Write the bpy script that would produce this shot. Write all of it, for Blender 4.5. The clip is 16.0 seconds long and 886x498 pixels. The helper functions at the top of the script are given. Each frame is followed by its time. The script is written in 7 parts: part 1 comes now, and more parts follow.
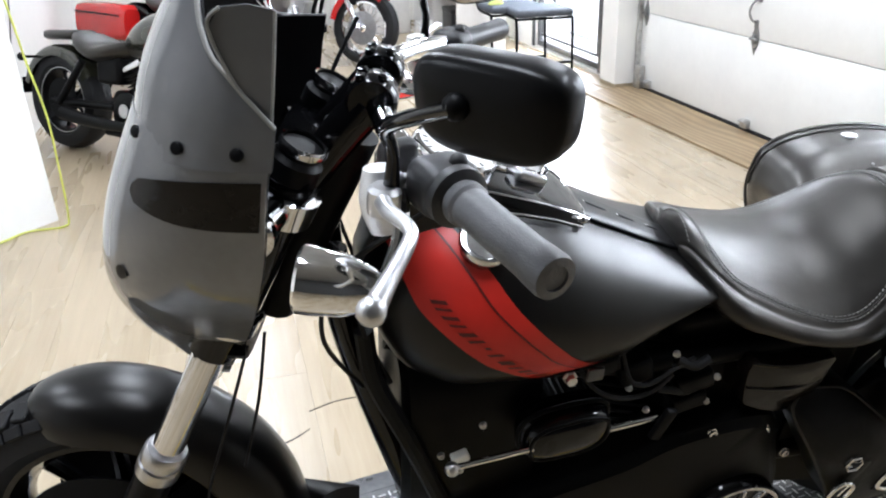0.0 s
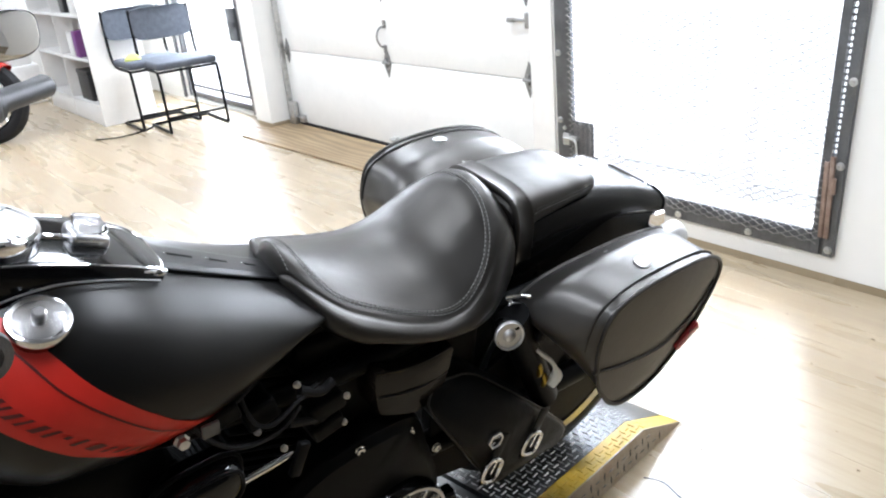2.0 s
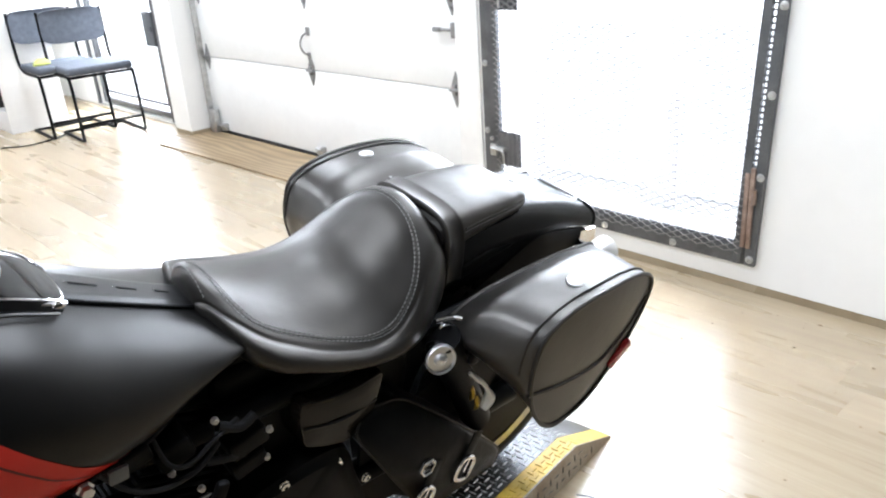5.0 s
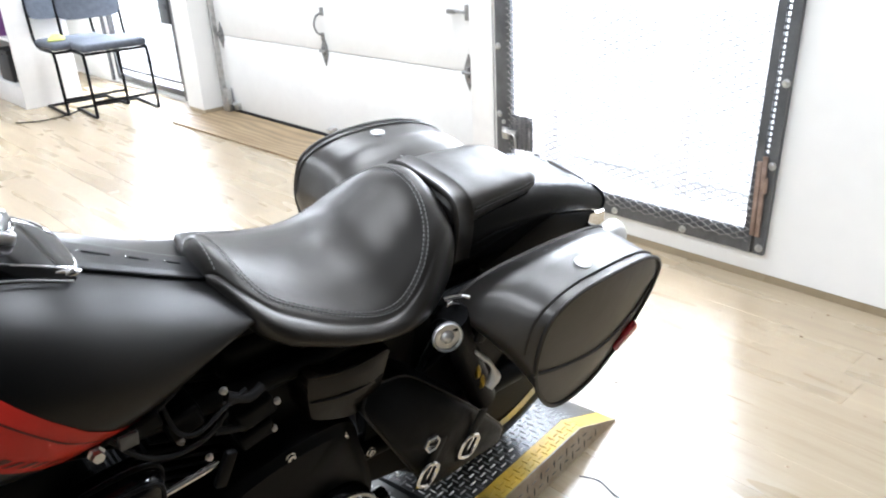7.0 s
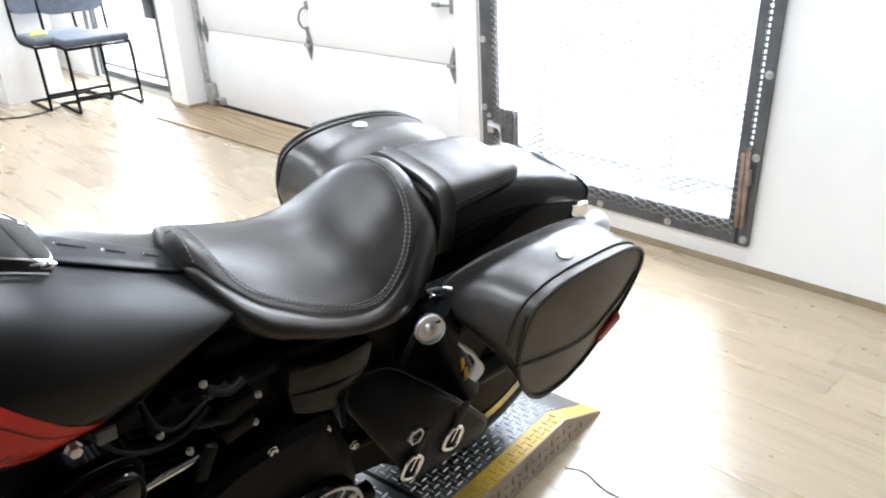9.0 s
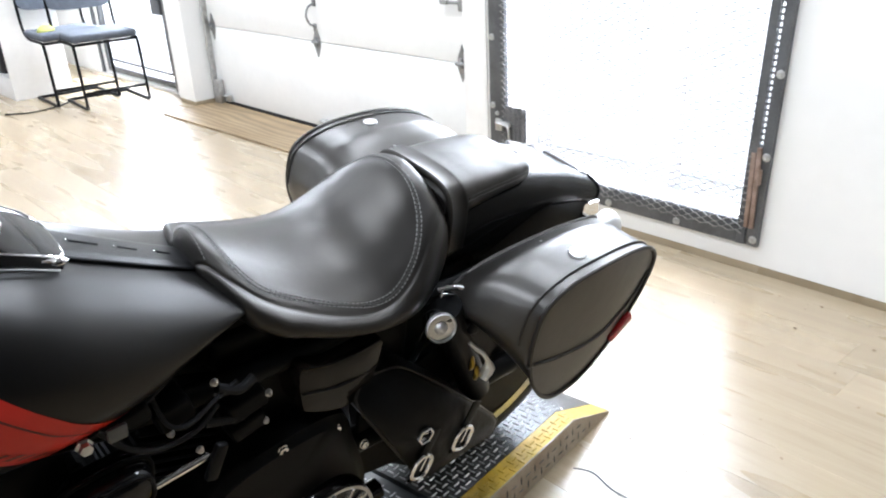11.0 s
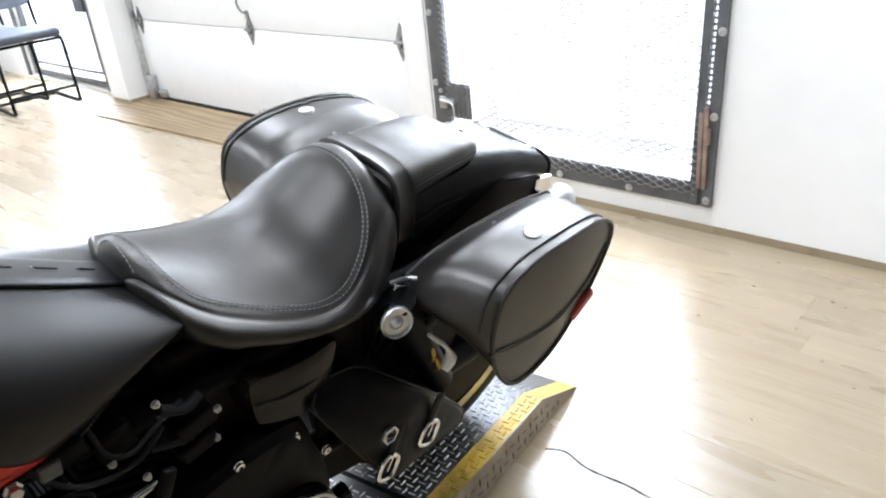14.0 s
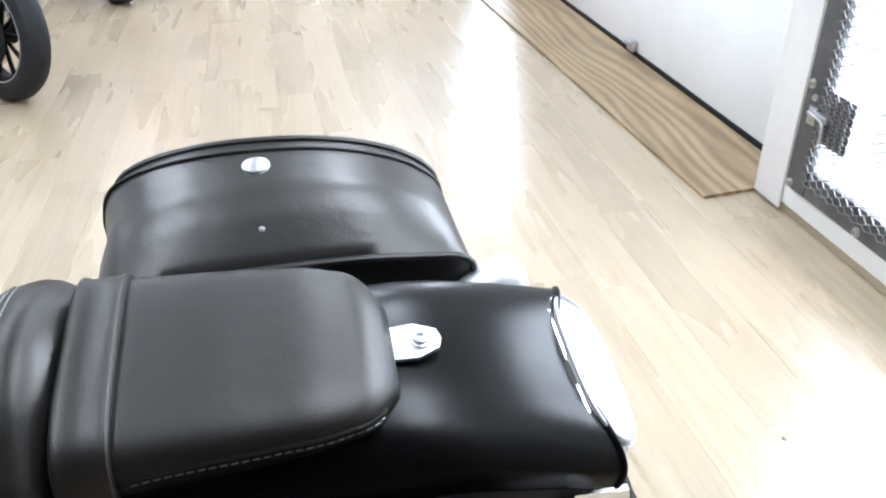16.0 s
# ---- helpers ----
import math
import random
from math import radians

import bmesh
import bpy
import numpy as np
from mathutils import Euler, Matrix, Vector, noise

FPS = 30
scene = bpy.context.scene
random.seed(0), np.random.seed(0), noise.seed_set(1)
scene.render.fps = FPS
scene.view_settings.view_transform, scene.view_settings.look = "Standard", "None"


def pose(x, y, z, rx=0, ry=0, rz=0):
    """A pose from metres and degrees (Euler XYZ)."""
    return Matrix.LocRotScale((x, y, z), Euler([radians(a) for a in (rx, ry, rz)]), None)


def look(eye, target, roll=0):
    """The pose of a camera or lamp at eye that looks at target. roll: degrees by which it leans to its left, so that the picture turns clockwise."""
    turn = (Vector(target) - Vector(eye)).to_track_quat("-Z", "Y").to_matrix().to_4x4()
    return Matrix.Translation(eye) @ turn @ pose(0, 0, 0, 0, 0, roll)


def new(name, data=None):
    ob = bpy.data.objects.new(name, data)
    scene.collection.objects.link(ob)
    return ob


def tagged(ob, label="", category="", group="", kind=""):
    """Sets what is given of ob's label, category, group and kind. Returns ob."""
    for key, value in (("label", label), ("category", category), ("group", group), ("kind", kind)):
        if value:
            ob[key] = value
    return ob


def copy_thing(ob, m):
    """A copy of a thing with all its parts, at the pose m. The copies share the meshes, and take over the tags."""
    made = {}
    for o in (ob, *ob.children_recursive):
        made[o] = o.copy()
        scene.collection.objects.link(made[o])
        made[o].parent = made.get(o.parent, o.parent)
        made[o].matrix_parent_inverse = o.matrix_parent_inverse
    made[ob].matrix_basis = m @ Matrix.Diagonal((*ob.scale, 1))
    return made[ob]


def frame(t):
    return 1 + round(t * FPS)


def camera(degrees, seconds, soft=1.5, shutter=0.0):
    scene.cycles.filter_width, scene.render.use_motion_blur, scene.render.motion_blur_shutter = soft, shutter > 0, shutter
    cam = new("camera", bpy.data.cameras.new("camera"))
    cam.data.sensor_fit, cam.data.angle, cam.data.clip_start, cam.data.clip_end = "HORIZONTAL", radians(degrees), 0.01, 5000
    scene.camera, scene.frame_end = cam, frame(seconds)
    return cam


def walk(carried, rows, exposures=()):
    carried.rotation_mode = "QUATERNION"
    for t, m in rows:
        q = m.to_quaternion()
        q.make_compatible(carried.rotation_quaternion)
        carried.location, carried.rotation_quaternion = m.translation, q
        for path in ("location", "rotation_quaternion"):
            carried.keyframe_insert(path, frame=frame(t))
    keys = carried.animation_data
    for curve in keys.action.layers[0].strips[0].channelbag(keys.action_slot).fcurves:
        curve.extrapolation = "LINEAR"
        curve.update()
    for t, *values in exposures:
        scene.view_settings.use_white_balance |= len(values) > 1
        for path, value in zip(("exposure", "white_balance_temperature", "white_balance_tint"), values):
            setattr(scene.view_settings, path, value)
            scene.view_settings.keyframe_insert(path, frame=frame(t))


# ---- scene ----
cam = camera(58.1, 16.0, soft=2.1)
PATH = [
    (0, (-0.418, 0.136, 1.266), (0.049, 1.906, 0.461), -1.65),
    (0.2, (-0.39, 0.132, 1.263), (0.186, 1.864, 0.445), -2.69),
    (0.5, (-0.357, 0.12, 1.249), (0.339, 1.792, 0.401), -3.56),
    (0.8, (-0.327, 0.118, 1.241), (0.483, 1.736, 0.39), -4.29),
    (1, (-0.312, 0.115, 1.238), (0.557, 1.702, 0.386), -5.07),
    (1.5, (-0.274, 0.099, 1.241), (0.746, 1.624, 0.446), -5.8),
    (2, (-0.254, 0.088, 1.242), (0.857, 1.569, 0.485), -5.51),
    (2.5, (-0.246, 0.09, 1.25), (0.912, 1.549, 0.523), -6.2),
    (3, (-0.241, 0.094, 1.256), (0.95, 1.536, 0.549), -5.9),
    (3.5, (-0.229, 0.116, 1.256), (0.987, 1.519, 0.513), -5.4),
    (4, (-0.218, 0.134, 1.253), (1.032, 1.511, 0.517), -4.5),
    (6.5, (-0.222, 0.125, 1.235), (1.013, 1.485, 0.444), -3),
    (7, (-0.226, 0.123, 1.237), (0.997, 1.495, 0.448), -3.08),
    (7.5, (-0.222, 0.12, 1.235), (1.013, 1.482, 0.447), -2.9),
    (8, (-0.222, 0.117, 1.238), (1.02, 1.477, 0.458), -3.1),
    (8.5, (-0.218, 0.118, 1.232), (1.025, 1.47, 0.439), -3.3),
    (9, (-0.217, 0.118, 1.229), (1.023, 1.467, 0.428), -3.1),
    (11.5, (-0.221, 0.136, 1.227), (1.004, 1.497, 0.423), -2.8),
    (12, (-0.222, 0.138, 1.229), (0.993, 1.514, 0.435), -2.9),
    (12.5, (-0.221, 0.135, 1.226), (1.007, 1.489, 0.414), -2.4),
    (13, (-0.244, 0.125, 1.236), (1.045, 1.451, 0.475), -0.8),
    (13.2, (-0.268, 0.114, 1.24), (1.084, 1.4, 0.518), -0.89),
    (13.5, (-0.303, 0.114, 1.233), (1.074, 1.335, 0.451), -1.88),
    (13.8, (-0.259, 0.137, 1.217), (1.09, 1.339, 0.359), -4.99),
    (14, (-0.168, 0.171, 1.213), (1.12, 1.436, 0.353), -6.06),
    (14.2, (-0.069, 0.198, 1.211), (1.171, 1.537, 0.394), -3.87),
    (14.5, (0.045, 0.241, 1.215), (1.169, 1.64, 0.331), -3.25),
    (14.8, (0.16, 0.324, 1.177), (1.162, 1.756, 0.204), -2.35),
    (15, (0.263, 0.404, 1.173), (1.306, 1.818, 0.218), -0.9),
    (15.2, (0.366, 0.455, 1.193), (1.396, 1.886, 0.248), -4.2),
    (15.5, (0.54, 0.508, 1.175), (1.41, 2.05, 0.245), -5.7),
    (15.7, (0.661, 0.53, 1.185), (1.314, 2.153, 0.216), -4.25),
    (16, (0.788, 0.607, 1.181), (1.129, 2.277, 0.135), -1.05),
]
walk(cam, [(t, look(eye, target, roll)) for t, eye, target, roll in PATH],
     exposures=[(0.0, -0.22, 5640, 10), (1.0, -0.08, 5640, 10), (3.0, 0.0, 5640, 10), (13.0, 0.0, 5600, 10), (15.0, -0.04, 5520, 10), (16.0, -0.18, 5360, 10)])

# ---------------------------------------------------------------- light
world = bpy.data.worlds.new("daylight")
scene.world = world
world.use_nodes = True
_n = world.node_tree.nodes
_sky = _n.new("ShaderNodeTexSky")
_sky.sky_type, _sky.sun_disc = "NISHITA", False
_sky.sun_elevation, _sky.sun_rotation = radians(40), radians(90)
_n["Background"].inputs["Strength"].default_value = 0.1
world.node_tree.links.new(_sky.outputs["Color"], _n["Background"].inputs["Color"])


def area_lamp(name, where, turn, sx, sy, watts, colour):
    d = bpy.data.lights.new(name, "AREA")
    d.shape, d.size, d.size_y, d.energy, d.color = "RECTANGLE", sx, sy, watts, colour
    ob = new(name, d)
    ob.matrix_world = pose(*where, *turn)
    return ob


# ---------------------------------------------------------------- materials


def mat(name, colour, rough=0.5, metal=0.0, var=0.0, scale=20.0, bump=0.0, bump_scale=200.0, coat=0.0, spec=0.5, rough_var=0.0,
        stretch=(1, 1, 1), second=None, piece=0.0, crease=0.0, rings=0.0, tint=None):
    """A principled material with variation at two scales, fine relief and, for pieces, a shade of its own per object."""
    m = bpy.data.materials.new(name)
    m.use_nodes = True
    nt = m.node_tree
    b = nt.nodes["Principled BSDF"]
    b.inputs["Roughness"].default_value, b.inputs["Metallic"].default_value = rough, metal
    b.inputs["Coat Weight"].default_value, b.inputs["Coat Roughness"].default_value = coat, 0.04
    b.inputs["Specular IOR Level"].default_value = spec
    b.inputs["Base Color"].default_value = (*colour, 1)
    if tint:
        b.inputs["Specular Tint"].default_value = (*tint, 1)
    link = nt.links.new
    geo = nt.nodes.new("ShaderNodeTexCoord")
    mp = nt.nodes.new("ShaderNodeMapping")
    mp.inputs["Scale"].default_value = stretch
    link(geo.outputs["Object"], mp.inputs["Vector"])
    if piece > 0:                          # every piece shows another stretch of the grain
        own, far = nt.nodes.new("ShaderNodeObjectInfo"), nt.nodes.new("ShaderNodeVectorMath")
        far.operation = "SCALE"
        far.inputs[0].default_value = (31.0, 17.0, 23.0)
        link(own.outputs["Random"], far.inputs["Scale"])
        link(far.outputs["Vector"], mp.inputs["Location"])

    def noise_node(s, detail=4.0):
        n = nt.nodes.new("ShaderNodeTexNoise")
        n.inputs["Scale"].default_value, n.inputs["Detail"].default_value = s, detail
        link(mp.outputs["Vector"], n.inputs["Vector"])
        return n
    if var > 0 or second:
        coarse, fine = noise_node(scale), noise_node(scale * 9, 2.0)
        mix = nt.nodes.new("ShaderNodeMath")
        mix.operation = "MULTIPLY_ADD"
        mix.inputs[1].default_value = 0.35
        link(fine.outputs["Fac"], mix.inputs[0])
        link(coarse.outputs["Fac"], mix.inputs[2])
        ramp = nt.nodes.new("ShaderNodeValToRGB")
        dark = second or tuple(c * (1 - var) for c in colour)
        light = colour if second else tuple(min(1, c * (1 + var)) for c in colour)
        ramp.color_ramp.elements[0].position, ramp.color_ramp.elements[1].position = 0.42, 0.92
        ramp.color_ramp.elements[0].color, ramp.color_ramp.elements[1].color = (*dark, 1), (*light, 1)
        link(mix.outputs[0], ramp.inputs[0])
        out = ramp.outputs["Color"]
        if rings > 0:                      # wavy flame figure of rotary-cut veneer
            wave, dark_mix = nt.nodes.new("ShaderNodeTexWave"), nt.nodes.new("ShaderNodeMix")
            wave.bands_direction = "X"
            wave.inputs["Scale"].default_value, wave.inputs["Distortion"].default_value = 1.1, 16.0
            wave.inputs["Detail"].default_value, wave.inputs["Detail Scale"].default_value = 2.0, 0.7
            link(mp.outputs["Vector"], wave.inputs["Vector"])
            dark_mix.data_type, dark_mix.blend_type = "RGBA", "MULTIPLY"
            dark_mix.inputs[0].default_value = rings
            link(out, dark_mix.inputs[6])
            link(wave.outputs["Color"], dark_mix.inputs[7])
            out = dark_mix.outputs[2]
        if piece > 0:
            info = nt.nodes.new("ShaderNodeObjectInfo")
            hsv = nt.nodes.new("ShaderNodeHueSaturation")
            rng = nt.nodes.new("ShaderNodeMapRange")
            rng.inputs["To Min"].default_value, rng.inputs["To Max"].default_value = 1 - piece, 1 + piece
            link(info.outputs["Random"], rng.inputs["Value"])
            link(rng.outputs["Result"], hsv.inputs["Value"])
            link(out, hsv.inputs["Color"])
            out = hsv.outputs["Color"]
        link(out, b.inputs["Base Color"])
        if rough_var > 0:
            rr = nt.nodes.new("ShaderNodeMapRange")
            rr.inputs["To Min"].default_value, rr.inputs["To Max"].default_value = max(0.02, rough - rough_var), rough + rough_var
            link(coarse.outputs["Fac"], rr.inputs["Value"])
            link(rr.outputs["Result"], b.inputs["Roughness"])
    if bump > 0:
        n = noise_node(bump_scale, 3.0)
        bp = nt.nodes.new("ShaderNodeBump")
        bp.inputs["Strength"].default_value, bp.inputs["Distance"].default_value = bump, 0.002
        link(n.outputs["Fac"], bp.inputs["Height"])
        link(bp.outputs["Normal"], b.inputs["Normal"])
        if crease > 0:                     # soft dents and creases, a few centimetres wide
            big = noise_node(26.0, 2.0)
            bp2 = nt.nodes.new("ShaderNodeBump")
            bp2.inputs["Strength"].default_value, bp2.inputs["Distance"].default_value = crease, 0.006
            link(big.outputs["Fac"], bp2.inputs["Height"])
            link(bp2.outputs["Normal"], bp.inputs["Normal"])
    return m


def glow(name, colour, strength):
    m = bpy.data.materials.new(name)
    m.use_nodes = True
    nt = m.node_tree
    nt.nodes.remove(nt.nodes["Principled BSDF"])
    e = nt.nodes.new("ShaderNodeEmission")
    e.inputs["Color"].default_value, e.inputs["Strength"].default_value = (*colour, 1), strength
    nt.links.new(e.outputs[0], nt.nodes["Material Output"].inputs["Surface"])
    return m


def glass(name, colour, rough=0.02, ior=1.45):
    m = bpy.data.materials.new(name)
    m.use_nodes = True
    b = m.node_tree.nodes["Principled BSDF"]
    b.inputs["Base Color"].default_value = (*colour, 1)
    b.inputs["Transmission Weight"].default_value = 1.0
    b.inputs["Roughness"].default_value, b.inputs["IOR"].default_value = rough, ior
    return m


M_TANK = mat("matte_black_paint", (0.0030, 0.0029, 0.0028), 0.31, 0.0, 0.10, 6, 0.05, 900, rough_var=0.03, spec=0.34, tint=(1.0, 0.98, 0.95))
M_LEATHER = mat("black_leather", (0.0062, 0.0055, 0.0047), 0.42, 0.0, 0.18, 9, 0.11, 620, rough_var=0.05, spec=0.60, crease=0.12, tint=(1.0, 0.95, 0.88))
M_BAG = mat("black_saddlebag_leather", (0.0130, 0.0118, 0.0104), 0.35, 0.0, 0.2, 7, 0.12, 480, rough_var=0.06, spec=0.80, crease=0.15, tint=(1.0, 0.96, 0.90))
M_POUCH = mat("dull_black_leather", (0.004, 0.004, 0.004), 0.42, 0.0, 0.2, 9, 0.18, 480, rough_var=0.06, spec=0.14, crease=0.3)
M_FENDER = mat("worn_gloss_black_paint", (0.0028, 0.0027, 0.0026), 0.26, 0.0, 0.1, 6, 0.03, 700, rough_var=0.04, spec=0.19, tint=(1.0, 0.97, 0.93))
M_GLOSS = mat("gloss_black_paint", (0.003, 0.003, 0.0035), 0.10, 0.0, 0.1, 10, coat=0.0, spec=0.35)
M_BLACK = mat("black_engine_paint", (0.002, 0.002, 0.0023), 0.42, 0.0, 0.3, 14, 0.1, 300, rough_var=0.08, spec=0.10)
M_PRIMARY = mat("satin_black_cover", (0.0045, 0.0045, 0.0046), 0.38, 0.0, 0.25, 9, 0.12, 420, rough_var=0.07, spec=0.10)
M_STRAP = mat("black_strap_leather", (0.0045, 0.0045, 0.005), 0.34, 0.0, 0.2, 14, 0.14, 520, rough_var=0.06, spec=0.40)
M_PLASTIC = mat("black_plastic", (0.0035, 0.0035, 0.004), 0.45, 0.0, 0.2, 20, 0.08, 500, spec=0.09)
M_RUBBER = mat("tyre_rubber", (0.010, 0.010, 0.011), 0.62, 0.0, 0.25, 15, 0.2, 260, spec=0.25)
M_GRIP = mat("grip_rubber", (0.095, 0.095, 0.098), 0.40, 0.0, 0.2, 25, 0.3, 700)
M_CHROME = mat("chrome", (0.78, 0.78, 0.80), 0.06, 1.0, 0.05, 12, rough_var=0.03)
M_STEEL = mat("brushed_steel", (0.55, 0.55, 0.56), 0.28, 1.0, 0.15, 30, 0.1, 400)
M_RED = mat("red_stripe_paint", (0.56, 0.026, 0.016), 0.36, 0.0, 0.08, 8, spec=0.35)
M_REDPAINT = mat("gloss_red_paint", (0.45, 0.012, 0.010), 0.15, 0.0, 0.1, 8, coat=0.5)
M_PRINT = mat("dark_print", (0.10, 0.010, 0.008), 0.4)
M_EDGE = mat("polished_screen_edge", (0.24, 0.235, 0.22), 0.5, 0.0, 0.1, 60)
M_THREAD = mat("grey_thread", (0.23, 0.226, 0.215), 0.8, 0.0, 0.2, 60)
M_REDLENS = mat("red_reflector", (0.38, 0.02, 0.025), 0.12, 0.0, 0.15, 60, coat=0.6)
M_SMOKE = mat("smoked_fairing", (0.150, 0.152, 0.158), 0.04, 0.0, 0.1, 10, spec=0.75)
M_BRIGHT = mat("bright_chrome", (0.93, 0.93, 0.94), 0.22, 1.0, 0.04, 30, 0.03, 200)
M_POLISH = mat("mirror_chrome", (0.92, 0.92, 0.93), 0.09, 1.0, 0.04, 30)
M_CAP = mat("dulled_chrome", (0.62, 0.62, 0.63), 0.20, 1.0, 0.12, 30, 0.06, 200)
M_IRON = mat("dull_zinc_hinge", (0.26, 0.26, 0.255), 0.45, 0.6, 0.3, 40)
M_SATIN = mat("satin_cast_aluminium", (0.66, 0.66, 0.67), 0.36, 1.0, 0.08, 30, 0.08, 500)
M_CAST = mat("bright_cast_aluminium", (0.86, 0.86, 0.86), 0.42, 0.75, 0.08, 30, 0.10, 300)
M_SCREEN = mat("smoked_screen", (0.125, 0.126, 0.130), 0.10, 0.0, 0.12, 5, spec=0.6)
M_CLEAR = glass("clear_lens", (0.95, 0.95, 0.97), 0.03)
M_CASEGLOSS = mat("gloss_black_plastic", (0.003, 0.003, 0.0033), 0.16, 0.0, 0.15, 14, 0.02, 600, spec=0.26)
M_SHELL = mat("satin_black_plastic", (0.0060, 0.0060, 0.0062), 0.28, 0.0, 0.15, 14, 0.03, 500, spec=0.14)
M_DIAL = mat("dial_face", (0.62, 0.62, 0.60), 0.35, 0.0, 0.05, 30)
M_MIRROR = mat("mirror_glass", (0.9, 0.9, 0.9), 0.02, 1.0)
M_ZIP = mat("white_plastic", (0.85, 0.85, 0.83), 0.4, 0.0, 0.08, 30)
# brown tint: the floor mirrored in the side cover, mixed into the base colour
M_BROWN = mat("brown_gloss_cover", (0.007, 0.0055, 0.0045), 0.14, 0.0, 0.5, 26, 0.35, 60, coat=0.0, spec=0.20)
M_LENS = mat("milky_lens", (0.62, 0.62, 0.61), 0.22, 0.0, 0.06, 30)
M_SPRING = mat("yellowed_brass", (0.45, 0.32, 0.06), 0.35, 1.0, 0.2, 40)
M_WALL = mat("white_wall_paint", (0.80, 0.79, 0.76), 0.55, 0.0, 0.04, 1.3, 0.12, 160)
M_TRIM = mat("white_gloss_trim", (0.80, 0.79, 0.77), 0.38, 0.0, 0.06, 2.5, 0.08, 60)
M_CEIL = mat("ceiling_grey", (0.24, 0.24, 0.235), 0.8, 0.0, 0.1, 2)
M_GARAGE = mat("white_steel_door_panel", (0.80, 0.80, 0.78), 0.42, 0.0, 0.04, 3, 0.10, 240)
M_GALV = mat("galvanised_steel", (0.50, 0.50, 0.49), 0.38, 0.9, 0.25, 35)
M_DARKSTEEL = mat("dark_painted_steel", (0.075, 0.077, 0.080), 0.42, 0.0, 0.35, 12, 0.15, 120)
M_MESH = mat("grey_expanded_metal", (0.215, 0.21, 0.205), 0.45, 0.3, 0.3, 25)
M_SIDE = mat("rusty_side_plate", (0.50, 0.45, 0.37), 0.45, 0.25, 0.4, 14, 0.2, 160, rough_var=0.1, second=(0.31, 0.24, 0.16))
M_PLATE = mat("worn_diamond_plate", (0.16, 0.162, 0.165), 0.30, 0.75, 0.4, 7, 0.15, 200, rough_var=0.1)
M_LUG = mat("polished_tread_lug", (0.82, 0.82, 0.81), 0.36, 0.5, 0.25, 20)
M_YELLOW = mat("worn_yellow_paint", (0.80, 0.52, 0.030), 0.42, 0.0, 0.3, 9, 0.15, 160, rough_var=0.1, second=(0.50, 0.36, 0.075))
def plank_material(name, per_island=False):
    """Oak-look vinyl: long pale and tan streaks, fine pores, a shade of its own for every plank."""
    m = bpy.data.materials.new(name)
    m.use_nodes = True
    nt = m.node_tree
    b, link = nt.nodes["Principled BSDF"], nt.links.new

    def node(kind, **values):
        n = nt.nodes.new(kind)
        for k, v in values.items():
            n.inputs[k].default_value = v
        return n
    co = node("ShaderNodeTexCoord")
    own = nt.nodes.new("ShaderNodeNewGeometry" if per_island else "ShaderNodeObjectInfo")
    rnd = own.outputs["Random Per Island" if per_island else "Random"]
    far = node("ShaderNodeVectorMath")
    far.operation = "SCALE"
    far.inputs[0].default_value = (31.0, 47.0, 23.0)
    link(rnd, far.inputs["Scale"])
    add = node("ShaderNodeVectorMath")
    link(co.outputs["Object"], add.inputs[0])
    link(far.outputs["Vector"], add.inputs[1])

    def streaks(sx, sy, scale, detail, twist=0.0):
        mp = node("ShaderNodeMapping")
        mp.inputs["Scale"].default_value = (sx, sy, 1)
        link(add.outputs["Vector"], mp.inputs["Vector"])
        n = node("ShaderNodeTexNoise", Scale=scale, Detail=detail, Roughness=0.62, Distortion=twist)
        link(mp.outputs["Vector"], n.inputs["Vector"])
        return n.outputs["Fac"]
    broad, grain, pores = streaks(7.0, 0.9, 1.0, 2.0, 0.15), streaks(46.0, 2.2, 1.0, 5.0, 0.4), streaks(190.0, 9.0, 1.0, 2.0)

    def blend(a, b_, fac, mode="MIX"):
        n = node("ShaderNodeMix")
        n.data_type, n.blend_type = "RGBA", mode
        for sock, v in ((n.inputs[0], fac), (n.inputs[6], a), (n.inputs[7], b_)):
            if isinstance(v, (tuple, float)):
                sock.default_value = v
            else:
                link(v, sock)
        return n.outputs[2]

    def ramp(v, lo, hi):
        n = node("ShaderNodeMapRange")
        n.inputs["From Min"].default_value, n.inputs["From Max"].default_value = lo, hi
        link(v, n.inputs["Value"])
        return n.outputs["Result"]
    base = blend((0.322, 0.256, 0.163, 1.0), (0.392, 0.320, 0.214, 1.0), ramp(broad, 0.15, 0.85))
    base = blend(base, (0.205, 0.150, 0.085, 1.0), ramp(grain, 0.54, 1.12))
    base = blend(base, (0.50, 0.425, 0.30, 1.0), ramp(grain, 0.50, -0.25))
    base = blend(base, (0.20, 0.145, 0.085, 1.0), ramp(pores, 0.62, 1.15))
    hsv = node("ShaderNodeHueSaturation")
    shade = node("ShaderNodeMapRange")
    shade.inputs["To Min"].default_value, shade.inputs["To Max"].default_value = 0.93, 1.07
    link(rnd, shade.inputs["Value"])
    link(shade.outputs["Result"], hsv.inputs["Value"])
    link(base, hsv.inputs["Color"])
    link(hsv.outputs["Color"], b.inputs["Base Color"])
    rough = node("ShaderNodeMapRange")
    rough.inputs["To Min"].default_value, rough.inputs["To Max"].default_value = 0.20, 0.36
    link(broad, rough.inputs["Value"])
    link(rough.outputs["Result"], b.inputs["Roughness"])
    b.inputs["Specular IOR Level"].default_value = 0.72
    bp = node("ShaderNodeBump", Strength=0.10, Distance=0.002)
    link(grain, bp.inputs["Height"])
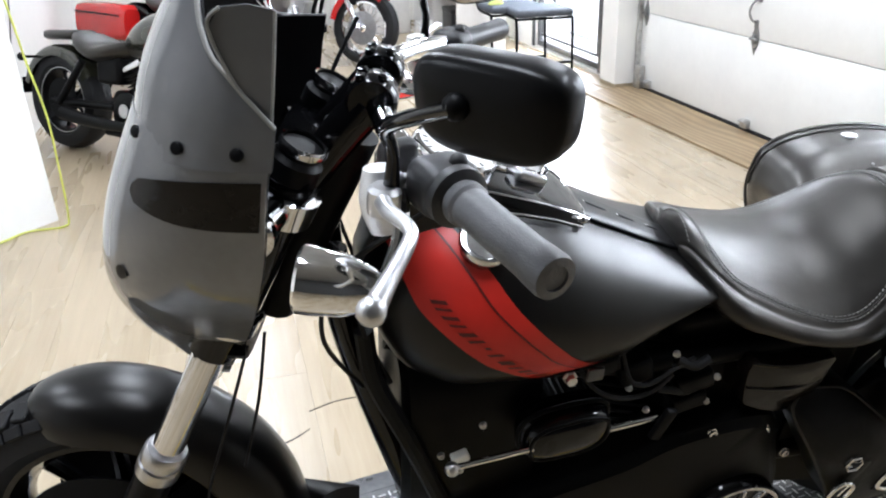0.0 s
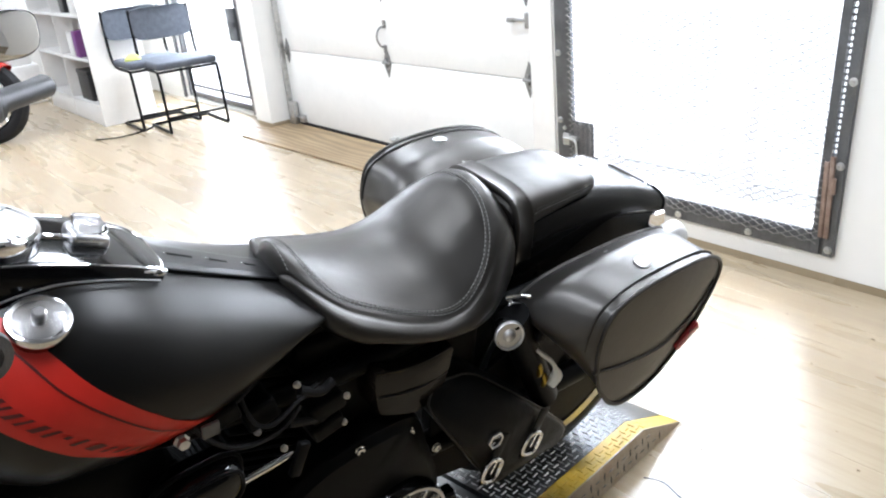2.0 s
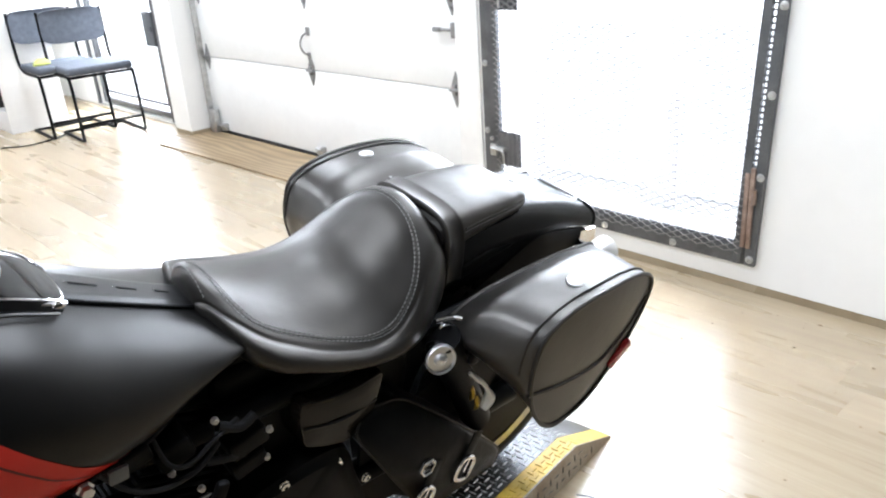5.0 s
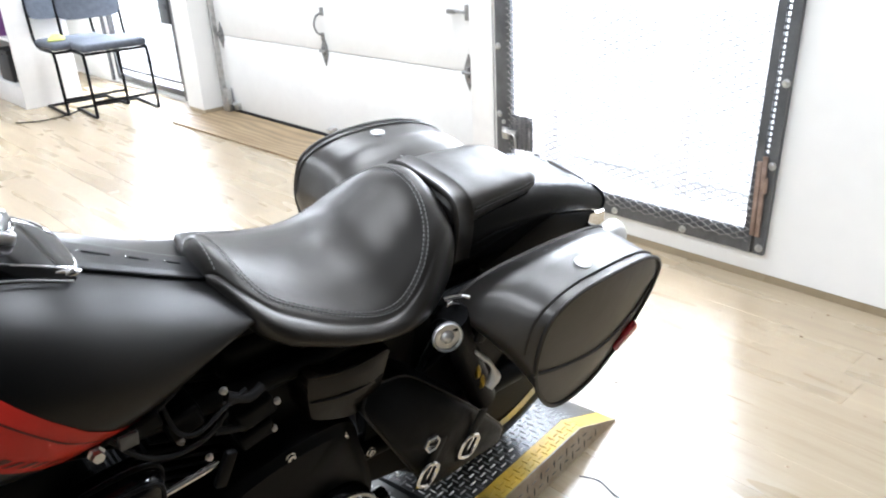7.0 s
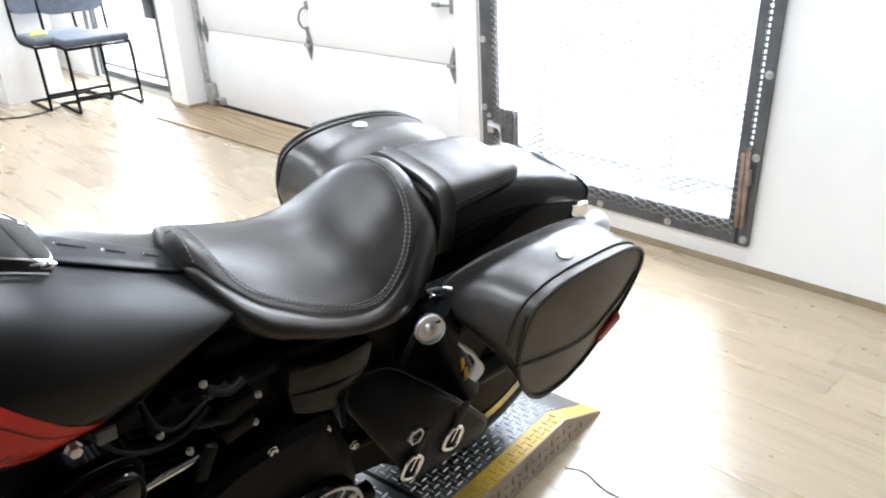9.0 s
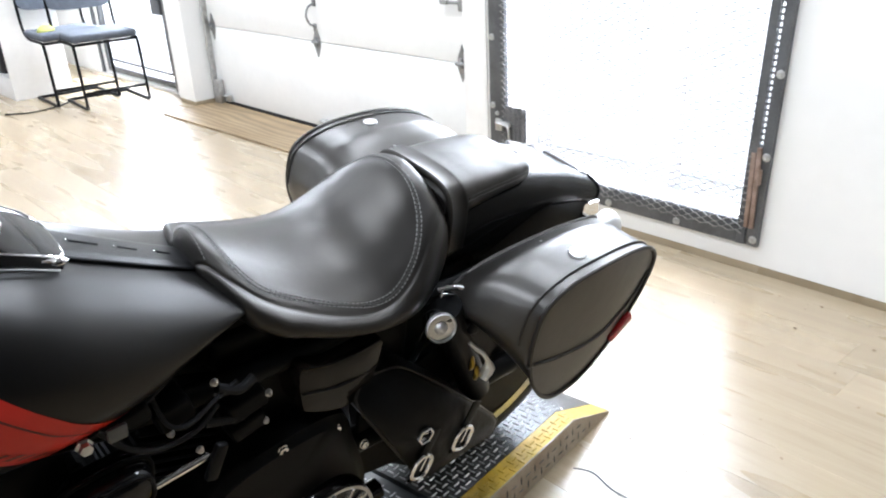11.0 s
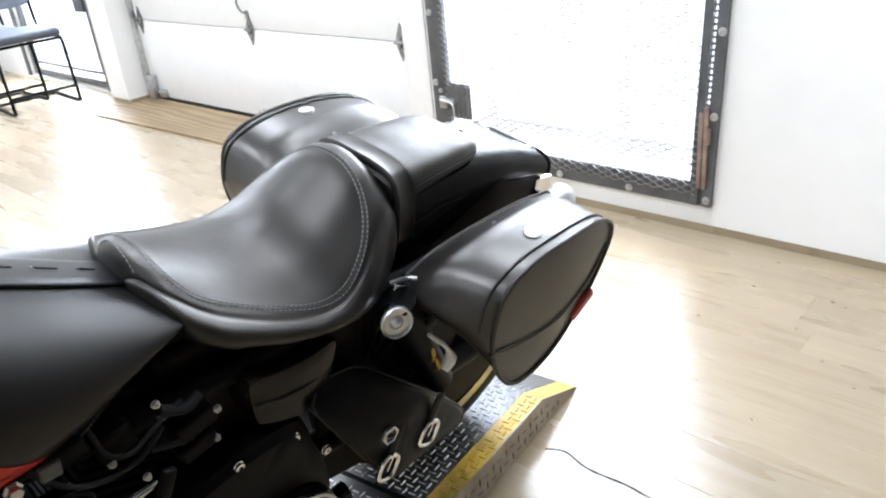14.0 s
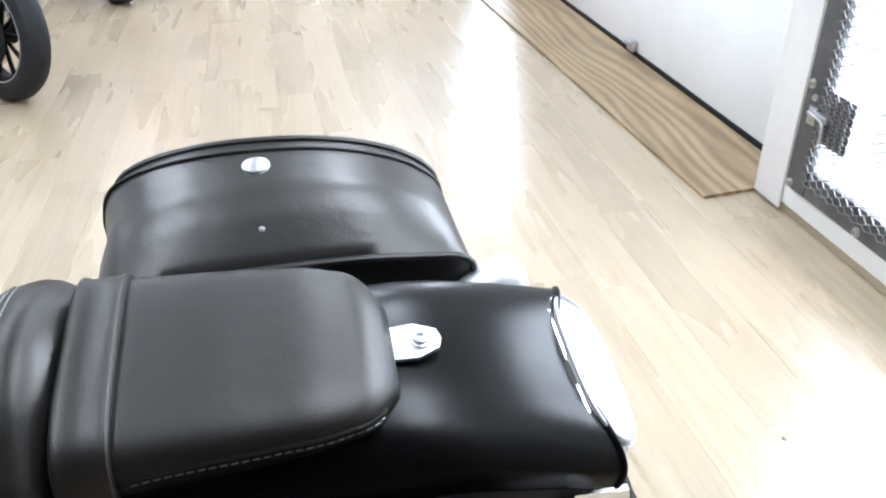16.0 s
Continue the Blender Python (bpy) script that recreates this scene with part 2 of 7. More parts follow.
    link(bp.outputs["Normal"], b.inputs["Normal"])
    return m


M_PLANK = plank_material("oak_vinyl_plank")
M_PLANK_FAR = plank_material("oak_vinyl_plank_joined", True)
M_SUBFLOOR = mat("dark_floor_joint", (0.26, 0.20, 0.13), 0.7, 0.0, 0.2, 10)
M_PLY = mat("plywood_sheet", (0.40, 0.295, 0.165), 0.5, 0.0, 0.2, 2.2, 0.1, 90, stretch=(5, 1.0, 6), second=(0.27, 0.187, 0.096), rings=0.40)
M_FABRIC = mat("grey_blue_fabric", (0.085, 0.095, 0.115), 0.85, 0.0, 0.2, 30, 0.4, 900)
M_CLOTH = mat("yellow_green_cloth", (0.40, 0.42, 0.12), 0.85, 0.0, 0.2, 30, 0.3, 300)
M_POST = mat("pale_grey_post", (0.50, 0.50, 0.495), 0.8, 0.0, 0.1, 4, 0.1, 60)
M_YARD = mat("pale_grey_concrete", (0.40, 0.40, 0.395), 0.8, 0.0, 0.2, 4, 0.2, 60)
M_YCORD = mat("yellow_green_cord", (0.55, 0.58, 0.10), 0.5, 0.0, 0.1, 30)
M_FOAM = mat("white_board", (0.78, 0.78, 0.76), 0.7, 0.0, 0.05, 3, 0.1, 80)
M_CASE = mat("black_case", (0.014, 0.014, 0.015), 0.45, 0.0, 0.2, 20, 0.1, 200)
M_PAPER = mat("white_card", (0.75, 0.74, 0.72), 0.6, 0.0, 0.06, 12)
M_PURPLE = mat("purple_card", (0.16, 0.05, 0.20), 0.5, 0.0, 0.1, 20)
M_GREEN = mat("dark_olive_paint", (0.035, 0.036, 0.024), 0.22, 0.0, 0.1, 8, coat=0.4)
M_TAG = mat("cream_card", (0.72, 0.66, 0.48), 0.7, 0.0, 0.05, 20)
M_CABLE = mat("black_cable", (0.004, 0.004, 0.0045), 0.45, 0.0, 0.2, 30, spec=0.14)
M_DAY = glow("overcast_daylight", (1.0, 0.99, 0.97), 5.0)
_nt = M_DAY.node_tree                      # pale ground low down, the open sky above it
_co, _sep, _mr = _nt.nodes.new("ShaderNodeTexCoord"), _nt.nodes.new("ShaderNodeSeparateXYZ"), _nt.nodes.new("ShaderNodeMapRange")
_mr.inputs["From Min"].default_value, _mr.inputs["From Max"].default_value = 0.7, 2.2
_mr.inputs["To Min"].default_value, _mr.inputs["To Max"].default_value = 1.8, 42.0
_nt.links.new(_co.outputs["Object"], _sep.inputs[0])
_nt.links.new(_sep.outputs["Z"], _mr.inputs["Value"])
_nt.links.new(_mr.outputs["Result"], [n for n in _nt.nodes if n.bl_idname == "ShaderNodeEmission"][0].inputs["Strength"])

# ---------------------------------------------------------------- mesh tools


def finish(bm, name, material, sharp=35.0, tidy=True):
    if tidy:
        bmesh.ops.recalc_face_normals(bm, faces=bm.faces)
    lim = radians(sharp)
    for f in bm.faces:
        f.smooth = True
    for e in bm.edges:
        if len(e.link_faces) == 2 and e.calc_face_angle(0.0) > lim:
            e.smooth = False
    me = bpy.data.meshes.new(name)
    bm.to_mesh(me)
    bm.free()
    me.materials.append(material)
    return me


def part(name, bm, material, parent=None, label="", sharp=35.0, kind="", tidy=True):
    ob = new(name, finish(bm, name, material, sharp, tidy))
    if parent is not None:
        ob.parent = parent
    return tagged(ob, label, kind=kind)


def root(name, m, label, category, group=""):
    ob = new(name)
    ob.empty_display_size = 0.1
    ob.matrix_world = m
    return tagged(ob, label, category, group)


def join(*bms):
    out = bms[0]
    for b in bms[1:]:
        me = bpy.data.meshes.new("tmp")
        b.to_mesh(me)
        b.free()
        out.from_mesh(me)
        bpy.data.meshes.remove(me)
    return out


def moved(bm, m):
    bmesh.ops.transform(bm, matrix=m, verts=bm.verts)
    return bm


def spline(pts, n=8, closed=False):
    """Catmull-Rom through pts, n steps a span."""
    p = [Vector(q) for q in pts]
    k = len(p)
    out = []
    for i in range(k if closed else k - 1):
        a, b, c, d = ((p[(i - 1) % k], p[i], p[(i + 1) % k], p[(i + 2) % k]) if closed else
                      (p[max(i - 1, 0)], p[i], p[i + 1], p[min(i + 2, k - 1)]))
        for j in range(n):
            t = j / n
            out.append(0.5 * (2 * b + (c - a) * t + (2 * a - 5 * b + 4 * c - d) * t * t + (3 * b - a - 3 * c + d) * t ** 3))
    if not closed:
        out.append(p[-1])
    return out


def ease(xs, ys):
    """A smooth function through the pairs."""
    xs, ys = np.array(xs, float), np.array(ys, float)
    d = np.gradient(ys, xs)

    def f(x):
        i = int(np.clip(np.searchsorted(xs, x) - 1, 0, len(xs) - 2))
        h = xs[i + 1] - xs[i]
        t = min(1.0, max(0.0, (x - xs[i]) / h))
        return float((1 + 2 * t) * (1 - t) ** 2 * ys[i] + t * (1 - t) ** 2 * h * d[i] + t * t * (3 - 2 * t) * ys[i + 1] + t * t * (t - 1) * h * d[i + 1])
    return f


def loft(rings, ring_closed=True, caps=True, loop=False):
    bm = bmesh.new()
    vs = [[bm.verts.new(p) for p in r] for r in rings]
    n = len(rings[0])
    for i in range(len(rings) if loop else len(rings) - 1):
        a, b = vs[i], vs[(i + 1) % len(rings)]
        for j in range(n if ring_closed else n - 1):
            k = (j + 1) % n
            bm.faces.new((a[j], a[k], b[k], b[j]))
    if caps and ring_closed and not loop:
        bm.faces.new(vs[0][::-1])
        bm.faces.new(vs[-1])
    return bm


def tube(pts, r, n=10, steps=6, closed=False, caps=True):
    """A round bar along a smooth line; r is one radius or one per point."""
    rs = r if isinstance(r, (list, tuple)) else [r] * len(pts)
    line = spline(pts, steps, closed) if steps > 1 else [Vector(p) for p in pts]
    rad = [v.x for v in spline([(q, 0, 0) for q in rs], steps, closed)] if steps > 1 else list(rs)
    k = len(line)
    up = None
    rings = []
    for i, p in enumerate(line):
        d = (line[(i + 1) % k] - line[i - 1]) if closed else (line[min(i + 1, k - 1)] - line[max(i - 1, 0)])
        d.normalize()
        if up is None:
            up = d.orthogonal()
        up = (up - d * up.dot(d)).normalized()
        side = d.cross(up)
        rings.append([p + (up * math.cos(a) + side * math.sin(a)) * rad[i] for a in (2 * math.pi * j / n for j in range(n))])
    return loft(rings, True, caps, closed)


def rod(a, b, r, n=10, r2=None):
    return tube([a, b], [r, r if r2 is None else r2], n, 1)


def lathe(profile, n=24, m=None, caps=True):
    """profile: (radius, height) pairs, turned about z and set by m."""
    rings = [[Vector((r * math.cos(2 * math.pi * j / n), r * math.sin(2 * math.pi * j / n), h)) for j in range(n)] for r, h in profile]
    bm = loft(rings, True, caps)
    return moved(bm, m) if m else bm


def along(a, d):
    """A pose at a whose z axis points along d."""
    return Matrix.Translation(a) @ Vector(d).to_track_quat("Z", "Y").to_matrix().to_4x4()


def block(sx, sy, sz, m=None, bevel=0.004, seg=2):
    bm = bmesh.new()
    bmesh.ops.create_cube(bm, size=1.0)
    bmesh.ops.scale(bm, vec=(sx, sy, sz), verts=bm.verts)
    if bevel > 0:
        bmesh.ops.bevel(bm, geom=list(bm.edges), offset=min(bevel, 0.45 * min(sx, sy, sz)), segments=seg, profile=0.5, affect="EDGES")
    return moved(bm, m) if m else bm


def span(x0, x1, y0, y1, z0, z1, bevel=0.0):
    return block(x1 - x0, y1 - y0, z1 - z0, Matrix.Translation(((x0 + x1) / 2, (y0 + y1) / 2, (z0 + z1) / 2)), bevel)


def slab(outline, axis, a, b, bevel=0.0):
    """A closed outline of 2D points, made solid between a and b along the axis 'x', 'y' or 'z'."""
    def p3(q, h):
        return {"x": (h, q[0], q[1]), "y": (q[0], h, q[1]), "z": (q[0], q[1], h)}[axis]
    bm = loft([[Vector(p3(q, a)) for q in outline], [Vector(p3(q, b)) for q in outline]])
    if bevel > 0:
        lim = [e for e in bm.edges if len(e.link_faces) == 2 and e.calc_face_angle(0.0) > 0.8]
        bmesh.ops.bevel(bm, geom=lim, offset=bevel, segments=2, profile=0.5, affect="EDGES")
    return bm


def ball(c, r, n=16, squash=(1, 1, 1)):
    bm = bmesh.new()
    bmesh.ops.create_uvsphere(bm, u_segments=n, v_segments=max(6, n // 2), radius=r)
    bmesh.ops.scale(bm, vec=squash, verts=bm.verts)
    return moved(bm, Matrix.Translation(c))


def power_ring(hw, hu, hd, c, n=36, k=2.4):
    """A rounded ring in the (y, z) plane about c = (x, y, z): half width hw, hu up and hd down."""
    out = []
    for j in range(n):
        a = 2 * math.pi * j / n
        ca, sa = math.cos(a), math.sin(a)
        y = hw * math.copysign(abs(ca) ** (2 / k), ca)
        z = (hu if sa > 0 else hd) * math.copysign(abs(sa) ** (2 / k), sa)
        out.append(Vector((c[0], c[1] + y, c[2] + z)))
    return out


def bolt(at, d, r=0.006, h=0.005):
    return lathe([(r * 1.25, 0), (r * 1.25, h * 0.3), (r, h * 0.4), (r, h * 0.9), (r * 0.75, h), (r * 0.45, h), (r * 0.45, h * 0.5), (0.0002, h * 0.5)],
                 12, along(at, d))

# ---------------------------------------------------------------- the room
WX = 2.21          # inner face of the east wall
# near-black for the unseen south wall: its lack of light is in the colour
M_UNLIT = mat("unlit_wall_grey", (0.035, 0.035, 0.034), 0.6, 0.0, 0.05, 1.3, 0.1, 160)


def wall_with_holes(name, x0, x1, ys, zs, holes, label):
    """A wall along y between x0 and x1, cut into solid pieces round its openings (y0, y1, z0, z1)."""
    cy = sorted({ys[0], ys[1], *[h[0] for h in holes], *[h[1] for h in holes]})
    cz = sorted({zs[0], zs[1], *[h[2] for h in holes], *[h[3] for h in holes]})
    bm = bmesh.new()
    grid = {}

    def solid(i, j):
        if not (0 <= i < len(cy) - 1 and 0 <= j < len(cz) - 1):
            return False
        y, z = (cy[i] + cy[i + 1]) / 2, (cz[j] + cz[j + 1]) / 2
        return not any(h[0] < y < h[1] and h[2] < z < h[3] for h in holes)

    def v(x, y, z):
        key = (x, y, z)
        if key not in grid:
            grid[key] = bm.verts.new(key)
        return grid[key]
    for i in range(len(cy) - 1):
        for j in range(len(cz) - 1):
            if not solid(i, j):
                continue
            a, b, c, d = cy[i], cy[i + 1], cz[j], cz[j + 1]
            for x in (x0, x1):
                bm.faces.new([v(x, a, c), v(x, b, c), v(x, b, d), v(x, a, d)])
            if not solid(i - 1, j):
                bm.faces.new([v(x0, a, c), v(x1, a, c), v(x1, a, d), v(x0, a, d)])
            if not solid(i + 1, j):
                bm.faces.new([v(x0, b, c), v(x1, b, c), v(x1, b, d), v(x0, b, d)])
            if not solid(i, j - 1):
                bm.faces.new([v(x0, a, c), v(x1, a, c), v(x1, b, c), v(x0, b, c)])
            if not solid(i, j + 1):
                bm.faces.new([v(x0, a, d), v(x1, a, d), v(x1, b, d), v(x0, b, d)])
    return tagged(part(name, bm, M_WALL), label, "wall", kind="structure")


GATE = (1.228, 2.36, 0.165, 2.13)
GARAGE = (2.605, 5.235, 0.033, 2.22)
GLAZED = (5.70, 7.02, 0.02, 2.06)
CEIL_Z = 2.9
wall_with_holes("wall_east", WX, WX + 0.16, (-3.0, 5.47), (0.033, CEIL_Z), [GATE, GARAGE], "white painted wall with a garage door and a gate")
for _y0, _y1 in ((-3.0, 2.60), (5.24, 5.47)):
    tagged(part("baseboard", span(WX + 0.010, WX + 0.15, _y0, _y1, -0.003, 0.0325), M_PLANK), "bare brown board below the raised foot of the wall", "wall base", kind="structure")
wall_with_holes("wall_east_back", WX + 0.11, WX + 0.27, (5.472, 9.3), (-0.02, CEIL_Z), [GLAZED], "white painted wall with a black-framed glazed door")
tagged(part("wall_pier", span(1.79, WX - 0.002, -0.6, 0.535, 0.0, CEIL_Z, 0.006), M_WALL), "white painted wall pier beside the gate", "wall", kind="structure")
tagged(part("wall_north", span(-4.5, 2.6, 9.302, 9.45, 0, CEIL_Z), M_WALL), "white painted back wall of the showroom", "wall", kind="structure")
tagged(part("wall_west", span(-1.74, -1.60, 3.95, 9.3, 0, CEIL_Z), M_WALL), "white painted wall behind the parked motorcycles", "wall", kind="structure")
tagged(part("wall_west_far", span(-4.65, -4.5, -3.0, 9.3, 0, CEIL_Z), M_WALL), "plain white painted wall", "wall", kind="structure")
# out of view; dark so that the black bodywork mirrors little from there
tagged(part("wall_south", span(-4.5, 2.6, -3.15, -3.002, 0, CEIL_Z), M_UNLIT), "unseen closing wall, darkened as the unlit end of the room", "wall", kind="structure")
tagged(part("ceiling", span(-4.6, 2.6, -3.1, 9.4, CEIL_Z + 0.002, CEIL_Z + 0.1), M_CEIL), "plain grey painted ceiling", "ceiling", kind="structure")
floor = tagged(part("floor", span(-4.6, 2.6, -3.1, 9.4, -0.12, -0.0035), M_SUBFLOOR), "light oak vinyl plank floor with pale sheen", "floor", kind="structure")
tagged(part("ground", span(2.6, 30, -20, 30, -0.16, -0.13), M_YARD), "grey concrete yard outside the doors", "ground", kind="structure")
tagged(part("backdrop", span(3.3, 3.32, -1.0, 16.0, -0.12, 4.0), M_DAY), "white overcast daylight outside", "sky", kind="structure")

for _y in (2.06, 2.87):
    tagged(part("porch_post", span(3.0, 3.12, _y, _y + 0.13, -0.13, 2.9, 0.004), M_POST), "pale grey post standing outside the gate", "post", kind="structure")
for _y0, _y1 in ((2.47, 2.604),):
    tagged(part("trim", span(WX - 0.010, WX - 0.001, _y0, _y1, 0.012, 2.3, 0.003), M_TRIM), "white painted board round the garage door", "trim", kind="structure")

# ---- garage door: four ribless sections with hinges, handle, bolt and tracks
garage = tagged(root("garage_door", pose(0, 0, 0), "closed white sectional garage door with steel hinges", "garage door"), kind="")
GX = 2.385
for i, (z0, z1) in enumerate(((0.026, 0.517), (0.521, 0.938), (0.942, 1.358), (1.362, 1.778), (1.782, 2.26))):
    part("door_panel", span(GX, GX + 0.045, 2.55, 5.30, z0, z1, 0.006), M_GARAGE, garage)
part("bottom_seal", span(GX - 0.006, GX + 0.05, 2.60, 5.23, 0.0, 0.025, 0.004), M_RUBBER, garage, "black rubber bottom seal")


def hinge(y, z, wide=0.028, tall=0.085):
    leaf = [(0, -tall), (wide, -0.02), (wide, 0.02), (0, tall), (-wide, 0.02), (-wide, -0.02)]
    bm = slab([(y + a, z + b) for a, b in leaf], "x", GX - 0.006, GX - 0.001)
    return join(bm, tube([(GX - 0.016, y - wide, z), (GX - 0.016, y + wide, z)], 0.009, 10, 1), block(0.02, 0.02, 0.05, pose(GX - 0.012, y, z), 0.004),
                bolt((GX - 0.006, y, z + tall * 0.6), (-1, 0, 0)), bolt((GX - 0.006, y, z - tall * 0.6), (-1, 0, 0)))


for _y in (2.80, 3.96, 5.155):
    for _z in (0.52, 0.94, 1.36):
        part("hinge", hinge(_y, _z), M_IRON, garage)
part("lift_handle", join(tube([(GX - 0.002, 3.965, 0.605), (GX - 0.03, 3.975, 0.62), (GX - 0.045, 3.98, 0.665), (GX - 0.03, 3.975, 0.71), (GX - 0.002, 3.965, 0.725)], 0.006),
                         block(0.006, 0.03, 0.045, pose(GX - 0.004, 3.955, 0.735), 0.002), block(0.006, 0.03, 0.045, pose(GX - 0.004, 3.965, 0.597), 0.002)),
     M_IRON, garage, "bent steel lift handle")
part("slide_bolt", join(block(0.03, 0.05, 0.07, pose(GX - 0.016, 2.765, 0.793), 0.004), rod((GX - 0.02, 2.73, 0.793), (GX - 0.02, 2.89, 0.793), 0.007),
                        block(0.02, 0.05, 0.02, pose(GX - 0.022, 2.885, 0.793), 0.005)), M_IRON, garage, "steel sliding bolt")
for _y in (3.945, 2.76, 5.06):
    part("bottom_bracket", join(block(0.03, 0.06, 0.05, pose(GX - 0.014, _y, 0.055), 0.004), rod((GX - 0.035, _y - 0.03, 0.068), (GX - 0.035, _y + 0.03, 0.068), 0.008)), M_GALV, garage)
for _y in (2.66, 5.185):
    part("track", join(span(GX - 0.05, GX - 0.046, _y - 0.006, _y + 0.012, 0.02, 2.2, 0.001), span(GX - 0.05, GX - 0.01, _y + 0.004, _y + 0.008, 0.02, 2.2, 0.001)), M_GALV, garage, "galvanised steel track")
part("floor_angle", join(span(2.335, 2.374, 5.12, 5.19, 0.013, 0.17, 0.003)), M_GALV, garage, "galvanised steel foot bracket")

PLY = [(2.025, 2.592), (2.215, 2.607), (2.374, 2.609), (2.374, 5.225), (2.215, 5.232), (1.955, 5.20)]


def ply_top(x):
    return 0.0115


tagged(part("plywood_threshold", loft([[Vector((x, y, 0.0)) for x, y in PLY], [Vector((x, y, ply_top(x))) for x, y in PLY]]), M_PLY), "bare plywood strip lying before the garage door", "plywood strip")

# ---- steel gate with expanded metal
gate = root("security_gate", pose(0, 0, 0), "dark steel gate with expanded metal mesh and bolts", "gate")
FX0, FX1 = WX - 0.022, WX - 0.002
TOPZ = 2.22


def leaning(y0, y1, z0, z1):
    """An outline between two distances from the hinge side's edge, which leans outwards with height."""
    def e(z):
        return 1.230 - 0.042 * z
    return [(e(z0) + y0, z0), (e(z0) + y1, z0), (e(z1) + y1, z1), (e(z1) + y0, z1)]


part("frame_bar", span(FX0, FX1, 2.356, 2.443, 0.106, TOPZ, 0.002), M_DARKSTEEL, gate)
part("frame_bar", slab(leaning(0.0, 0.032, 0.106, TOPZ), "x", FX0, FX1, 0.002), M_DARKSTEEL, gate)
part("frame_bar", slab(leaning(0.047, 0.076, 0.106, TOPZ), "x", FX0, FX1, 0.002), M_DARKSTEEL, gate)
part("frame_bar", span(FX0 + 0.001, FX1 - 0.001, 1.302, 2.355, 0.106, 0.188, 0.002), M_DARKSTEEL, gate)
part("frame_bar", span(FX0 + 0.001, FX1 - 0.001, 1.22, 2.355, 2.13, TOPZ, 0.002), M_DARKSTEEL, gate)
for _y, _z in [(1.246 - 0.048 * z, z) for z in (0.13, 0.42, 0.687, 0.954, 1.22, 1.5, 1.77)] + [(2.424, z) for z in (0.122, 0.42, 0.70, 0.97, 1.24, 1.5, 1.8)] + \
        [(y, 0.125) for y in (1.528, 1.823, 2.124)]:
    part("bolt", bolt((FX0, _y, _z), (-1, 0, 0), 0.011, 0.009), M_GALV, gate, "galvanised bolt head")
# slotted angle and rusty flat bar on the hinge side
part("slotted_angle", join(*[slab(leaning(0.031, 0.048, 0.106 if i == 0 else 0.45 + 0.0195 * i, 0.4575 if i == 0 else 0.4575 + 0.0195 * i), "x", FX0 + 0.004, FX0 + 0.009) for i in range(90)]), M_DARKSTEEL, gate, "steel angle with a row of slots", tidy=False)
M_RUST = mat("rusty_flat_bar", (0.30, 0.225, 0.18), 0.65, 0.2, 0.35, 30, 0.2, 120, second=(0.17, 0.11, 0.08))
part("hinge_bar", join(span(FX0 - 0.012, FX0 - 0.001, 1.240, 1.255, 0.172, 0.45, 0.002), span(FX0 - 0.010, FX0 - 0.001, 1.258, 1.274, 0.172, 0.43, 0.002)), M_RUST, gate, "rusty steel hinge bar")
part("hinge_knuckle", rod((FX0 - 0.012, 1.237, 0.33), (FX0 - 0.012, 1.237, 0.38), 0.008, 10), M_RUST, gate)


def expanded_mesh(y0, y1, z0, z1, x, pitch=0.0508, rise=0.0125, w=0.0030, t=0.003):
    """Zigzag strands that meet in diamonds, as ribbons with depth."""
    verts, faces = [], []
    half = pitch / 2
    n = int((y1 - y0) / half)
    rows = int((z1 - z0) / rise)
    for r in range(rows + 1):
        base = z0 + r * rise
        s = len(verts)
        for i in range(n + 1):
            y = y0 + i * half
            z = base + (rise / 2 if (i + r) % 2 else -rise / 2) * 0.96
            z = min(max(z, z0), z1)
            dx = 0.004 if (i + r) % 2 else -0.004
            verts += [(x + dx, y, z - w / 2), (x + dx, y, z + w / 2), (x + dx + t, y, z + w / 2), (x + dx + t, y, z - w / 2)]
            if i:
                a, b = s + 4 * (i - 1), s + 4 * i
                for k in range(4):
                    faces.append((a + k, a + (k + 1) % 4, b + (k + 1) % 4, b + k))
    me = bpy.data.meshes.new("mesh_panel")
    me.from_pydata(verts, [], faces)
    me.materials.append(M_MESH)
    return me


_mesh = new("mesh_panel", expanded_mesh(1.278, 2.372, 0.146, 2.15, FX0 - 0.007))
_mesh.parent = gate
tagged(_mesh, "dark expanded metal mesh", kind="stuff")
for _z in (0.353, 0.985):
    part("lock_plate", span(FX0 - 0.001, FX0 + 0.003, 2.241, 2.355, _z - 0.072, _z + 0.072, 0.001), M_DARKSTEEL, gate, "dark mesh-covered lock plate")
    _lm = new("plate_mesh", expanded_mesh(2.244, 2.352, _z - 0.068, _z + 0.068, FX0 - 0.009, 0.0508, 0.0125, 0.003))
    _lm.parent = gate
    part("latch", join(block(0.012, 0.035, 0.05, pose(FX0 - 0.007, 2.385, _z - 0.01), 0.002), block(0.016, 0.07, 0.02, pose(FX0 - 0.009, 2.355, _z - 0.002), 0.003),
                       tube([(FX0 - 0.018, 2.395, _z - 0.002), (FX0 - 0.022, 2.34, _z - 0.004), (FX0 - 0.024, 2.318, _z - 0.018), (FX0 - 0.024, 2.316, _z - 0.062)], 0.0045),
                       bolt((FX0, 2.40, _z + 0.035), (-1, 0, 0), 0.008, 0.007)), M_GALV, gate, "galvanised drop latch")

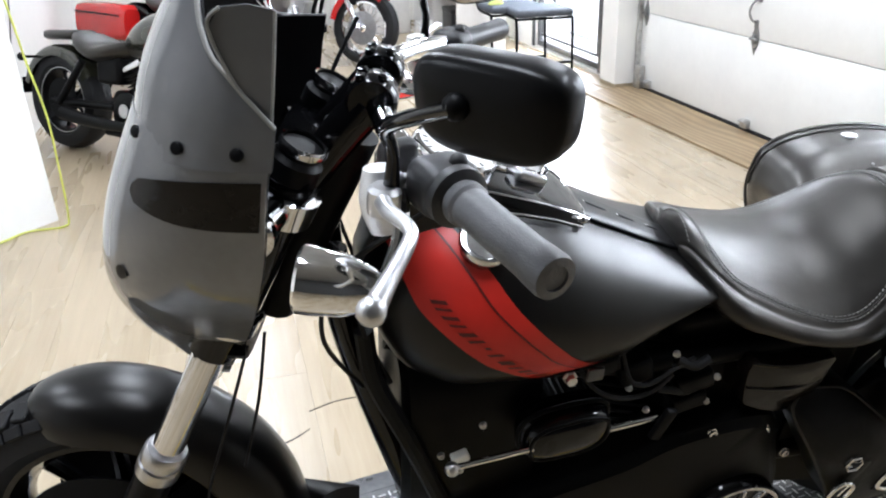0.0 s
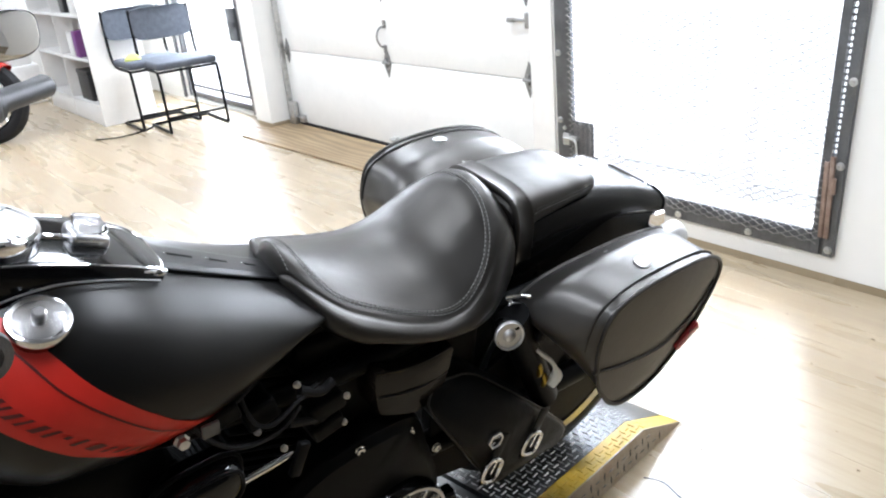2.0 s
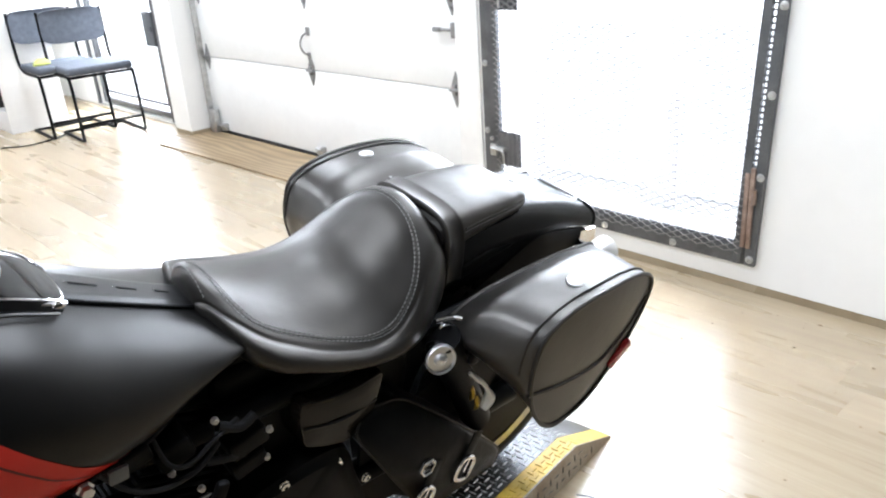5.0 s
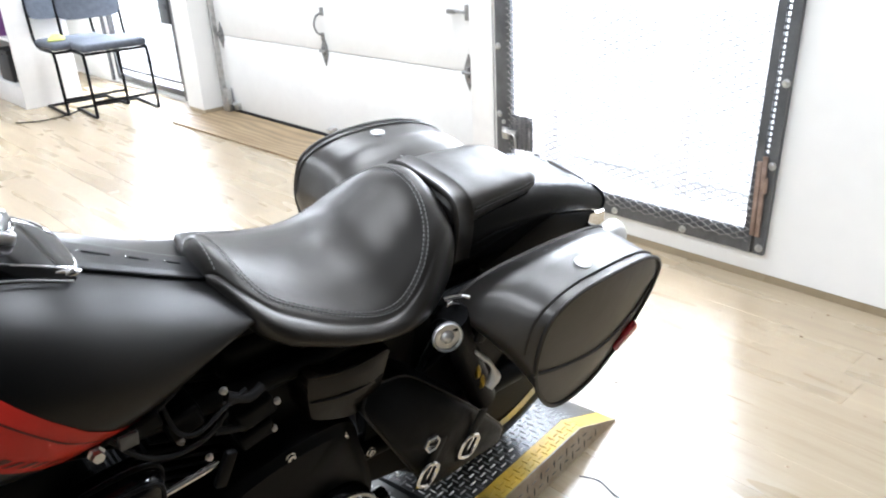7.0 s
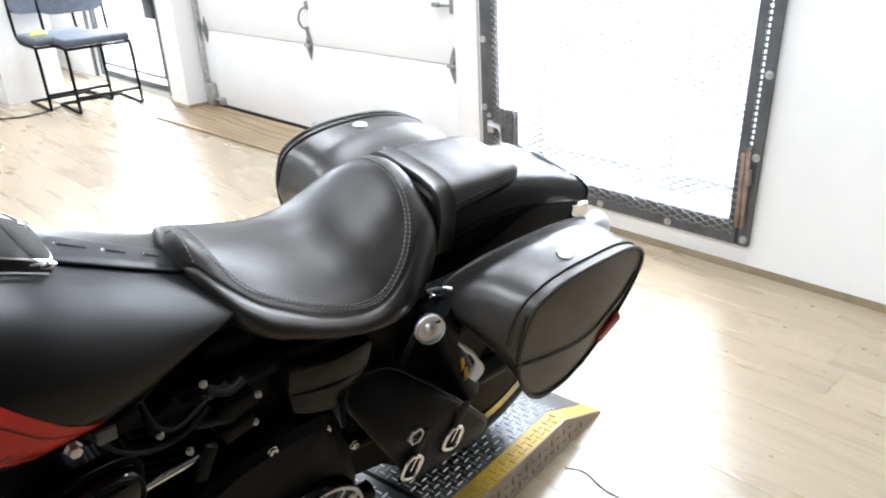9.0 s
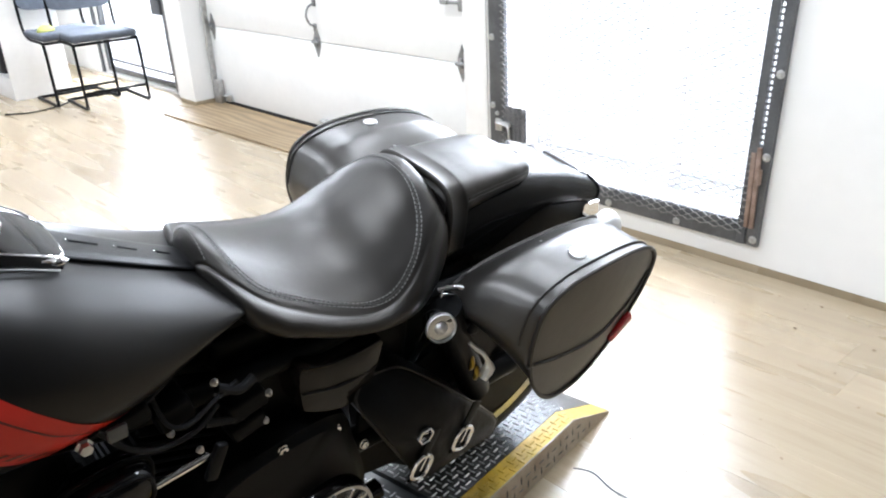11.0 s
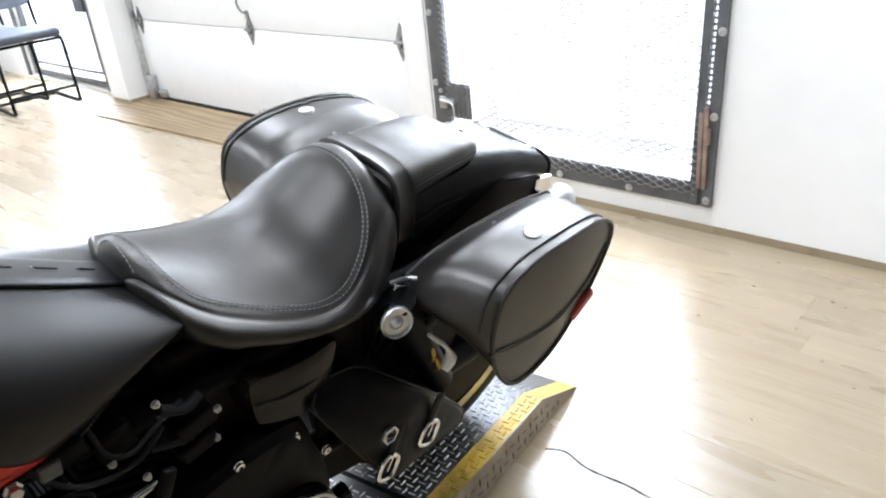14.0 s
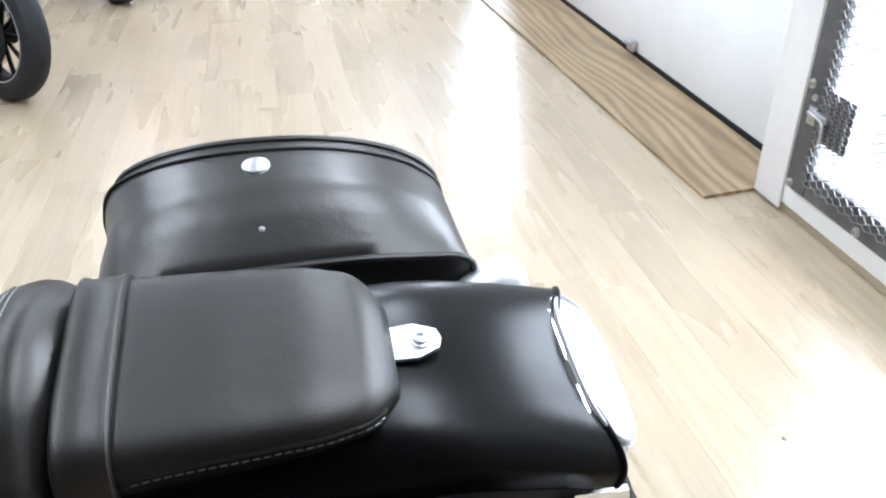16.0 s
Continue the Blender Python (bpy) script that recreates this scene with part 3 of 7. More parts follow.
# ---- glazed door with a black frame
glazed = root("glazed_door", pose(0, 0, 0), "closed glazed door with a black metal frame", "door")
QX = WX + 0.108
for y0, y1, z0, z1 in ((5.66, 5.70, 0.02, 2.10), (7.02, 7.06, 0.02, 2.10), (5.70, 7.02, 2.06, 2.10)):
    part("frame", span(QX - 0.02, QX - 0.001, y0, y1, z0, z1, 0.002), M_DARKSTEEL, glazed)
for y0, y1, z0, z1 in ((5.70, 5.735, 0.03, 2.05), (6.985, 7.015, 0.03, 2.05), (5.735, 6.985, 0.03, 0.075), (5.735, 6.985, 2.0, 2.05)):
    part("door_stile", span(QX + 0.02, QX + 0.06, y0, y1, z0, z1, 0.002), M_DARKSTEEL, glazed)
for y0, y1, z0, z1 in ((5.79, 5.81, 0.12, 1.95), (6.92, 6.94, 0.12, 1.95), (5.81, 6.92, 0.12, 0.14), (5.81, 6.92, 1.93, 1.95)):
    part("glazing_bead", span(QX + 0.022, QX + 0.04, y0, y1, z0, z1, 0.002), M_DARKSTEEL, glazed)
part("push_plate", join(span(QX - 0.02, QX + 0.018, 5.74, 5.88, 0.56, 0.80, 0.006), span(QX - 0.03, QX - 0.018, 5.75, 5.86, 0.66, 0.70, 0.004)), M_DARKSTEEL, glazed, "dark metal lock box")

# ---- two tubular chairs standing close together
def tub_chair(m):
    c = root("visitor_chair", m, "black tubular chair with grey-blue fabric seat and back", "chair", "chairs by the glazed door")
    part("seat", block(0.44, 0.42, 0.055, pose(0, -0.02, 0.475), 0.024, 4), M_FABRIC, c, "grey-blue fabric seat pad")
    back = [[Vector((x, 0.222 - 0.03 * (1 - (x / 0.21) ** 2) + t, z)) for x, z in
             [(0.215 * math.copysign(abs(math.cos(a)) ** 0.35, math.cos(a)), 0.745 + 0.115 * math.copysign(abs(math.sin(a)) ** 0.35, math.sin(a)))
              for a in [2 * math.pi * j / 40 for j in range(40)]]] for t in (-0.012, -0.018, 0.018, 0.012)]
    part("backrest", loft(back), M_FABRIC, c, "grey-blue fabric back pad")
    for s in (-1, 1):
        part("side_frame", tube([(0.215 * s, 0.23, 0.85), (0.215 * s, 0.225, 0.62), (0.215 * s, 0.20, 0.50), (0.215 * s, 0.10, 0.445), (0.215 * s, -0.16, 0.44), (0.215 * s, -0.215, 0.41),
                                 (0.215 * s, -0.23, 0.20), (0.215 * s, -0.24, 0.05), (0.215 * s, -0.22, 0.013), (0.215 * s, 0.0, 0.0115), (0.215 * s, 0.22, 0.0115)], 0.0105, 10, 5), M_BLACK, c)
    part("stretcher", rod((-0.215, -0.232, 0.115), (0.215, -0.232, 0.115), 0.010), M_BLACK, c)
    part("rear_runner", rod((-0.215, 0.215, 0.0115), (0.215, 0.215, 0.0115), 0.0095), M_BLACK, c)
    part("crossbar", rod((-0.21, -0.20, 0.435), (0.21, -0.20, 0.435), 0.009), M_BLACK, c)
    return c


_c1 = tub_chair(pose(1.905, 5.98, 0, 0, 0, -4))
copy_thing(_c1, pose(1.80, 6.27, 0, 0, 0, -2))
tagged(part("hand_towel", loft([[Vector((0.09 * math.cos(a) * k + 0.01 * math.sin(3 * a), 0.06 * math.sin(a) * k, z)) for a in [2 * math.pi * j / 20 for j in range(20)]]
                                for k, z in ((0.8, 0.0), (0.82, 0.01), (0.6, 0.03), (0.35, 0.04), (0.1, 0.043))]), M_CLOTH), "crumpled yellow-green cloth on a chair seat", "cloth").matrix_world = pose(1.66, 6.2, 0.505, 0, 0, 20)

# ---- white bookcase with cases and boxes on its shelves
book = root("bookcase", pose(1.45, 6.56, 0), "white open bookcase with three shelves", "bookcase")
part("end_panel", span(0, 0.42, 0, 0.022, 0, 1.95, 0.002), M_TRIM, book)
part("end_panel", span(0, 0.42, 1.50, 1.522, 0, 1.95, 0.002), M_TRIM, book)
part("end_panel", span(0, 0.42, 0.75, 0.772, 0, 1.95, 0.002), M_TRIM, book)
part("back_panel", span(0.40, 0.42, 0.022, 1.50, 0, 1.95, 0.0), M_TRIM, book)
part("plinth", span(0.004, 0.02, 0.022, 1.50, 0.0, 0.14, 0.001), M_TRIM, book)
for z in (0.14, 0.49, 0.82, 1.15, 1.5, 1.93):
    part("shelf", span(0.002, 0.40, 0.022, 0.75, z, z + 0.022, 0.002), M_TRIM, book)
    part("shelf", span(0.002, 0.40, 0.772, 1.50, z, z + 0.022, 0.002), M_TRIM, book)


def shelf_case(name, x, y, z, sx, sy, sz, material, label, category, lid=True):
    r = root(name, pose(x, y, z), label, category)
    part("body", block(sx, sy, sz * (0.86 if lid else 1), pose(0, 0, sz * (0.43 if lid else 0.5)), 0.012, 3), material, r)
    if lid:
        part("lid", block(sx * 1.02, sy * 1.02, sz * 0.14, pose(0, 0, sz * 0.93), 0.008, 3), material, r)
        part("handle", tube([(0, -sy * 0.2, sz), (0, -sy * 0.2, sz + 0.02), (0, sy * 0.2, sz + 0.02), (0, sy * 0.2, sz)], 0.005, 8, 4), M_BLACK, r)
    return r


shelf_case("tool_case", 1.60, 6.98, 0.162, 0.24, 0.30, 0.24, M_CASE, "black hard plastic tool case on the lowest shelf", "case")
shelf_case("storage_box", 1.56, 6.88, 0.512, 0.2, 0.10, 0.20, M_PURPLE, "purple and white cardboard box on a shelf", "box", False)
shelf_case("storage_box", 1.56, 7.02, 0.512, 0.2, 0.12, 0.19, M_PAPER, "white cardboard box on a shelf", "box", False)
shelf_case("coffee_maker", 1.56, 7.08, 0.842, 0.16, 0.14, 0.20, M_CASE, "black coffee maker on a shelf", "coffee maker")
shelf_case("paper_bin", 1.56, 6.88, 0.842, 0.13, 0.13, 0.17, M_PAPER, "white bin on a shelf", "bin", False)
for i, (x, y, z, s) in enumerate(((0.95, 8.75, 0.0, 0.42), (1.3, 8.55, 0.0, 0.36), (1.28, 8.56, 0.36, 0.3), (0.98, 8.75, 0.42, 0.34))):
    shelf_case("carton", x, y, z, s, s, s * (1.0 if i < 2 else 0.9), M_PAPER, "white cardboard carton stacked by the back wall", "carton", False)

# ---- white board with a yellow cord
tagged(part("display_board", slab([(-1.70, 0.0), (0.0, 0.0), (0.0, 1.9), (-1.70, 1.9)], "y", 0.0, 0.035, 0.003), M_FOAM), "plain white board leaning on edge", "board").matrix_world = \
    pose(-1.22, 3.78, 0, -3, 0, 44)
tagged(part("extension_cord", tube([(-1.26, 3.70, 1.9), (-1.235, 3.70, 1.2), (-1.20, 3.70, 0.86), (-1.184, 3.70, 0.70), (-1.155, 3.70, 0.49), (-1.154, 3.70, 0.25), (-1.158, 3.69, 0.05), (-1.18, 3.672, 0.006), (-1.317, 3.66, 0.006),
                                    (-1.414, 3.56, 0.006), (-1.62, 3.36, 0.006)], 0.0045, 8, 6), M_YCORD), "yellow-green extension cord trailing on the floor", "cable")
tagged(part("power_cable", tube([(-1.592, 5.9, 1.4), (-1.59, 5.6, 0.95), (-1.592, 5.45, 0.7), (-1.59, 5.2, 0.45)], 0.004, 6, 6), M_CABLE), "thin dark cable hanging down the wall", "cable")
tagged(part("floor_cable", tube([(1.25, 6.15, 0.005), (1.4, 6.05, 0.005), (1.6, 6.1, 0.005), (1.72, 6.2, 0.005)], 0.005, 6, 6), M_CABLE), "thin black cable lying on the floor", "cable")

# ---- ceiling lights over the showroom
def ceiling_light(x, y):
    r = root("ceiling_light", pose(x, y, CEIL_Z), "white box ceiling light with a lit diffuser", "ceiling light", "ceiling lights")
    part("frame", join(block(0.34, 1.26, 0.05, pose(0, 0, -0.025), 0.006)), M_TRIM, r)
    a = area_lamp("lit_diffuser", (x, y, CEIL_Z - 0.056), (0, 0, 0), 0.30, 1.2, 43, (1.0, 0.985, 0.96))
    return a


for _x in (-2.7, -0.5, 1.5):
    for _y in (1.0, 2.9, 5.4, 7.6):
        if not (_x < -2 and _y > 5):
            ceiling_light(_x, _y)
# ---------------------------------------------------------------- low lift with diamond plate
LIFT = pose(1.22, 1.116, 0, 0, 0, 7.3)        # local -x runs under the motorcycle, +y across
LH, LW, SLOPE, GAP = 0.08, 0.64, 0.175, 0.585
lift = root("motorcycle_lift", LIFT, "low steel lift with diamond plate and yellow painted edges", "lift")


def wedge(y0, y1, x_back, x_front, drop):
    """A deck from x_front to x_back at full height; drop: it runs down to the floor over its last stretch."""
    prof = [(x_front, 0.0), (x_front, LH), (-SLOPE, LH), (0.0, 0.004), (0.0, 0.0)] if drop else [(x_front, 0.0), (x_front, LH), (x_back, LH), (x_back, 0.0)]
    return slab(prof, "y", y0, y1)


EDGE = 0.054
part("deck", wedge(EDGE, LW - EDGE, 0, -GAP, True), M_PLATE, lift)
part("yellow_edge", wedge(0.0035, EDGE - 0.001, 0, -GAP, True), M_YELLOW, lift, "worn yellow painted edge strip")
part("bare_edge", wedge(LW - EDGE + 0.001, LW, 0, -GAP, True), M_PLATE, lift)
part("side_plate", wedge(0.0, 0.003, 0, -GAP, True), M_SIDE, lift, "bare steel side plate")
part("front_deck", wedge(EDGE, LW - EDGE, -GAP - 0.012, -2.35, False), M_PLATE, lift)
part("front_yellow_edge", wedge(0.0035, EDGE - 0.001, -GAP - 0.012, -2.35, False), M_YELLOW, lift, "worn yellow painted edge strip")
part("front_bare_edge", wedge(LW - EDGE + 0.001, LW, -GAP - 0.012, -2.35, False), M_PLATE, lift)
part("front_side_plate", wedge(0.0, 0.003, -GAP - 0.012, -2.35, False), M_SIDE, lift, "bare steel side plate")


def treads(y0, y1, x0, x1, pitch=0.0178):
    """Raised lens-shaped lugs, turned by a right angle one after the other."""
    verts, faces = [], []
    ang = math.atan2(LH, SLOPE)
    nx, ny = int((x1 - x0) / pitch), int((y1 - y0) / pitch)
    for i in range(nx):
        for j in range(ny):
            cx, cy = x0 + (i + 0.5) * pitch, y0 + (j + 0.5) * pitch
            a = radians(45 if (i + j) % 2 else -45) + radians(45)
            ca, sa = math.cos(a), math.sin(a)
            s = len(verts)
            for lx, ly, lz in ((-0.0104, 0, 0), (-0.006, -0.0021, 0), (0.006, -0.0021, 0), (0.0104, 0, 0), (0.006, 0.0021, 0), (-0.006, 0.0021, 0), (-0.007, 0, 0.0017), (0.007, 0, 0.0017)):
                x, y = cx + lx * ca - ly * sa, cy + lx * sa + ly * ca
                z = LH if x < -SLOPE else LH * max(0.0, -x / SLOPE)
                verts.append((x, y, z + lz))
            faces += [tuple(s + k for k in f) for f in ((0, 1, 6), (1, 2, 7, 6), (2, 3, 7), (3, 4, 7), (4, 5, 6, 7), (5, 0, 6))]
    me = bpy.data.meshes.new("tread_relief")
    me.from_pydata(verts, [], faces)
    return me


for nm, y0, y1, x0, x1, m in (("tread_relief", EDGE + 0.004, LW - EDGE - 0.004, -GAP + 0.004, -0.012, M_LUG), ("yellow_tread_relief", 0.006, EDGE - 0.003, -GAP + 0.004, -0.012, M_YELLOW),
                              ("front_tread_relief", EDGE + 0.004, LW - EDGE - 0.004, -2.34, -GAP - 0.014, M_LUG), ("front_yellow_tread_relief", 0.006, EDGE - 0.003, -2.34, -GAP - 0.014, M_YELLOW)):
    me = treads(y0, y1, x0, x1)
    me.materials.append(m)
    ob = new(nm, me)
    ob.parent = lift
    tagged(ob, "raised diamond tread", kind="stuff")
# lugs on the upright side plate
verts, faces = [], []
for i in range(86):
    for j in range(2):
        cx, cz = -0.02 - i * 0.027, 0.022 + j * 0.027
        top = LH if cx < -SLOPE else LH * -cx / SLOPE
        if cz + 0.012 > top:
            continue
        a = radians(90 if (i + j) % 2 else 0)
        s = len(verts)
        for lx, lz, o in ((-0.0125, 0, 0), (0, -0.003, 0), (0.0125, 0, 0), (0, 0.003, 0), (-0.005, 0, -0.002), (0.005, 0, -0.002)):
            verts.append((cx + lx * math.cos(a) - lz * math.sin(a), o, cz + lx * math.sin(a) + lz * math.cos(a)))
        faces += [(s, s + 1, s + 4), (s + 1, s + 5, s + 4), (s + 1, s + 2, s + 5), (s + 2, s + 3, s + 5), (s + 3, s + 4, s + 5), (s + 3, s, s + 4)]
me = bpy.data.meshes.new("side_relief")
me.from_pydata(verts, [], faces)
me.materials.append(M_PLATE)
ob = new("side_relief", me)
ob.parent = lift
tagged(ob, "raised diamond tread", kind="stuff")

# ---------------------------------------------------------------- the motorcycle
# Its own axes: x to the rear, y to its right, z up from the deck; it leans on its side stand.
BIKE = Matrix.Translation((0.0034, 1.2957, LH)) @ pose(0, 0, 0, 0, 0, -1.2) @ pose(0, 0, 0, 13.0)
bike = root("motorcycle", BIKE, "matte black cruiser motorcycle with red tank stripe, leaning on its stand", "motorcycle")
# the fork, bars and fairing are turned to the right about the steering head
HEAD, RAKE, STEER = Vector((-0.303, 0, 0.9)), 26.0, -17.0
UP = Vector((math.sin(radians(RAKE)), 0, math.cos(radians(RAKE))))
TURNED = Matrix.Translation(HEAD) @ Matrix.Rotation(radians(STEER), 4, UP) @ Matrix.Translation(-HEAD)


def steered(bm):
    return moved(bm, TURNED)


# ---- tank
T_U = [-0.275, -0.25, -0.20, -0.12, -0.03, 0.06, 0.14, 0.19, 0.235]
T_HW = ease(T_U, [0.06, 0.115, 0.165, 0.19, 0.189, 0.174, 0.150, 0.134, 0.118])
T_TOP = ease(T_U, [0.775, 0.820, 0.850, 0.862, 0.840, 0.794, 0.752, 0.727, 0.706])
T_BOT = ease(T_U, [0.70, 0.640, 0.606, 0.598, 0.600, 0.616, 0.650, 0.673, 0.688])
T_K = ease(T_U, [2.15, 2.15, 2.15, 2.15, 2.12, 2.06, 1.98, 1.92, 1.9])          # the flank draws to a soft crease behind


def tank_point(u, a, grow=0.0):
    """A point of the tank's skin at the station u and the angle a (0: right, 90: top, 180: left)."""
    hw, top, bot = T_HW(u) + grow, T_TOP(u) + grow, T_BOT(u) - grow
    c = bot + 0.40 * (top - bot)
    ca, sa = math.cos(a), math.sin(a)
    k = T_K(u)
    return Vector((u, hw * math.copysign(abs(ca) ** (2 / k), ca), c + ((top - c) if sa > 0 else (c - bot)) * math.copysign(abs(sa) ** (2 / k), sa)))


us = [-0.275 + 0.51 * (i / 46) for i in range(47)]
part("fuel_tank", loft([[tank_point(u, 2 * math.pi * j / 56) for j in range(56)] for u in us]), M_TANK, bike, "matte black teardrop fuel tank", 60)


def tank_band(front, rear, side, grow, a0=18, a1=-48, n=26, m=5):
    """A painted band over the tank's flank between two lines given as stations along the angle."""
    rings = []
    for i in range(n + 1):
        t = i / n
        a = radians(a0 + (a1 - a0) * t)
        f, r = front(t), rear(t)
        rings.append([tank_point(f + (r - f) * k / m, math.pi - a if side < 0 else a, grow) for k in range(m + 1)])
    return loft(rings, False, False)


ST_F = ease([0, 0.26, 0.41, 0.556, 0.70, 0.86, 1], [-0.247, -0.234, -0.218, -0.174, -0.117, -0.061, -0.022])
ST_R = ease([0, 0.25, 0.38, 0.51, 0.63, 0.77, 0.9, 1], [-0.172, -0.129, -0.105, -0.068, -0.028, 0.012, 0.044, 0.063])


def in_stripe(q):
    return lambda t: ST_F(t) + (ST_R(t) - ST_F(t)) * q


for s in (-1, 1):
    stripe = part("red_stripe", tank_band(ST_F, ST_R, s, 0.0012, 68, -40, 40, 8), M_RED, bike, "red painted tank stripe")
    part("pinstripe", tank_band(in_stripe(0.735), in_stripe(0.765), s, 0.0020, 68, -40, 40, 1), M_PRINT, bike, "thin dark line")
    for k in range(15):
        t0 = 0.335 + 0.0345 * k
        if k == 6:
            q0, q1, dt = 0.24, 0.30, 0.012
        else:
            q0, q1, dt = 0.17, 0.33, (0.018, 0.012, 0.016, 0.011)[k % 4]
        rows_ = [[tank_point(in_stripe(q0 + (q1 - q0) * h / 4)(t), math.pi - radians(68 - 108 * t) if s < 0 else radians(68 - 108 * t), 0.0022) for h in range(5)] for t in (t0, t0 + dt / 2, t0 + dt)]
        part("lettering_bar", loft(rows_, False, False), M_PRINT, bike, "dark printed bar")

# ---- tank console with dial, lens block and leather strap
CON_Z = ease([-0.245, -0.158, -0.094, -0.025, 0.021, 0.038], [0.904, 0.899, 0.878, 0.850, 0.825, 0.812])
CON_W = ease([-0.245, -0.225, -0.19, -0.10, -0.025, 0.010, 0.024, 0.033, 0.038], [0.030, 0.052, 0.064, 0.066, 0.064, 0.060, 0.054, 0.038, 0.012])
con, rim_l, rim_r = [], [], []
for i in range(71):
    u = -0.245 + 0.283 * i / 70
    hw, top = CON_W(u), CON_Z(u)
    foot = T_TOP(u) - 0.030
    con.append([Vector((u, y * hw + dy, foot + (top - foot) * k)) for y, dy, k in
                ((-1, -0.012, 0), (-1, -0.007, 0.5), (-1, -0.0025, 0.90), (-1, 0.0, 0.97), (-0.93, 0.0, 1.0), (-0.6, 0, 1.03), (0, 0, 1.045), (0.6, 0, 1.03), (0.93, 0.0, 1.0), (1, 0.0, 0.97), (1, 0.0025, 0.90), (1, 0.007, 0.5), (1, 0.012, 0))])
    rim_l.append(con[-1][3])
    rim_r.append(con[-1][9])
console = part("console", loft(con), M_GLOSS, bike, "gloss black tank console", 50)
part("console_trim", tube([p + Vector((0, -0.0006, 0)) for p in rim_l[24::3]] + [p + Vector((0, 0.0006, 0)) for p in rim_r[24::3]][::-1], 0.0019, 8, 2), M_CHROME, bike, "thin chrome trim")
# the highlight low on the console's left wall, modelled as a steel line
part("console_foot", tube([p[0] + Vector((0, -0.001, 0.028)) for p in con[20:66:5]], 0.0016, 6, 3), M_STEEL, bike, "steel line standing in for a highlight on the console")
DIAL = along((-0.150, 0.0, 0.895), (0.34, -0.03, 1))
speedo = part("speedometer", lathe([(0.052, -0.02), (0.058, 0.0), (0.059, 0.016), (0.056, 0.023), (0.051, 0.024), (0.050, 0.019)], 36, DIAL), M_CHROME, bike, "round chrome speedometer")
part("dial_face", lathe([(0.0005, 0.0195), (0.0505, 0.0196), (0.0505, 0.021), (0.0005, 0.0211)], 36, DIAL), M_DIAL, speedo, "pale dial face")
part("dial_hub", lathe([(0.009, 0.021), (0.009, 0.0235), (0.0005, 0.024)], 14, DIAL), M_BLACK, speedo)
part("dial_mark", moved(join(*[block(0.007, 0.0012, 0.001, pose(0.043 * math.cos(radians(a)), 0.043 * math.sin(radians(a)), 0.0217, 0, 0, a), 0) for a in range(-30, 240, 18)]), DIAL), M_BLACK, speedo)
lens = part("indicator_block", moved(block(0.046, 0.046, 0.020, pose(0, 0, 0.010), 0.006, 3), along((-0.046, 0.0, 0.855), (0.42, 0, 1))), M_SATIN, bike, "bright metal ignition switch block")
part("indicator_cover", moved(block(0.040, 0.038, 0.014, pose(0, 0, 0.0265), 0.006, 3), along((-0.046, 0.0, 0.855), (0.42, 0, 1))), M_CLEAR, lens, "clear cover")
part("console_rib", moved(block(0.010, 0.066, 0.010, None, 0.004), along((-0.084, 0.0, 0.876), (0.40, 0, 1))), M_CHROME, bike, "chrome rib")
for s, y in ((-1, -0.112), (1, 0.112)):
    cap_m = along((-0.133, y, 0.836), (0.12, 0.34 * s, 1))
    cap = part("fuel_cap", lathe([(0.028, -0.03), (0.032, 0.0), (0.0355, 0.004), (0.0355, 0.010), (0.034, 0.0125), (0.031, 0.0135), (0.027, 0.0115), (0.012, 0.0140), (0.0005, 0.015)], 36, cap_m), M_CAP, bike, "round chrome fuel cap")
    part("cap_lock", lathe([(0.008, 0.012), (0.008, 0.024), (0.006, 0.0255), (0.0005, 0.0255)], 14, cap_m), M_STEEL, cap)
# leather strap from console to seat, with slots
def on_tank(u, y, grow):
    """The point of the tank's top at the station u, y from the middle."""
    a = math.acos(min(1.0, abs(y) / (T_HW(u) + grow)) ** (T_K(u) / 2))
    return tank_point(u, a if y > 0 else math.pi - a, grow)


strap = []
for i in range(25):
    u = 0.022 + 0.203 * i / 24
    hw = 0.037 - 0.009 * i / 24
    ys = [hw * (-1 + 2 * k / 10) for k in range(11)]
    strap.append([on_tank(u, -hw, -0.004)] + [on_tank(u, y if abs(y) > 1e-6 else 1e-4, 0.0062 if 0 < k < 10 else 0.0042) for k, y in enumerate(ys)] + [on_tank(u, hw, -0.004)])
st = part("tank_strap", loft(strap), M_STRAP, bike, "black leather tank strap with slots", 60)
# the shadow under the strap's left edge, put in as a thin black bar
part("strap_edge", tube([r_[1] + Vector((0, -0.003, -0.0020)) for r_ in strap][::2], 0.0034, 8, 3), M_CABLE, st, "black bar standing in for the strap's shadow")
for u, long_ in ((0.069, 0.038), (0.122, 0.028), (0.169, 0.020)):
    part("strap_slot", moved(block(long_, 0.0042, 0.0020, None, 0.0008), Matrix.Translation(on_tank(u, 1e-4, 0.0066)) @ pose(0, 0, 0, 0, 28, 0)), M_CABLE, st, "dark slot")
    part("strap_eyelet", ball(on_tank(u - long_ / 2 - 0.002, 1e-4, 0.0068), 0.0014, 8), M_CHROME, st)
part("console_tip", join(ball((0.021, -0.060, 0.8185), 0.0075, 14, (1.5, 0.9, 0.8)), tube([(-0.01, -0.064, 0.834), (0.008, -0.062, 0.826), (0.021, -0.058, 0.820)], [0.002, 0.0032, 0.004], 8, 4)), M_CHROME, bike, "chrome console tip")

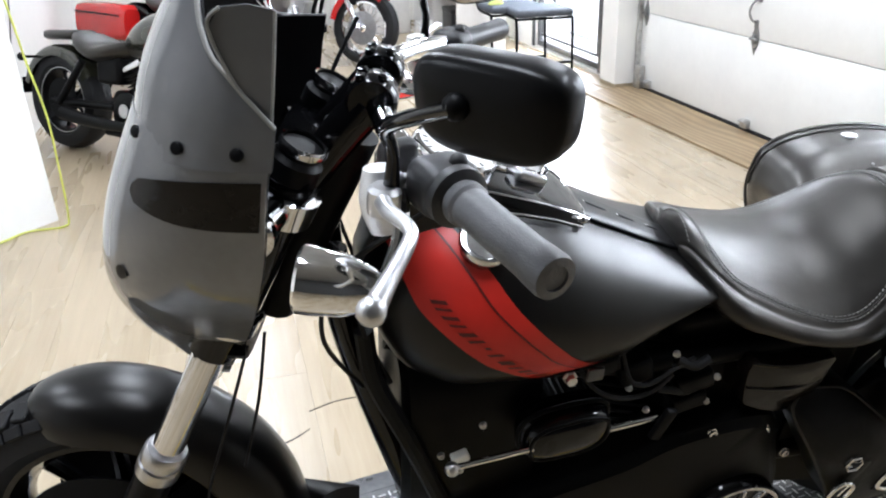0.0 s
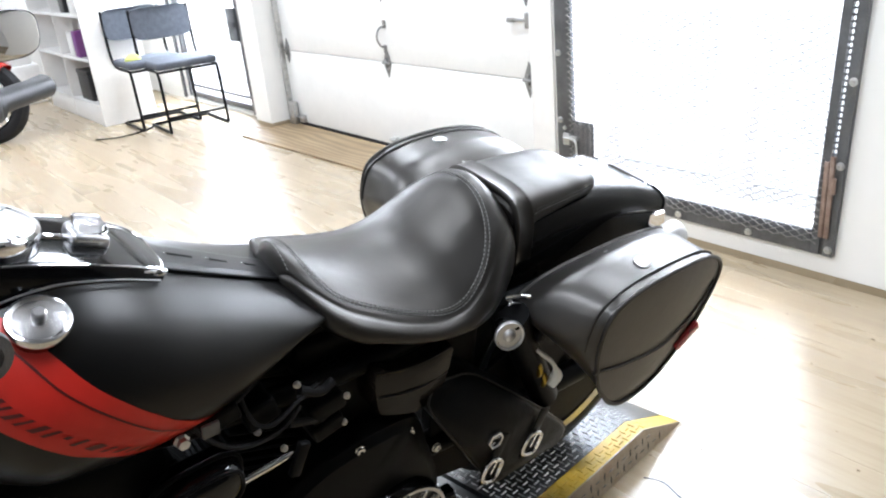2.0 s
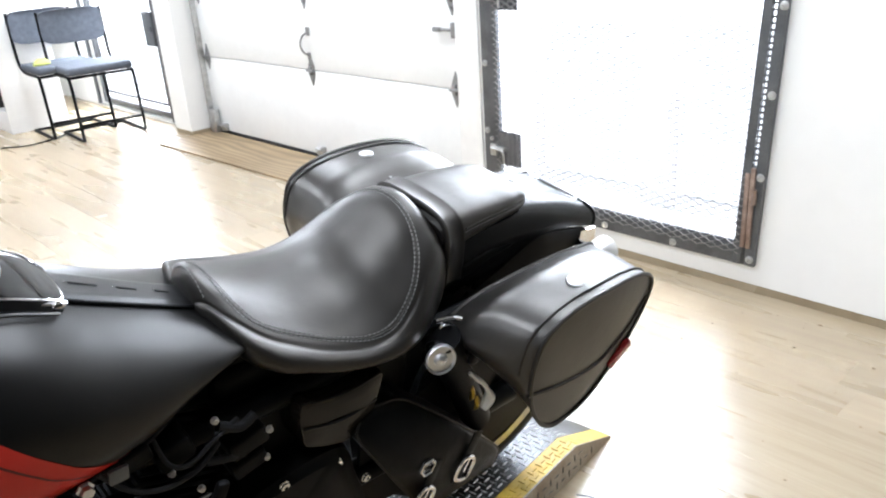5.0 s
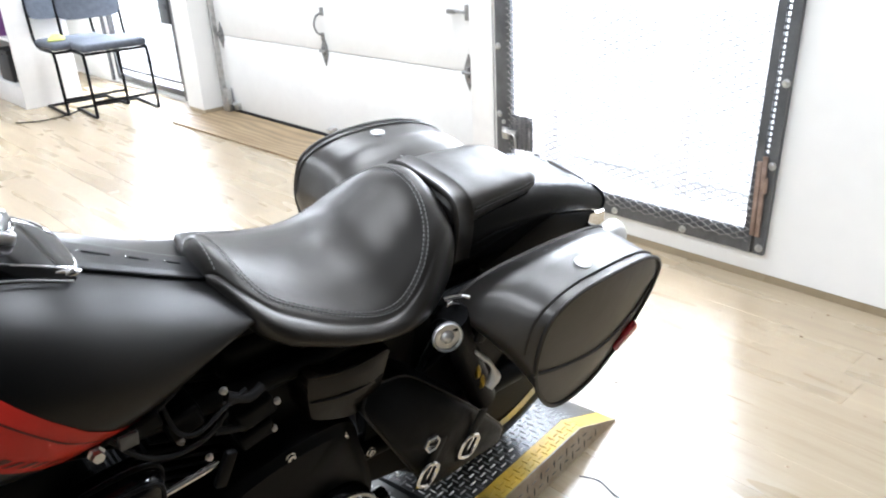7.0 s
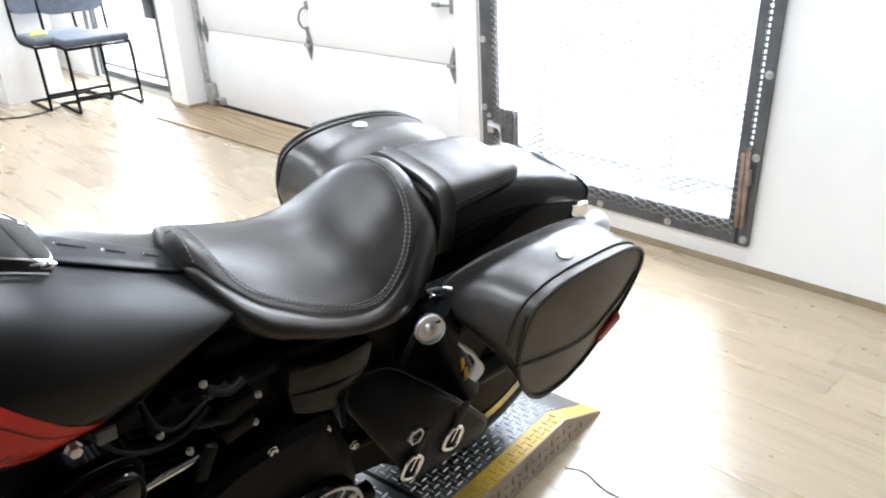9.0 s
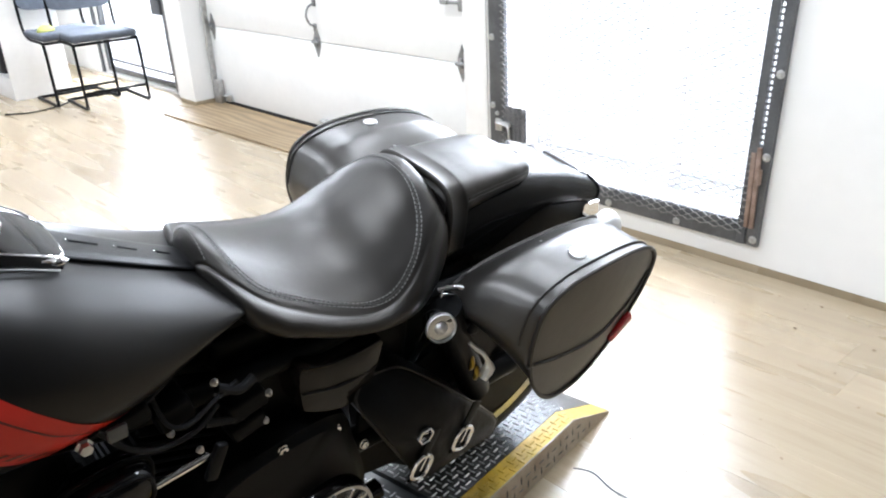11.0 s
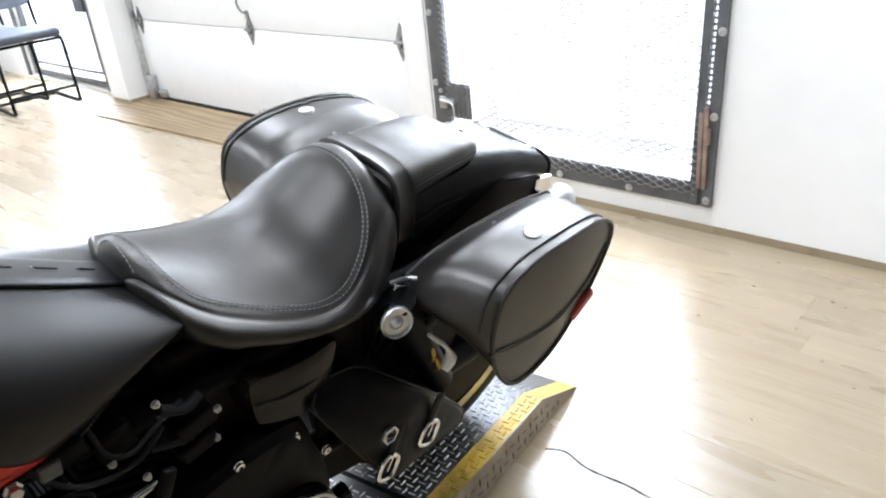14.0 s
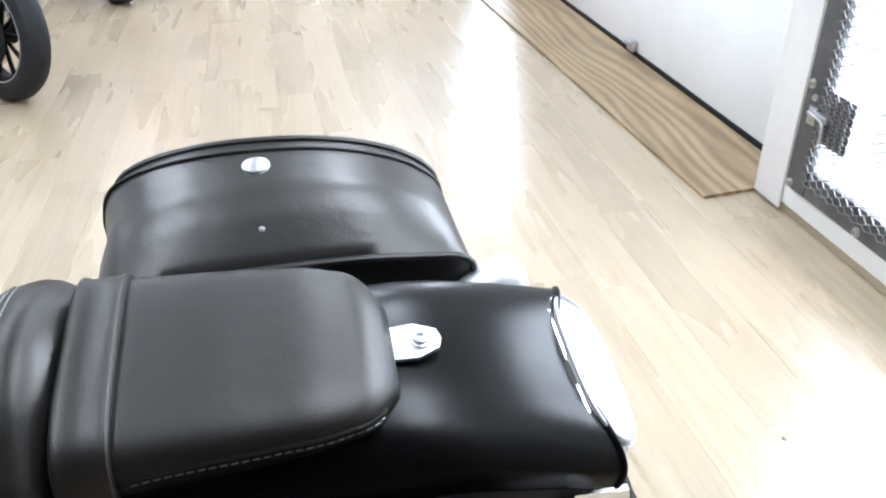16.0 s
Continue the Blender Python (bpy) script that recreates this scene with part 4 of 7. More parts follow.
# ---- rider seat
S_U = [0.197, 0.205, 0.222, 0.25, 0.30, 0.36, 0.42, 0.465, 0.51, 0.55, 0.59, 0.607]
S_HB = ease(S_U, [0.046, 0.070, 0.120, 0.150, 0.166, 0.176, 0.181, 0.179, 0.167, 0.147, 0.123, 0.110])   # skirt half width
S_WB = ease(S_U, [0.722, 0.708, 0.680, 0.662, 0.643, 0.623, 0.611, 0.606, 0.604, 0.608, 0.620, 0.63])   # skirt foot
S_HS = ease(S_U, [0.032, 0.043, 0.074, 0.108, 0.134, 0.150, 0.156, 0.153, 0.141, 0.120, 0.098, 0.085])   # seam half width
S_WS = ease(S_U, [0.732, 0.736, 0.724, 0.702, 0.675, 0.650, 0.636, 0.642, 0.671, 0.709, 0.726, 0.717])   # seam height
S_WT = ease(S_U, [0.750, 0.762, 0.757, 0.739, 0.716, 0.702, 0.701, 0.715, 0.745, 0.773, 0.775, 0.757])   # middle height


def seat_ring(u, n=5):
    hb, wb, hs, ws, wt = S_HB(u), S_WB(u), S_HS(u), S_WS(u), S_WT(u)
    left = [(-hb * 0.93, wb - 0.004), (-hb * 0.985, wb + 0.02 * (ws - wb)), (-hb, wb + 0.30 * (ws - wb)), (-(0.18 * hs + 0.82 * hb), wb + 0.68 * (ws - wb)), (-(0.55 * hs + 0.45 * hb), wb + 0.90 * (ws - wb)), (-hs * 1.03, ws - 0.001),
            (-hs * 0.955, ws + (wt - ws) * 0.14), (-hs * 0.80, ws + (wt - ws) * 0.36), (-hs * 0.45, ws + (wt - ws) * 0.79)]
    pts = [Vector((u, y, z)) for y, z in left] + [Vector((u, 0, wt))] + [Vector((u, -y, z)) for y, z in left[::-1]]
    return spline(pts, n)


su = [0.197 + (0.607 - 0.197) * (i / 70) ** 1.12 for i in range(71)]
part("rider_seat", loft([seat_ring(u) for u in su]), M_LEATHER, bike, "black leather rider seat with stitched seam", 70)


def on_seat(u, y):
    """The height of the seat's skin at the station u, y from the middle, above its widest line."""
    r = seat_ring(u)
    r = r[:len(r) // 2 + 1]
    y = -abs(y)
    for a, b in zip(r[::-1], r[-2::-1]):
        if b.y <= y <= a.y:
            return b.z + (a.z - b.z) * (y - b.y) / max(1e-6, a.y - b.y)
    return r[8].z


_half = [(0.232, 0.0), (0.234, -0.035), (0.241, -0.068), (0.262, -0.101), (0.32, -0.126), (0.37, -0.141), (0.42, -0.151), (0.465, -0.150), (0.508, -0.135), (0.536, -0.112), (0.554, -0.080), (0.562, -0.040)]
_plan = spline([(u, y, 0) for u, y in _half + [(0.562, 0.0)] + [(u, -y) for u, y in _half[:0:-1]]], 8, True)
seam = [Vector((v.x, v.y, on_seat(v.x, v.y))) for v in _plan]


def stitches(line, step=0.0075, length=0.0050, r=0.0010, closed=True, off=0.0):
    """A row of short thread dashes along a line."""
    bm = bmesh.new()
    pts = line + ([line[0]] if closed else [])
    gone, nxt = 0.0, 0.0
    verts, faces = [], []
    for a, b in zip(pts, pts[1:]):
        d = b - a
        L = d.length
        if L < 1e-6:
            continue
        d = d / L
        side = d.cross(Vector((0, 0, 1))).normalized()
        while nxt < gone + L:
            p = a + d * (nxt - gone) + side * off
            s = len(verts)
            upv = side.cross(d)
            for e in (0, 1):
                for k in range(4):
                    ang = math.pi / 2 * k
                    verts.append(p + d * (length * e) + side * r * math.cos(ang) + upv * (r * math.sin(ang) + (0.0006 if 0 else 0)))
            for k in range(4):
                faces.append((s + k, s + (k + 1) % 4, s + 4 + (k + 1) % 4, s + 4 + k))
            nxt += step
        gone += L
    bm.free()
    me = bpy.data.meshes.new("stitching")
    me.from_pydata([tuple(v) for v in verts], [], faces)
    me.materials.append(M_THREAD)
    return me


def add_stitches(name, line, parent, **kw):
    ob = new(name, stitches(line, **kw))
    ob.parent = parent
    return tagged(ob, "pale thread stitching", kind="stuff")


part("seat_piping", tube([v - Vector((0, 0, 0.0006)) for v in seam[::2]], 0.0013, 8, 2, True), M_LEATHER, bike, "black leather seam welt")
for k in (0.978, 1.020):
    row = [(0.41 + (v.x - 0.41) * k, v.y * k) for v in _plan]
    add_stitches("seat_stitching", [Vector((x, y, on_seat(x, y) + 0.0007)) for x, y in row], bike)

nose = [(0.2075, y, on_seat(0.2075, y) + 0.0010) for y in [0.040 - 0.0065 * k for k in range(14)]]
add_stitches("nose_stitching", [Vector(p) for p in nose], bike, closed=False)
for y in (-0.022, -0.050):
    part("nose_rivet", lathe([(0.0036, -0.002), (0.0036, 0.0008), (0.0022, 0.002), (0.0004, 0.0022)], 12, along((0.1985 + 0.10 * max(0, -y - 0.03), y, 0.7235 - 0.12 * abs(y)), (-0.75, -0.45, 0.45))), M_CHROME, bike, "small chrome rivet")

# ---- pillion pad with strap
P_U = [0.606, 0.625, 0.68, 0.75, 0.80, 0.832, 0.848]
P_HW = ease(P_U, [0.090, 0.093, 0.091, 0.087, 0.081, 0.066, 0.042])
P_T = ease(P_U, [0.744, 0.754, 0.757, 0.753, 0.749, 0.740, 0.724])
P_B = ease(P_U, [0.690, 0.684, 0.692, 0.700, 0.703, 0.704, 0.704])
pr = []
for i in range(33):
    u = 0.606 + 0.242 * i / 32
    pr.append(power_ring(P_HW(u), (P_T(u) - P_B(u)) * 0.55, (P_T(u) - P_B(u)) * 0.45, (u, -0.006, P_B(u) + (P_T(u) - P_B(u)) * 0.45), 40, 3.4))
pil = part("pillion_pad", loft(pr), M_LEATHER, bike, "black leather pillion pad", 60)
for s in (-1, 1):
    pl = [Vector((u, s * P_HW(u) * 0.99 - 0.006, P_B(u) + (P_T(u) - P_B(u)) * 0.60)) for u in [0.655 + 0.18 * i / 20 for i in range(21)]]
    part("pillion_piping", tube(pl[::2], 0.002, 6, 2), M_LEATHER, pil)
    add_stitches("pillion_stitching", [p + Vector((0, s * 0.0012, -0.006)) for p in pl], pil, closed=False, r=0.0008)
strap_line = [(0, -0.103, 0.64), (0, -0.104, 0.69), (0, -0.100, 0.724), (0, -0.086, 0.748), (0, -0.055, 0.7575), (0, -0.006, 0.759), (0, 0.043, 0.7575), (0, 0.074, 0.748), (0, 0.088, 0.724), (0, 0.092, 0.69), (0, 0.091, 0.64)]
sl = spline(strap_line, 5)
STRAP_SECTION = ((0.608, -0.003), (0.608, 0.004), (0.6105, 0.0065), (0.6135, 0.0060), (0.616, 0.0045), (0.628, 0.0050), (0.639, 0.0045), (0.6415, 0.0060), (0.645, 0.0065), (0.647, 0.004), (0.647, -0.003))
rings_ = []
for i, p in enumerate(sl):
    d = (sl[min(i + 1, len(sl) - 1)] - sl[max(i - 1, 0)]).normalized()
    out_ = Vector((0, -d.z, d.y))
    rings_.append([p + Vector((x, 0, 0)) + out_ * h for x, h in STRAP_SECTION])
part("pillion_strap", loft(rings_), M_LEATHER, bike, "black leather pillion strap", 50)
part("pillion_bracket", join(slab([(0.838, -0.016), (0.868, -0.018), (0.886, -0.010), (0.889, 0.0), (0.886, 0.010), (0.868, 0.018), (0.838, 0.016)], "z", 0.7125, 0.7165, 0.001)), M_SATIN, bike, "bright metal pillion bracket")
part("bracket_bolt", bolt((0.872, 0, 0.7165), (0, 0, 1), 0.007, 0.006), M_SATIN, bike, "chrome bolt")

# ---- rear fender, tail light, plate frame
F_LINE = [(0.50, 0.645), (0.58, 0.690), (0.66, 0.708), (0.76, 0.714), (0.86, 0.709), (0.95, 0.690), (1.012, 0.667)]
fl = spline([(u, 0, w) for u, w in F_LINE], 6)


def fender_ring(p, d, hw=0.108, deep=0.115, n=20, thick=0.003, px=0.42, ph=0.62):
    nrm = Vector((-d.z, 0, d.x)).normalized()
    if nrm.z < 0:
        nrm = -nrm
    outer, inner = [], []
    for j in range(n + 1):
        a = math.pi * j / n
        c, s = math.cos(a), math.sin(a)
        y = math.copysign(abs(c) ** px, c)
        h = abs(s) ** ph
        outer.append(p + Vector((0, hw * y, 0)) + nrm * (deep * (h - 1)))
        inner.append(p + Vector((0, (hw - thick) * y, 0)) + nrm * (deep * (h - 1) - thick * h))
    return outer + inner[::-1]


fr = []
for i, p in enumerate(fl):
    d = (fl[min(i + 1, len(fl) - 1)] - fl[max(i - 1, 0)]).normalized()
    cut = max(0.0, (i / (len(fl) - 1) - 0.8) / 0.2)       # the end is cut in an arch round the tail light
    flat = min(1.0, max(0.0, (p.x - 0.66) / 0.26))
    ring_ = fender_ring(p, d, 0.106, 0.115 - 0.066 * flat * flat * (3 - 2 * flat), 24, 0.003, 0.62, 0.78)
    fr.append([v + Vector((cut * (0.034 * (abs(v.y) / 0.106) ** 2 - 0.010), 0, 0)) for v in ring_])
part("rear_fender", loft(fr), M_FENDER, bike, "matte black bobbed rear fender", 50)
part("fender_trim", tube([v + Vector((0.002, 0, 0)) for v in fr[-1][:25]], 0.0028, 8, 2), M_BLACK, bike, "thin black rubber fender trim")
TAIL = Matrix.Translation((1.024, 0, 0.642)) @ Vector((0.66, 0, 0.75)).to_track_quat("Z", "Y").to_matrix().to_4x4()


def tail_ring(k, h):
    out = []
    for j in range(36):
        a = 2 * math.pi * j / 36
        out.append(TAIL @ Vector((0.088 * k * math.copysign(abs(math.cos(a)) ** 0.75, math.cos(a)), 0.038 * k * math.copysign(abs(math.sin(a)) ** 0.8, math.sin(a)), h)))
    return out


tail = part("tail_light", loft([tail_ring(0.9, -0.03), tail_ring(1.0, -0.012), tail_ring(1.0, 0.004), tail_ring(0.96, 0.008), tail_ring(0.90, 0.006)]), M_CHROME, bike, "chrome-rimmed tail light at the fender end")
part("tail_lens", loft([tail_ring(0.895, 0.004), tail_ring(0.89, 0.009), tail_ring(0.80, 0.013), tail_ring(0.4, 0.016), tail_ring(0.05, 0.0165)]), M_LENS, tail, "milky white lens")
part("tail_gasket", loft([tail_ring(1.05, -0.020), tail_ring(1.07, -0.014), tail_ring(1.05, -0.006), tail_ring(1.0, -0.004)]), M_BLACK, tail, "black rubber gasket")
part("lens_ring", tube([v for v in tail_ring(0.90, 0.0105)][::2], 0.0018, 8, 2, True), M_STEEL, tail, "thin steel ring round the lens")
part("plate_frame", join(tube([(1.02, -0.105, 0.545), (1.045, -0.1, 0.53), (1.05, 0.0, 0.526), (1.045, 0.1, 0.53), (1.02, 0.105, 0.545)], 0.006, 8, 5), block(0.006, 0.19, 0.11, pose(1.035, 0, 0.475, 0, -12, 0), 0.003)), M_CHROME, bike, "chrome number plate frame")
for s in (-1, 1):
    base = Vector((0.990, 0.160 * s, 0.597))
    ax = Vector((1, 0.12 * s, 0.10))
    sig = part("rear_marker_light", lathe([(0.006, -0.052), (0.015, -0.044), (0.024, -0.026), (0.029, -0.004), (0.030, 0.010), (0.028, 0.015), (0.022, 0.016)], 28, along(base, ax)), M_CAST, bike, "chrome bullet signal light")
    part("signal_lens", lathe([(0.0265, 0.013), (0.024, 0.020), (0.014, 0.025), (0.0005, 0.026)], 20, along(base, ax)), M_ZIP, sig, "milky lens")
    part("signal_stalk", rod((0.985, 0.098 * s, 0.590), (0.985, 0.145 * s, 0.596), 0.008), M_CHROME, bike, "chrome stalk")
    part("fender_rail", slab([(0.60, 0.645), (0.72, 0.664), (0.82, 0.660), (0.92, 0.640), (1.0, 0.620), (1.0, 0.590), (0.90, 0.578), (0.60, 0.560)], "y", 0.094 * s, 0.103 * s, 0.002), M_BLACK, bike, "black rail below the fender's edge")
    part("tail_bracket", slab([(0.985, 0.618), (1.034, 0.612), (1.040, 0.584), (1.020, 0.572), (0.985, 0.578)], "y", 0.100 * s, 0.106 * s, 0.0015), M_BRIGHT, bike, "bright metal tail bracket")

# ---- saddlebags
IN_O = [(0.572, 0.583), (0.572, 0.605), (0.606, 0.628), (0.68, 0.640), (0.82, 0.643), (0.905, 0.636), (0.957, 0.619), (0.958, 0.53), (0.93, 0.47), (0.80, 0.437), (0.706, 0.455), (0.634, 0.524)]
MID_O = [(0.575, 0.583), (0.576, 0.618), (0.608, 0.660), (0.69, 0.683), (0.82, 0.684), (0.905, 0.660), (0.952, 0.617), (0.958, 0.54), (0.92, 0.480), (0.80, 0.437), (0.708, 0.452), (0.634, 0.524)]
OUT_O = [(0.612, 0.548), (0.610, 0.606), (0.628, 0.654), (0.70, 0.680), (0.81, 0.681), (0.895, 0.663), (0.941, 0.625), (0.930, 0.572), (0.868, 0.502), (0.778, 0.443), (0.692, 0.432), (0.638, 0.482)]


def tuck(x, v):
    """The bag's outer side draws in towards its rear end."""
    return v - 0.016 * max(0.0, (x - 0.76) / 0.18) ** 1.6 * (v - 0.158) / 0.16


def outline(o, n=5):
    return [(v.x, v.z) for v in spline([(a, 0, b) for a, b in o], n, True)]


def bag_ring(v):
    """The saddlebag's outline at the distance v from the middle plane."""
    ks = [(0.158, IN_O), (0.225, MID_O), (0.292, [tuple(a * 0.42 + b * 0.58 for a, b in zip(p, q)) for p, q in zip(MID_O, OUT_O)]), (0.318, OUT_O)]
    for (v0, a), (v1, b) in zip(ks, ks[1:]):
        if v <= v1 + 1e-6:
            t = (v - v0) / (v1 - v0)
            return outline([((1 - t) * p[0] + t * q[0], (1 - t) * p[1] + t * q[1]) for p, q in zip(a, b)])
    return outline(OUT_O)


def bag_line(v, s):
    """The outline of one bag; the right one's outer side reaches further forward."""
    k = 1.0 if s < 0 else 1.0 + 0.09 * min(1.0, max(0.0, (v - 0.21) / 0.09)) ** 2
    return [(0.95 + (x - 0.95) * k, z) for x, z in bag_ring(v)]


for s in (-1, 1):
    vs = [0.158, 0.175, 0.20, 0.225, 0.248, 0.27, 0.284, 0.296, 0.308, 0.318]
    rings = [[Vector((x, s * tuck(x, v), z)) for x, z in bag_line(v, s)] for v in vs]
    cx, cz = 0.77, 0.545
    for k, dv in ((0.93, 0.0015), (0.6, 0.006), (0.2, 0.008)):
        rings.append([Vector((cx + (x - cx) * k, s * (tuck(cx + (x - cx) * k, 0.318) + dv), cz + (z - cz) * k)) for x, z in bag_line(0.318, s)])
    bag = part("saddlebag", loft(rings), M_BAG, bike, "black leather saddlebag", 60)
    edge = [Vector((x, s * tuck(x, 0.3195), z)) for x, z in bag_line(0.318, s)]
    part("edge_piping", tube(edge[::2], 0.0042, 8, 2, True), M_LEATHER, bag, "black piping")
    seam_l = [(x, s * (tuck(x, 0.318) + e), z) for x, e, z in ((0.605, 0.0015, 0.545), (0.68, 0.0065, 0.532), (0.78, 0.008, 0.530), (0.87, 0.0055, 0.562), (0.928, 0.0015, 0.600))]
    part("lid_seam", tube(seam_l, 0.0035, 8, 6), M_LEATHER, bag, "raised lid seam")
    rim = [Vector((x, s * tuck(x, 0.300), z + 0.0012)) for x, z in bag_line(0.300, s)][2:34]
    part("lid_rib", tube(rim[::2], 0.0024, 8, 2), M_LEATHER, bag, "raised lid rib")
    part("lid_stud", lathe([(0.0155, -0.004), (0.0155, 0.001), (0.0145, 0.004), (0.010, 0.006), (0.0005, 0.007)], 24, along((0.743, s * 0.272, 0.6835), (0.0, s * 0.12, 1))), M_SATIN, bag, "round bright lid stud")
    part("small_rivet", lathe([(0.0032, -0.002), (0.0032, 0.001), (0.0005, 0.002)], 12, along((0.745, s * 0.193, 0.6655), (0, s * -0.45, 1))), M_IRON, bag)
    part("side_reflector", moved(block(0.064, 0.012, 0.023, None, 0.005, 3), Matrix.Translation((0.862, s * (tuck(0.862, 0.318) + 0.006), 0.507)) @ pose(0, 0, 0, 0, -30, 0)), M_REDLENS, bag, "red side reflector")
    part("inner_lid_edge", tube([Vector((x, s * 0.158, z)) for x, z in bag_line(0.158, s)][2:34:2], 0.004, 8, 2), M_LEATHER, bag)
    if s > 0:                              # the right bag hangs a little further out
        bag.location = (0.0, 0.010, 0.006)

# ---- rear signal near the seat, chrome strut and shock
for s in (-1, 1):
    c = Vector((0.522, s * 0.198, 0.583))
    ax = Vector((-0.35, s * 0.95, 0.25))
    b = part("signal_light", lathe([(0.008, -0.05), (0.016, -0.04), (0.0235, -0.018), (0.025, 0.0), (0.025, 0.005), (0.0215, 0.005), (0.019, -0.002), (0.010, -0.006), (0.0005, -0.007)], 26, along(c, ax)), M_POLISH, bike, "chrome bullet turn signal")
    part("signal_centre", lathe([(0.0135, -0.004), (0.012, 0.003), (0.007, 0.009), (0.0005, 0.011)], 18, along(c, ax)), M_SATIN, b)
    part("signal_rim", lathe([(0.0215, 0.003), (0.022, 0.007), (0.024, 0.0085), (0.0262, 0.006), (0.0262, 0.001)], 28, along(c, ax)), M_SATIN, b, "bright rim")
    part("fender_strut", join(tube([(0.50, s * 0.135, 0.60), (0.56, s * 0.14, 0.60), (0.68, s * 0.142, 0.60), (0.90, s * 0.135, 0.60)], 0.016, 10, 5)), M_BLACK, bike, "black fender strut")
    part("bag_bracket", join(tube([(0.54, s * 0.165, 0.628), (0.56, s * 0.178, 0.634), (0.575, s * 0.185, 0.630)], 0.0045, 8, 5), block(0.036, 0.005, 0.010, pose(0.557, s * 0.172, 0.614, 0, 28, 0), 0.002)), M_CHROME, bike, "chrome bag bracket")
    shock = part("shock_absorber", join(rod((0.555, s * 0.175, 0.575), (0.66, s * 0.175, 0.36), 0.028, 16), rod((0.545, s * 0.175, 0.60), (0.56, s * 0.175, 0.565), 0.032, 16)), M_BLACK, bike, "black covered shock absorber")
    coil = [(0.60 + 0.085 * t, s * 0.175 + 0.029 * math.cos(t * 34), 0.48 - 0.165 * t + 0.029 * math.sin(t * 34) * 0.6) for t in [0.42 * i / 30 for i in range(31)]]
    part("shock_spring", tube(coil, 0.0055, 6, 2), M_SPRING, shock, "yellowed coil spring")
    part("wire_clip", tube([(0.591, s * 0.205, 0.522), (0.606, s * 0.212, 0.505), (0.620, s * 0.215, 0.49), (0.636, s * 0.214, 0.465), (0.644, s * 0.212, 0.442), (0.632, s * 0.212, 0.424)], [0.003, 0.0045, 0.004, 0.005, 0.0115, 0.008], 8, 5), M_ZIP, bike, "white plastic wire clip")
    part("strap_buckle", block(0.022, 0.012, 0.05, pose(0.598, s * 0.207, 0.568, 0, 20, 0), 0.005, 3), M_PLASTIC, bike)


# ---- wheels
def wheel(name, c, r, w, rim_r, spokes, label, front=False):
    def put(bm):
        return steered(bm) if front else bm
    ax = along(c, (0, 1, 0))
    h = w / 2
    ty = [(rim_r - 0.004, -h * 0.72), (rim_r + 0.012, -h * 0.92), (r - 0.055, -h), (r - 0.022, -h * 0.90), (r - 0.007, -h * 0.62), (r, -h * 0.25), (r, h * 0.25), (r - 0.007, h * 0.62), (r - 0.022, h * 0.90), (r - 0.055, h),
          (rim_r + 0.012, h * 0.92), (rim_r - 0.004, h * 0.72)]
    wh = part(name, put(lathe(ty, 72, ax, False)), M_RUBBER, bike, label, 50)
    part("tread_groove", put(join(*[lathe([(r - 0.001, o - 0.002), (r + 0.0008, o - 0.002), (r + 0.0008, o + 0.002), (r - 0.001, o + 0.002)], 60, ax, False) for o in (-h * 0.42, h * 0.42)])), M_CABLE, wh)
    if front:
        pads = []
        for k in range(44):
            a = 2 * math.pi * k / 44
            for sd in (-1, 1):
                turn_ = Matrix.Translation(c) @ Matrix.Rotation(a, 4, "Y") @ Matrix.Translation((r - 0.0035, sd * h * 0.52, 0)) @ pose(0, 0, 0, 0, 0, sd * 17) @ pose(0, 0, 0, sd * 14, 0, 0)
                pads.append(block(0.010, h * 0.52, 0.029, turn_, 0.002, 1))
                turn_ = Matrix.Translation(c) @ Matrix.Rotation(a + 0.07, 4, "Y") @ Matrix.Translation((r - 0.019, sd * h * 0.86, 0)) @ pose(0, 0, 0, 0, 0, sd * 52)
                pads.append(block(0.008, h * 0.30, 0.031, turn_, 0.002, 1))
        part("tread_blocks", put(join(*pads)), M_RUBBER, wh, "raised tread blocks")
    part("rim", put(lathe([(rim_r + 0.004, -h * 0.72), (rim_r - 0.012, -h * 0.74), (rim_r - 0.028, -h * 0.4), (rim_r - 0.034, 0), (rim_r - 0.028, h * 0.4), (rim_r - 0.012, h * 0.74), (rim_r + 0.004, h * 0.72)], 60, ax, False)), M_GLOSS, wh, "gloss black cast rim")
    part("hub", put(lathe([(0.02, -0.075), (0.045, -0.06), (0.05, -0.02), (0.05, 0.02), (0.045, 0.06), (0.02, 0.075)], 28, ax)), M_BLACK, wh)
    for k in range(spokes):
        a = 2 * math.pi * k / spokes
        d = Vector((math.cos(a), 0, math.sin(a)))
        part("spoke", put(tube([c + d * 0.04, c + d * (rim_r * 0.55), c + d * (rim_r - 0.02)], [0.018, 0.013, 0.016], 8, 3)), M_GLOSS if front else M_BLACK, wh)
    for sd in (-1, 1):
        part("brake_disc", put(lathe([(0.03, sd * 0.066), (0.150, sd * 0.066), (0.150, sd * 0.070), (0.03, sd * 0.070)], 40, ax)), M_BLACK, wh, "dark brake disc")
    return wh


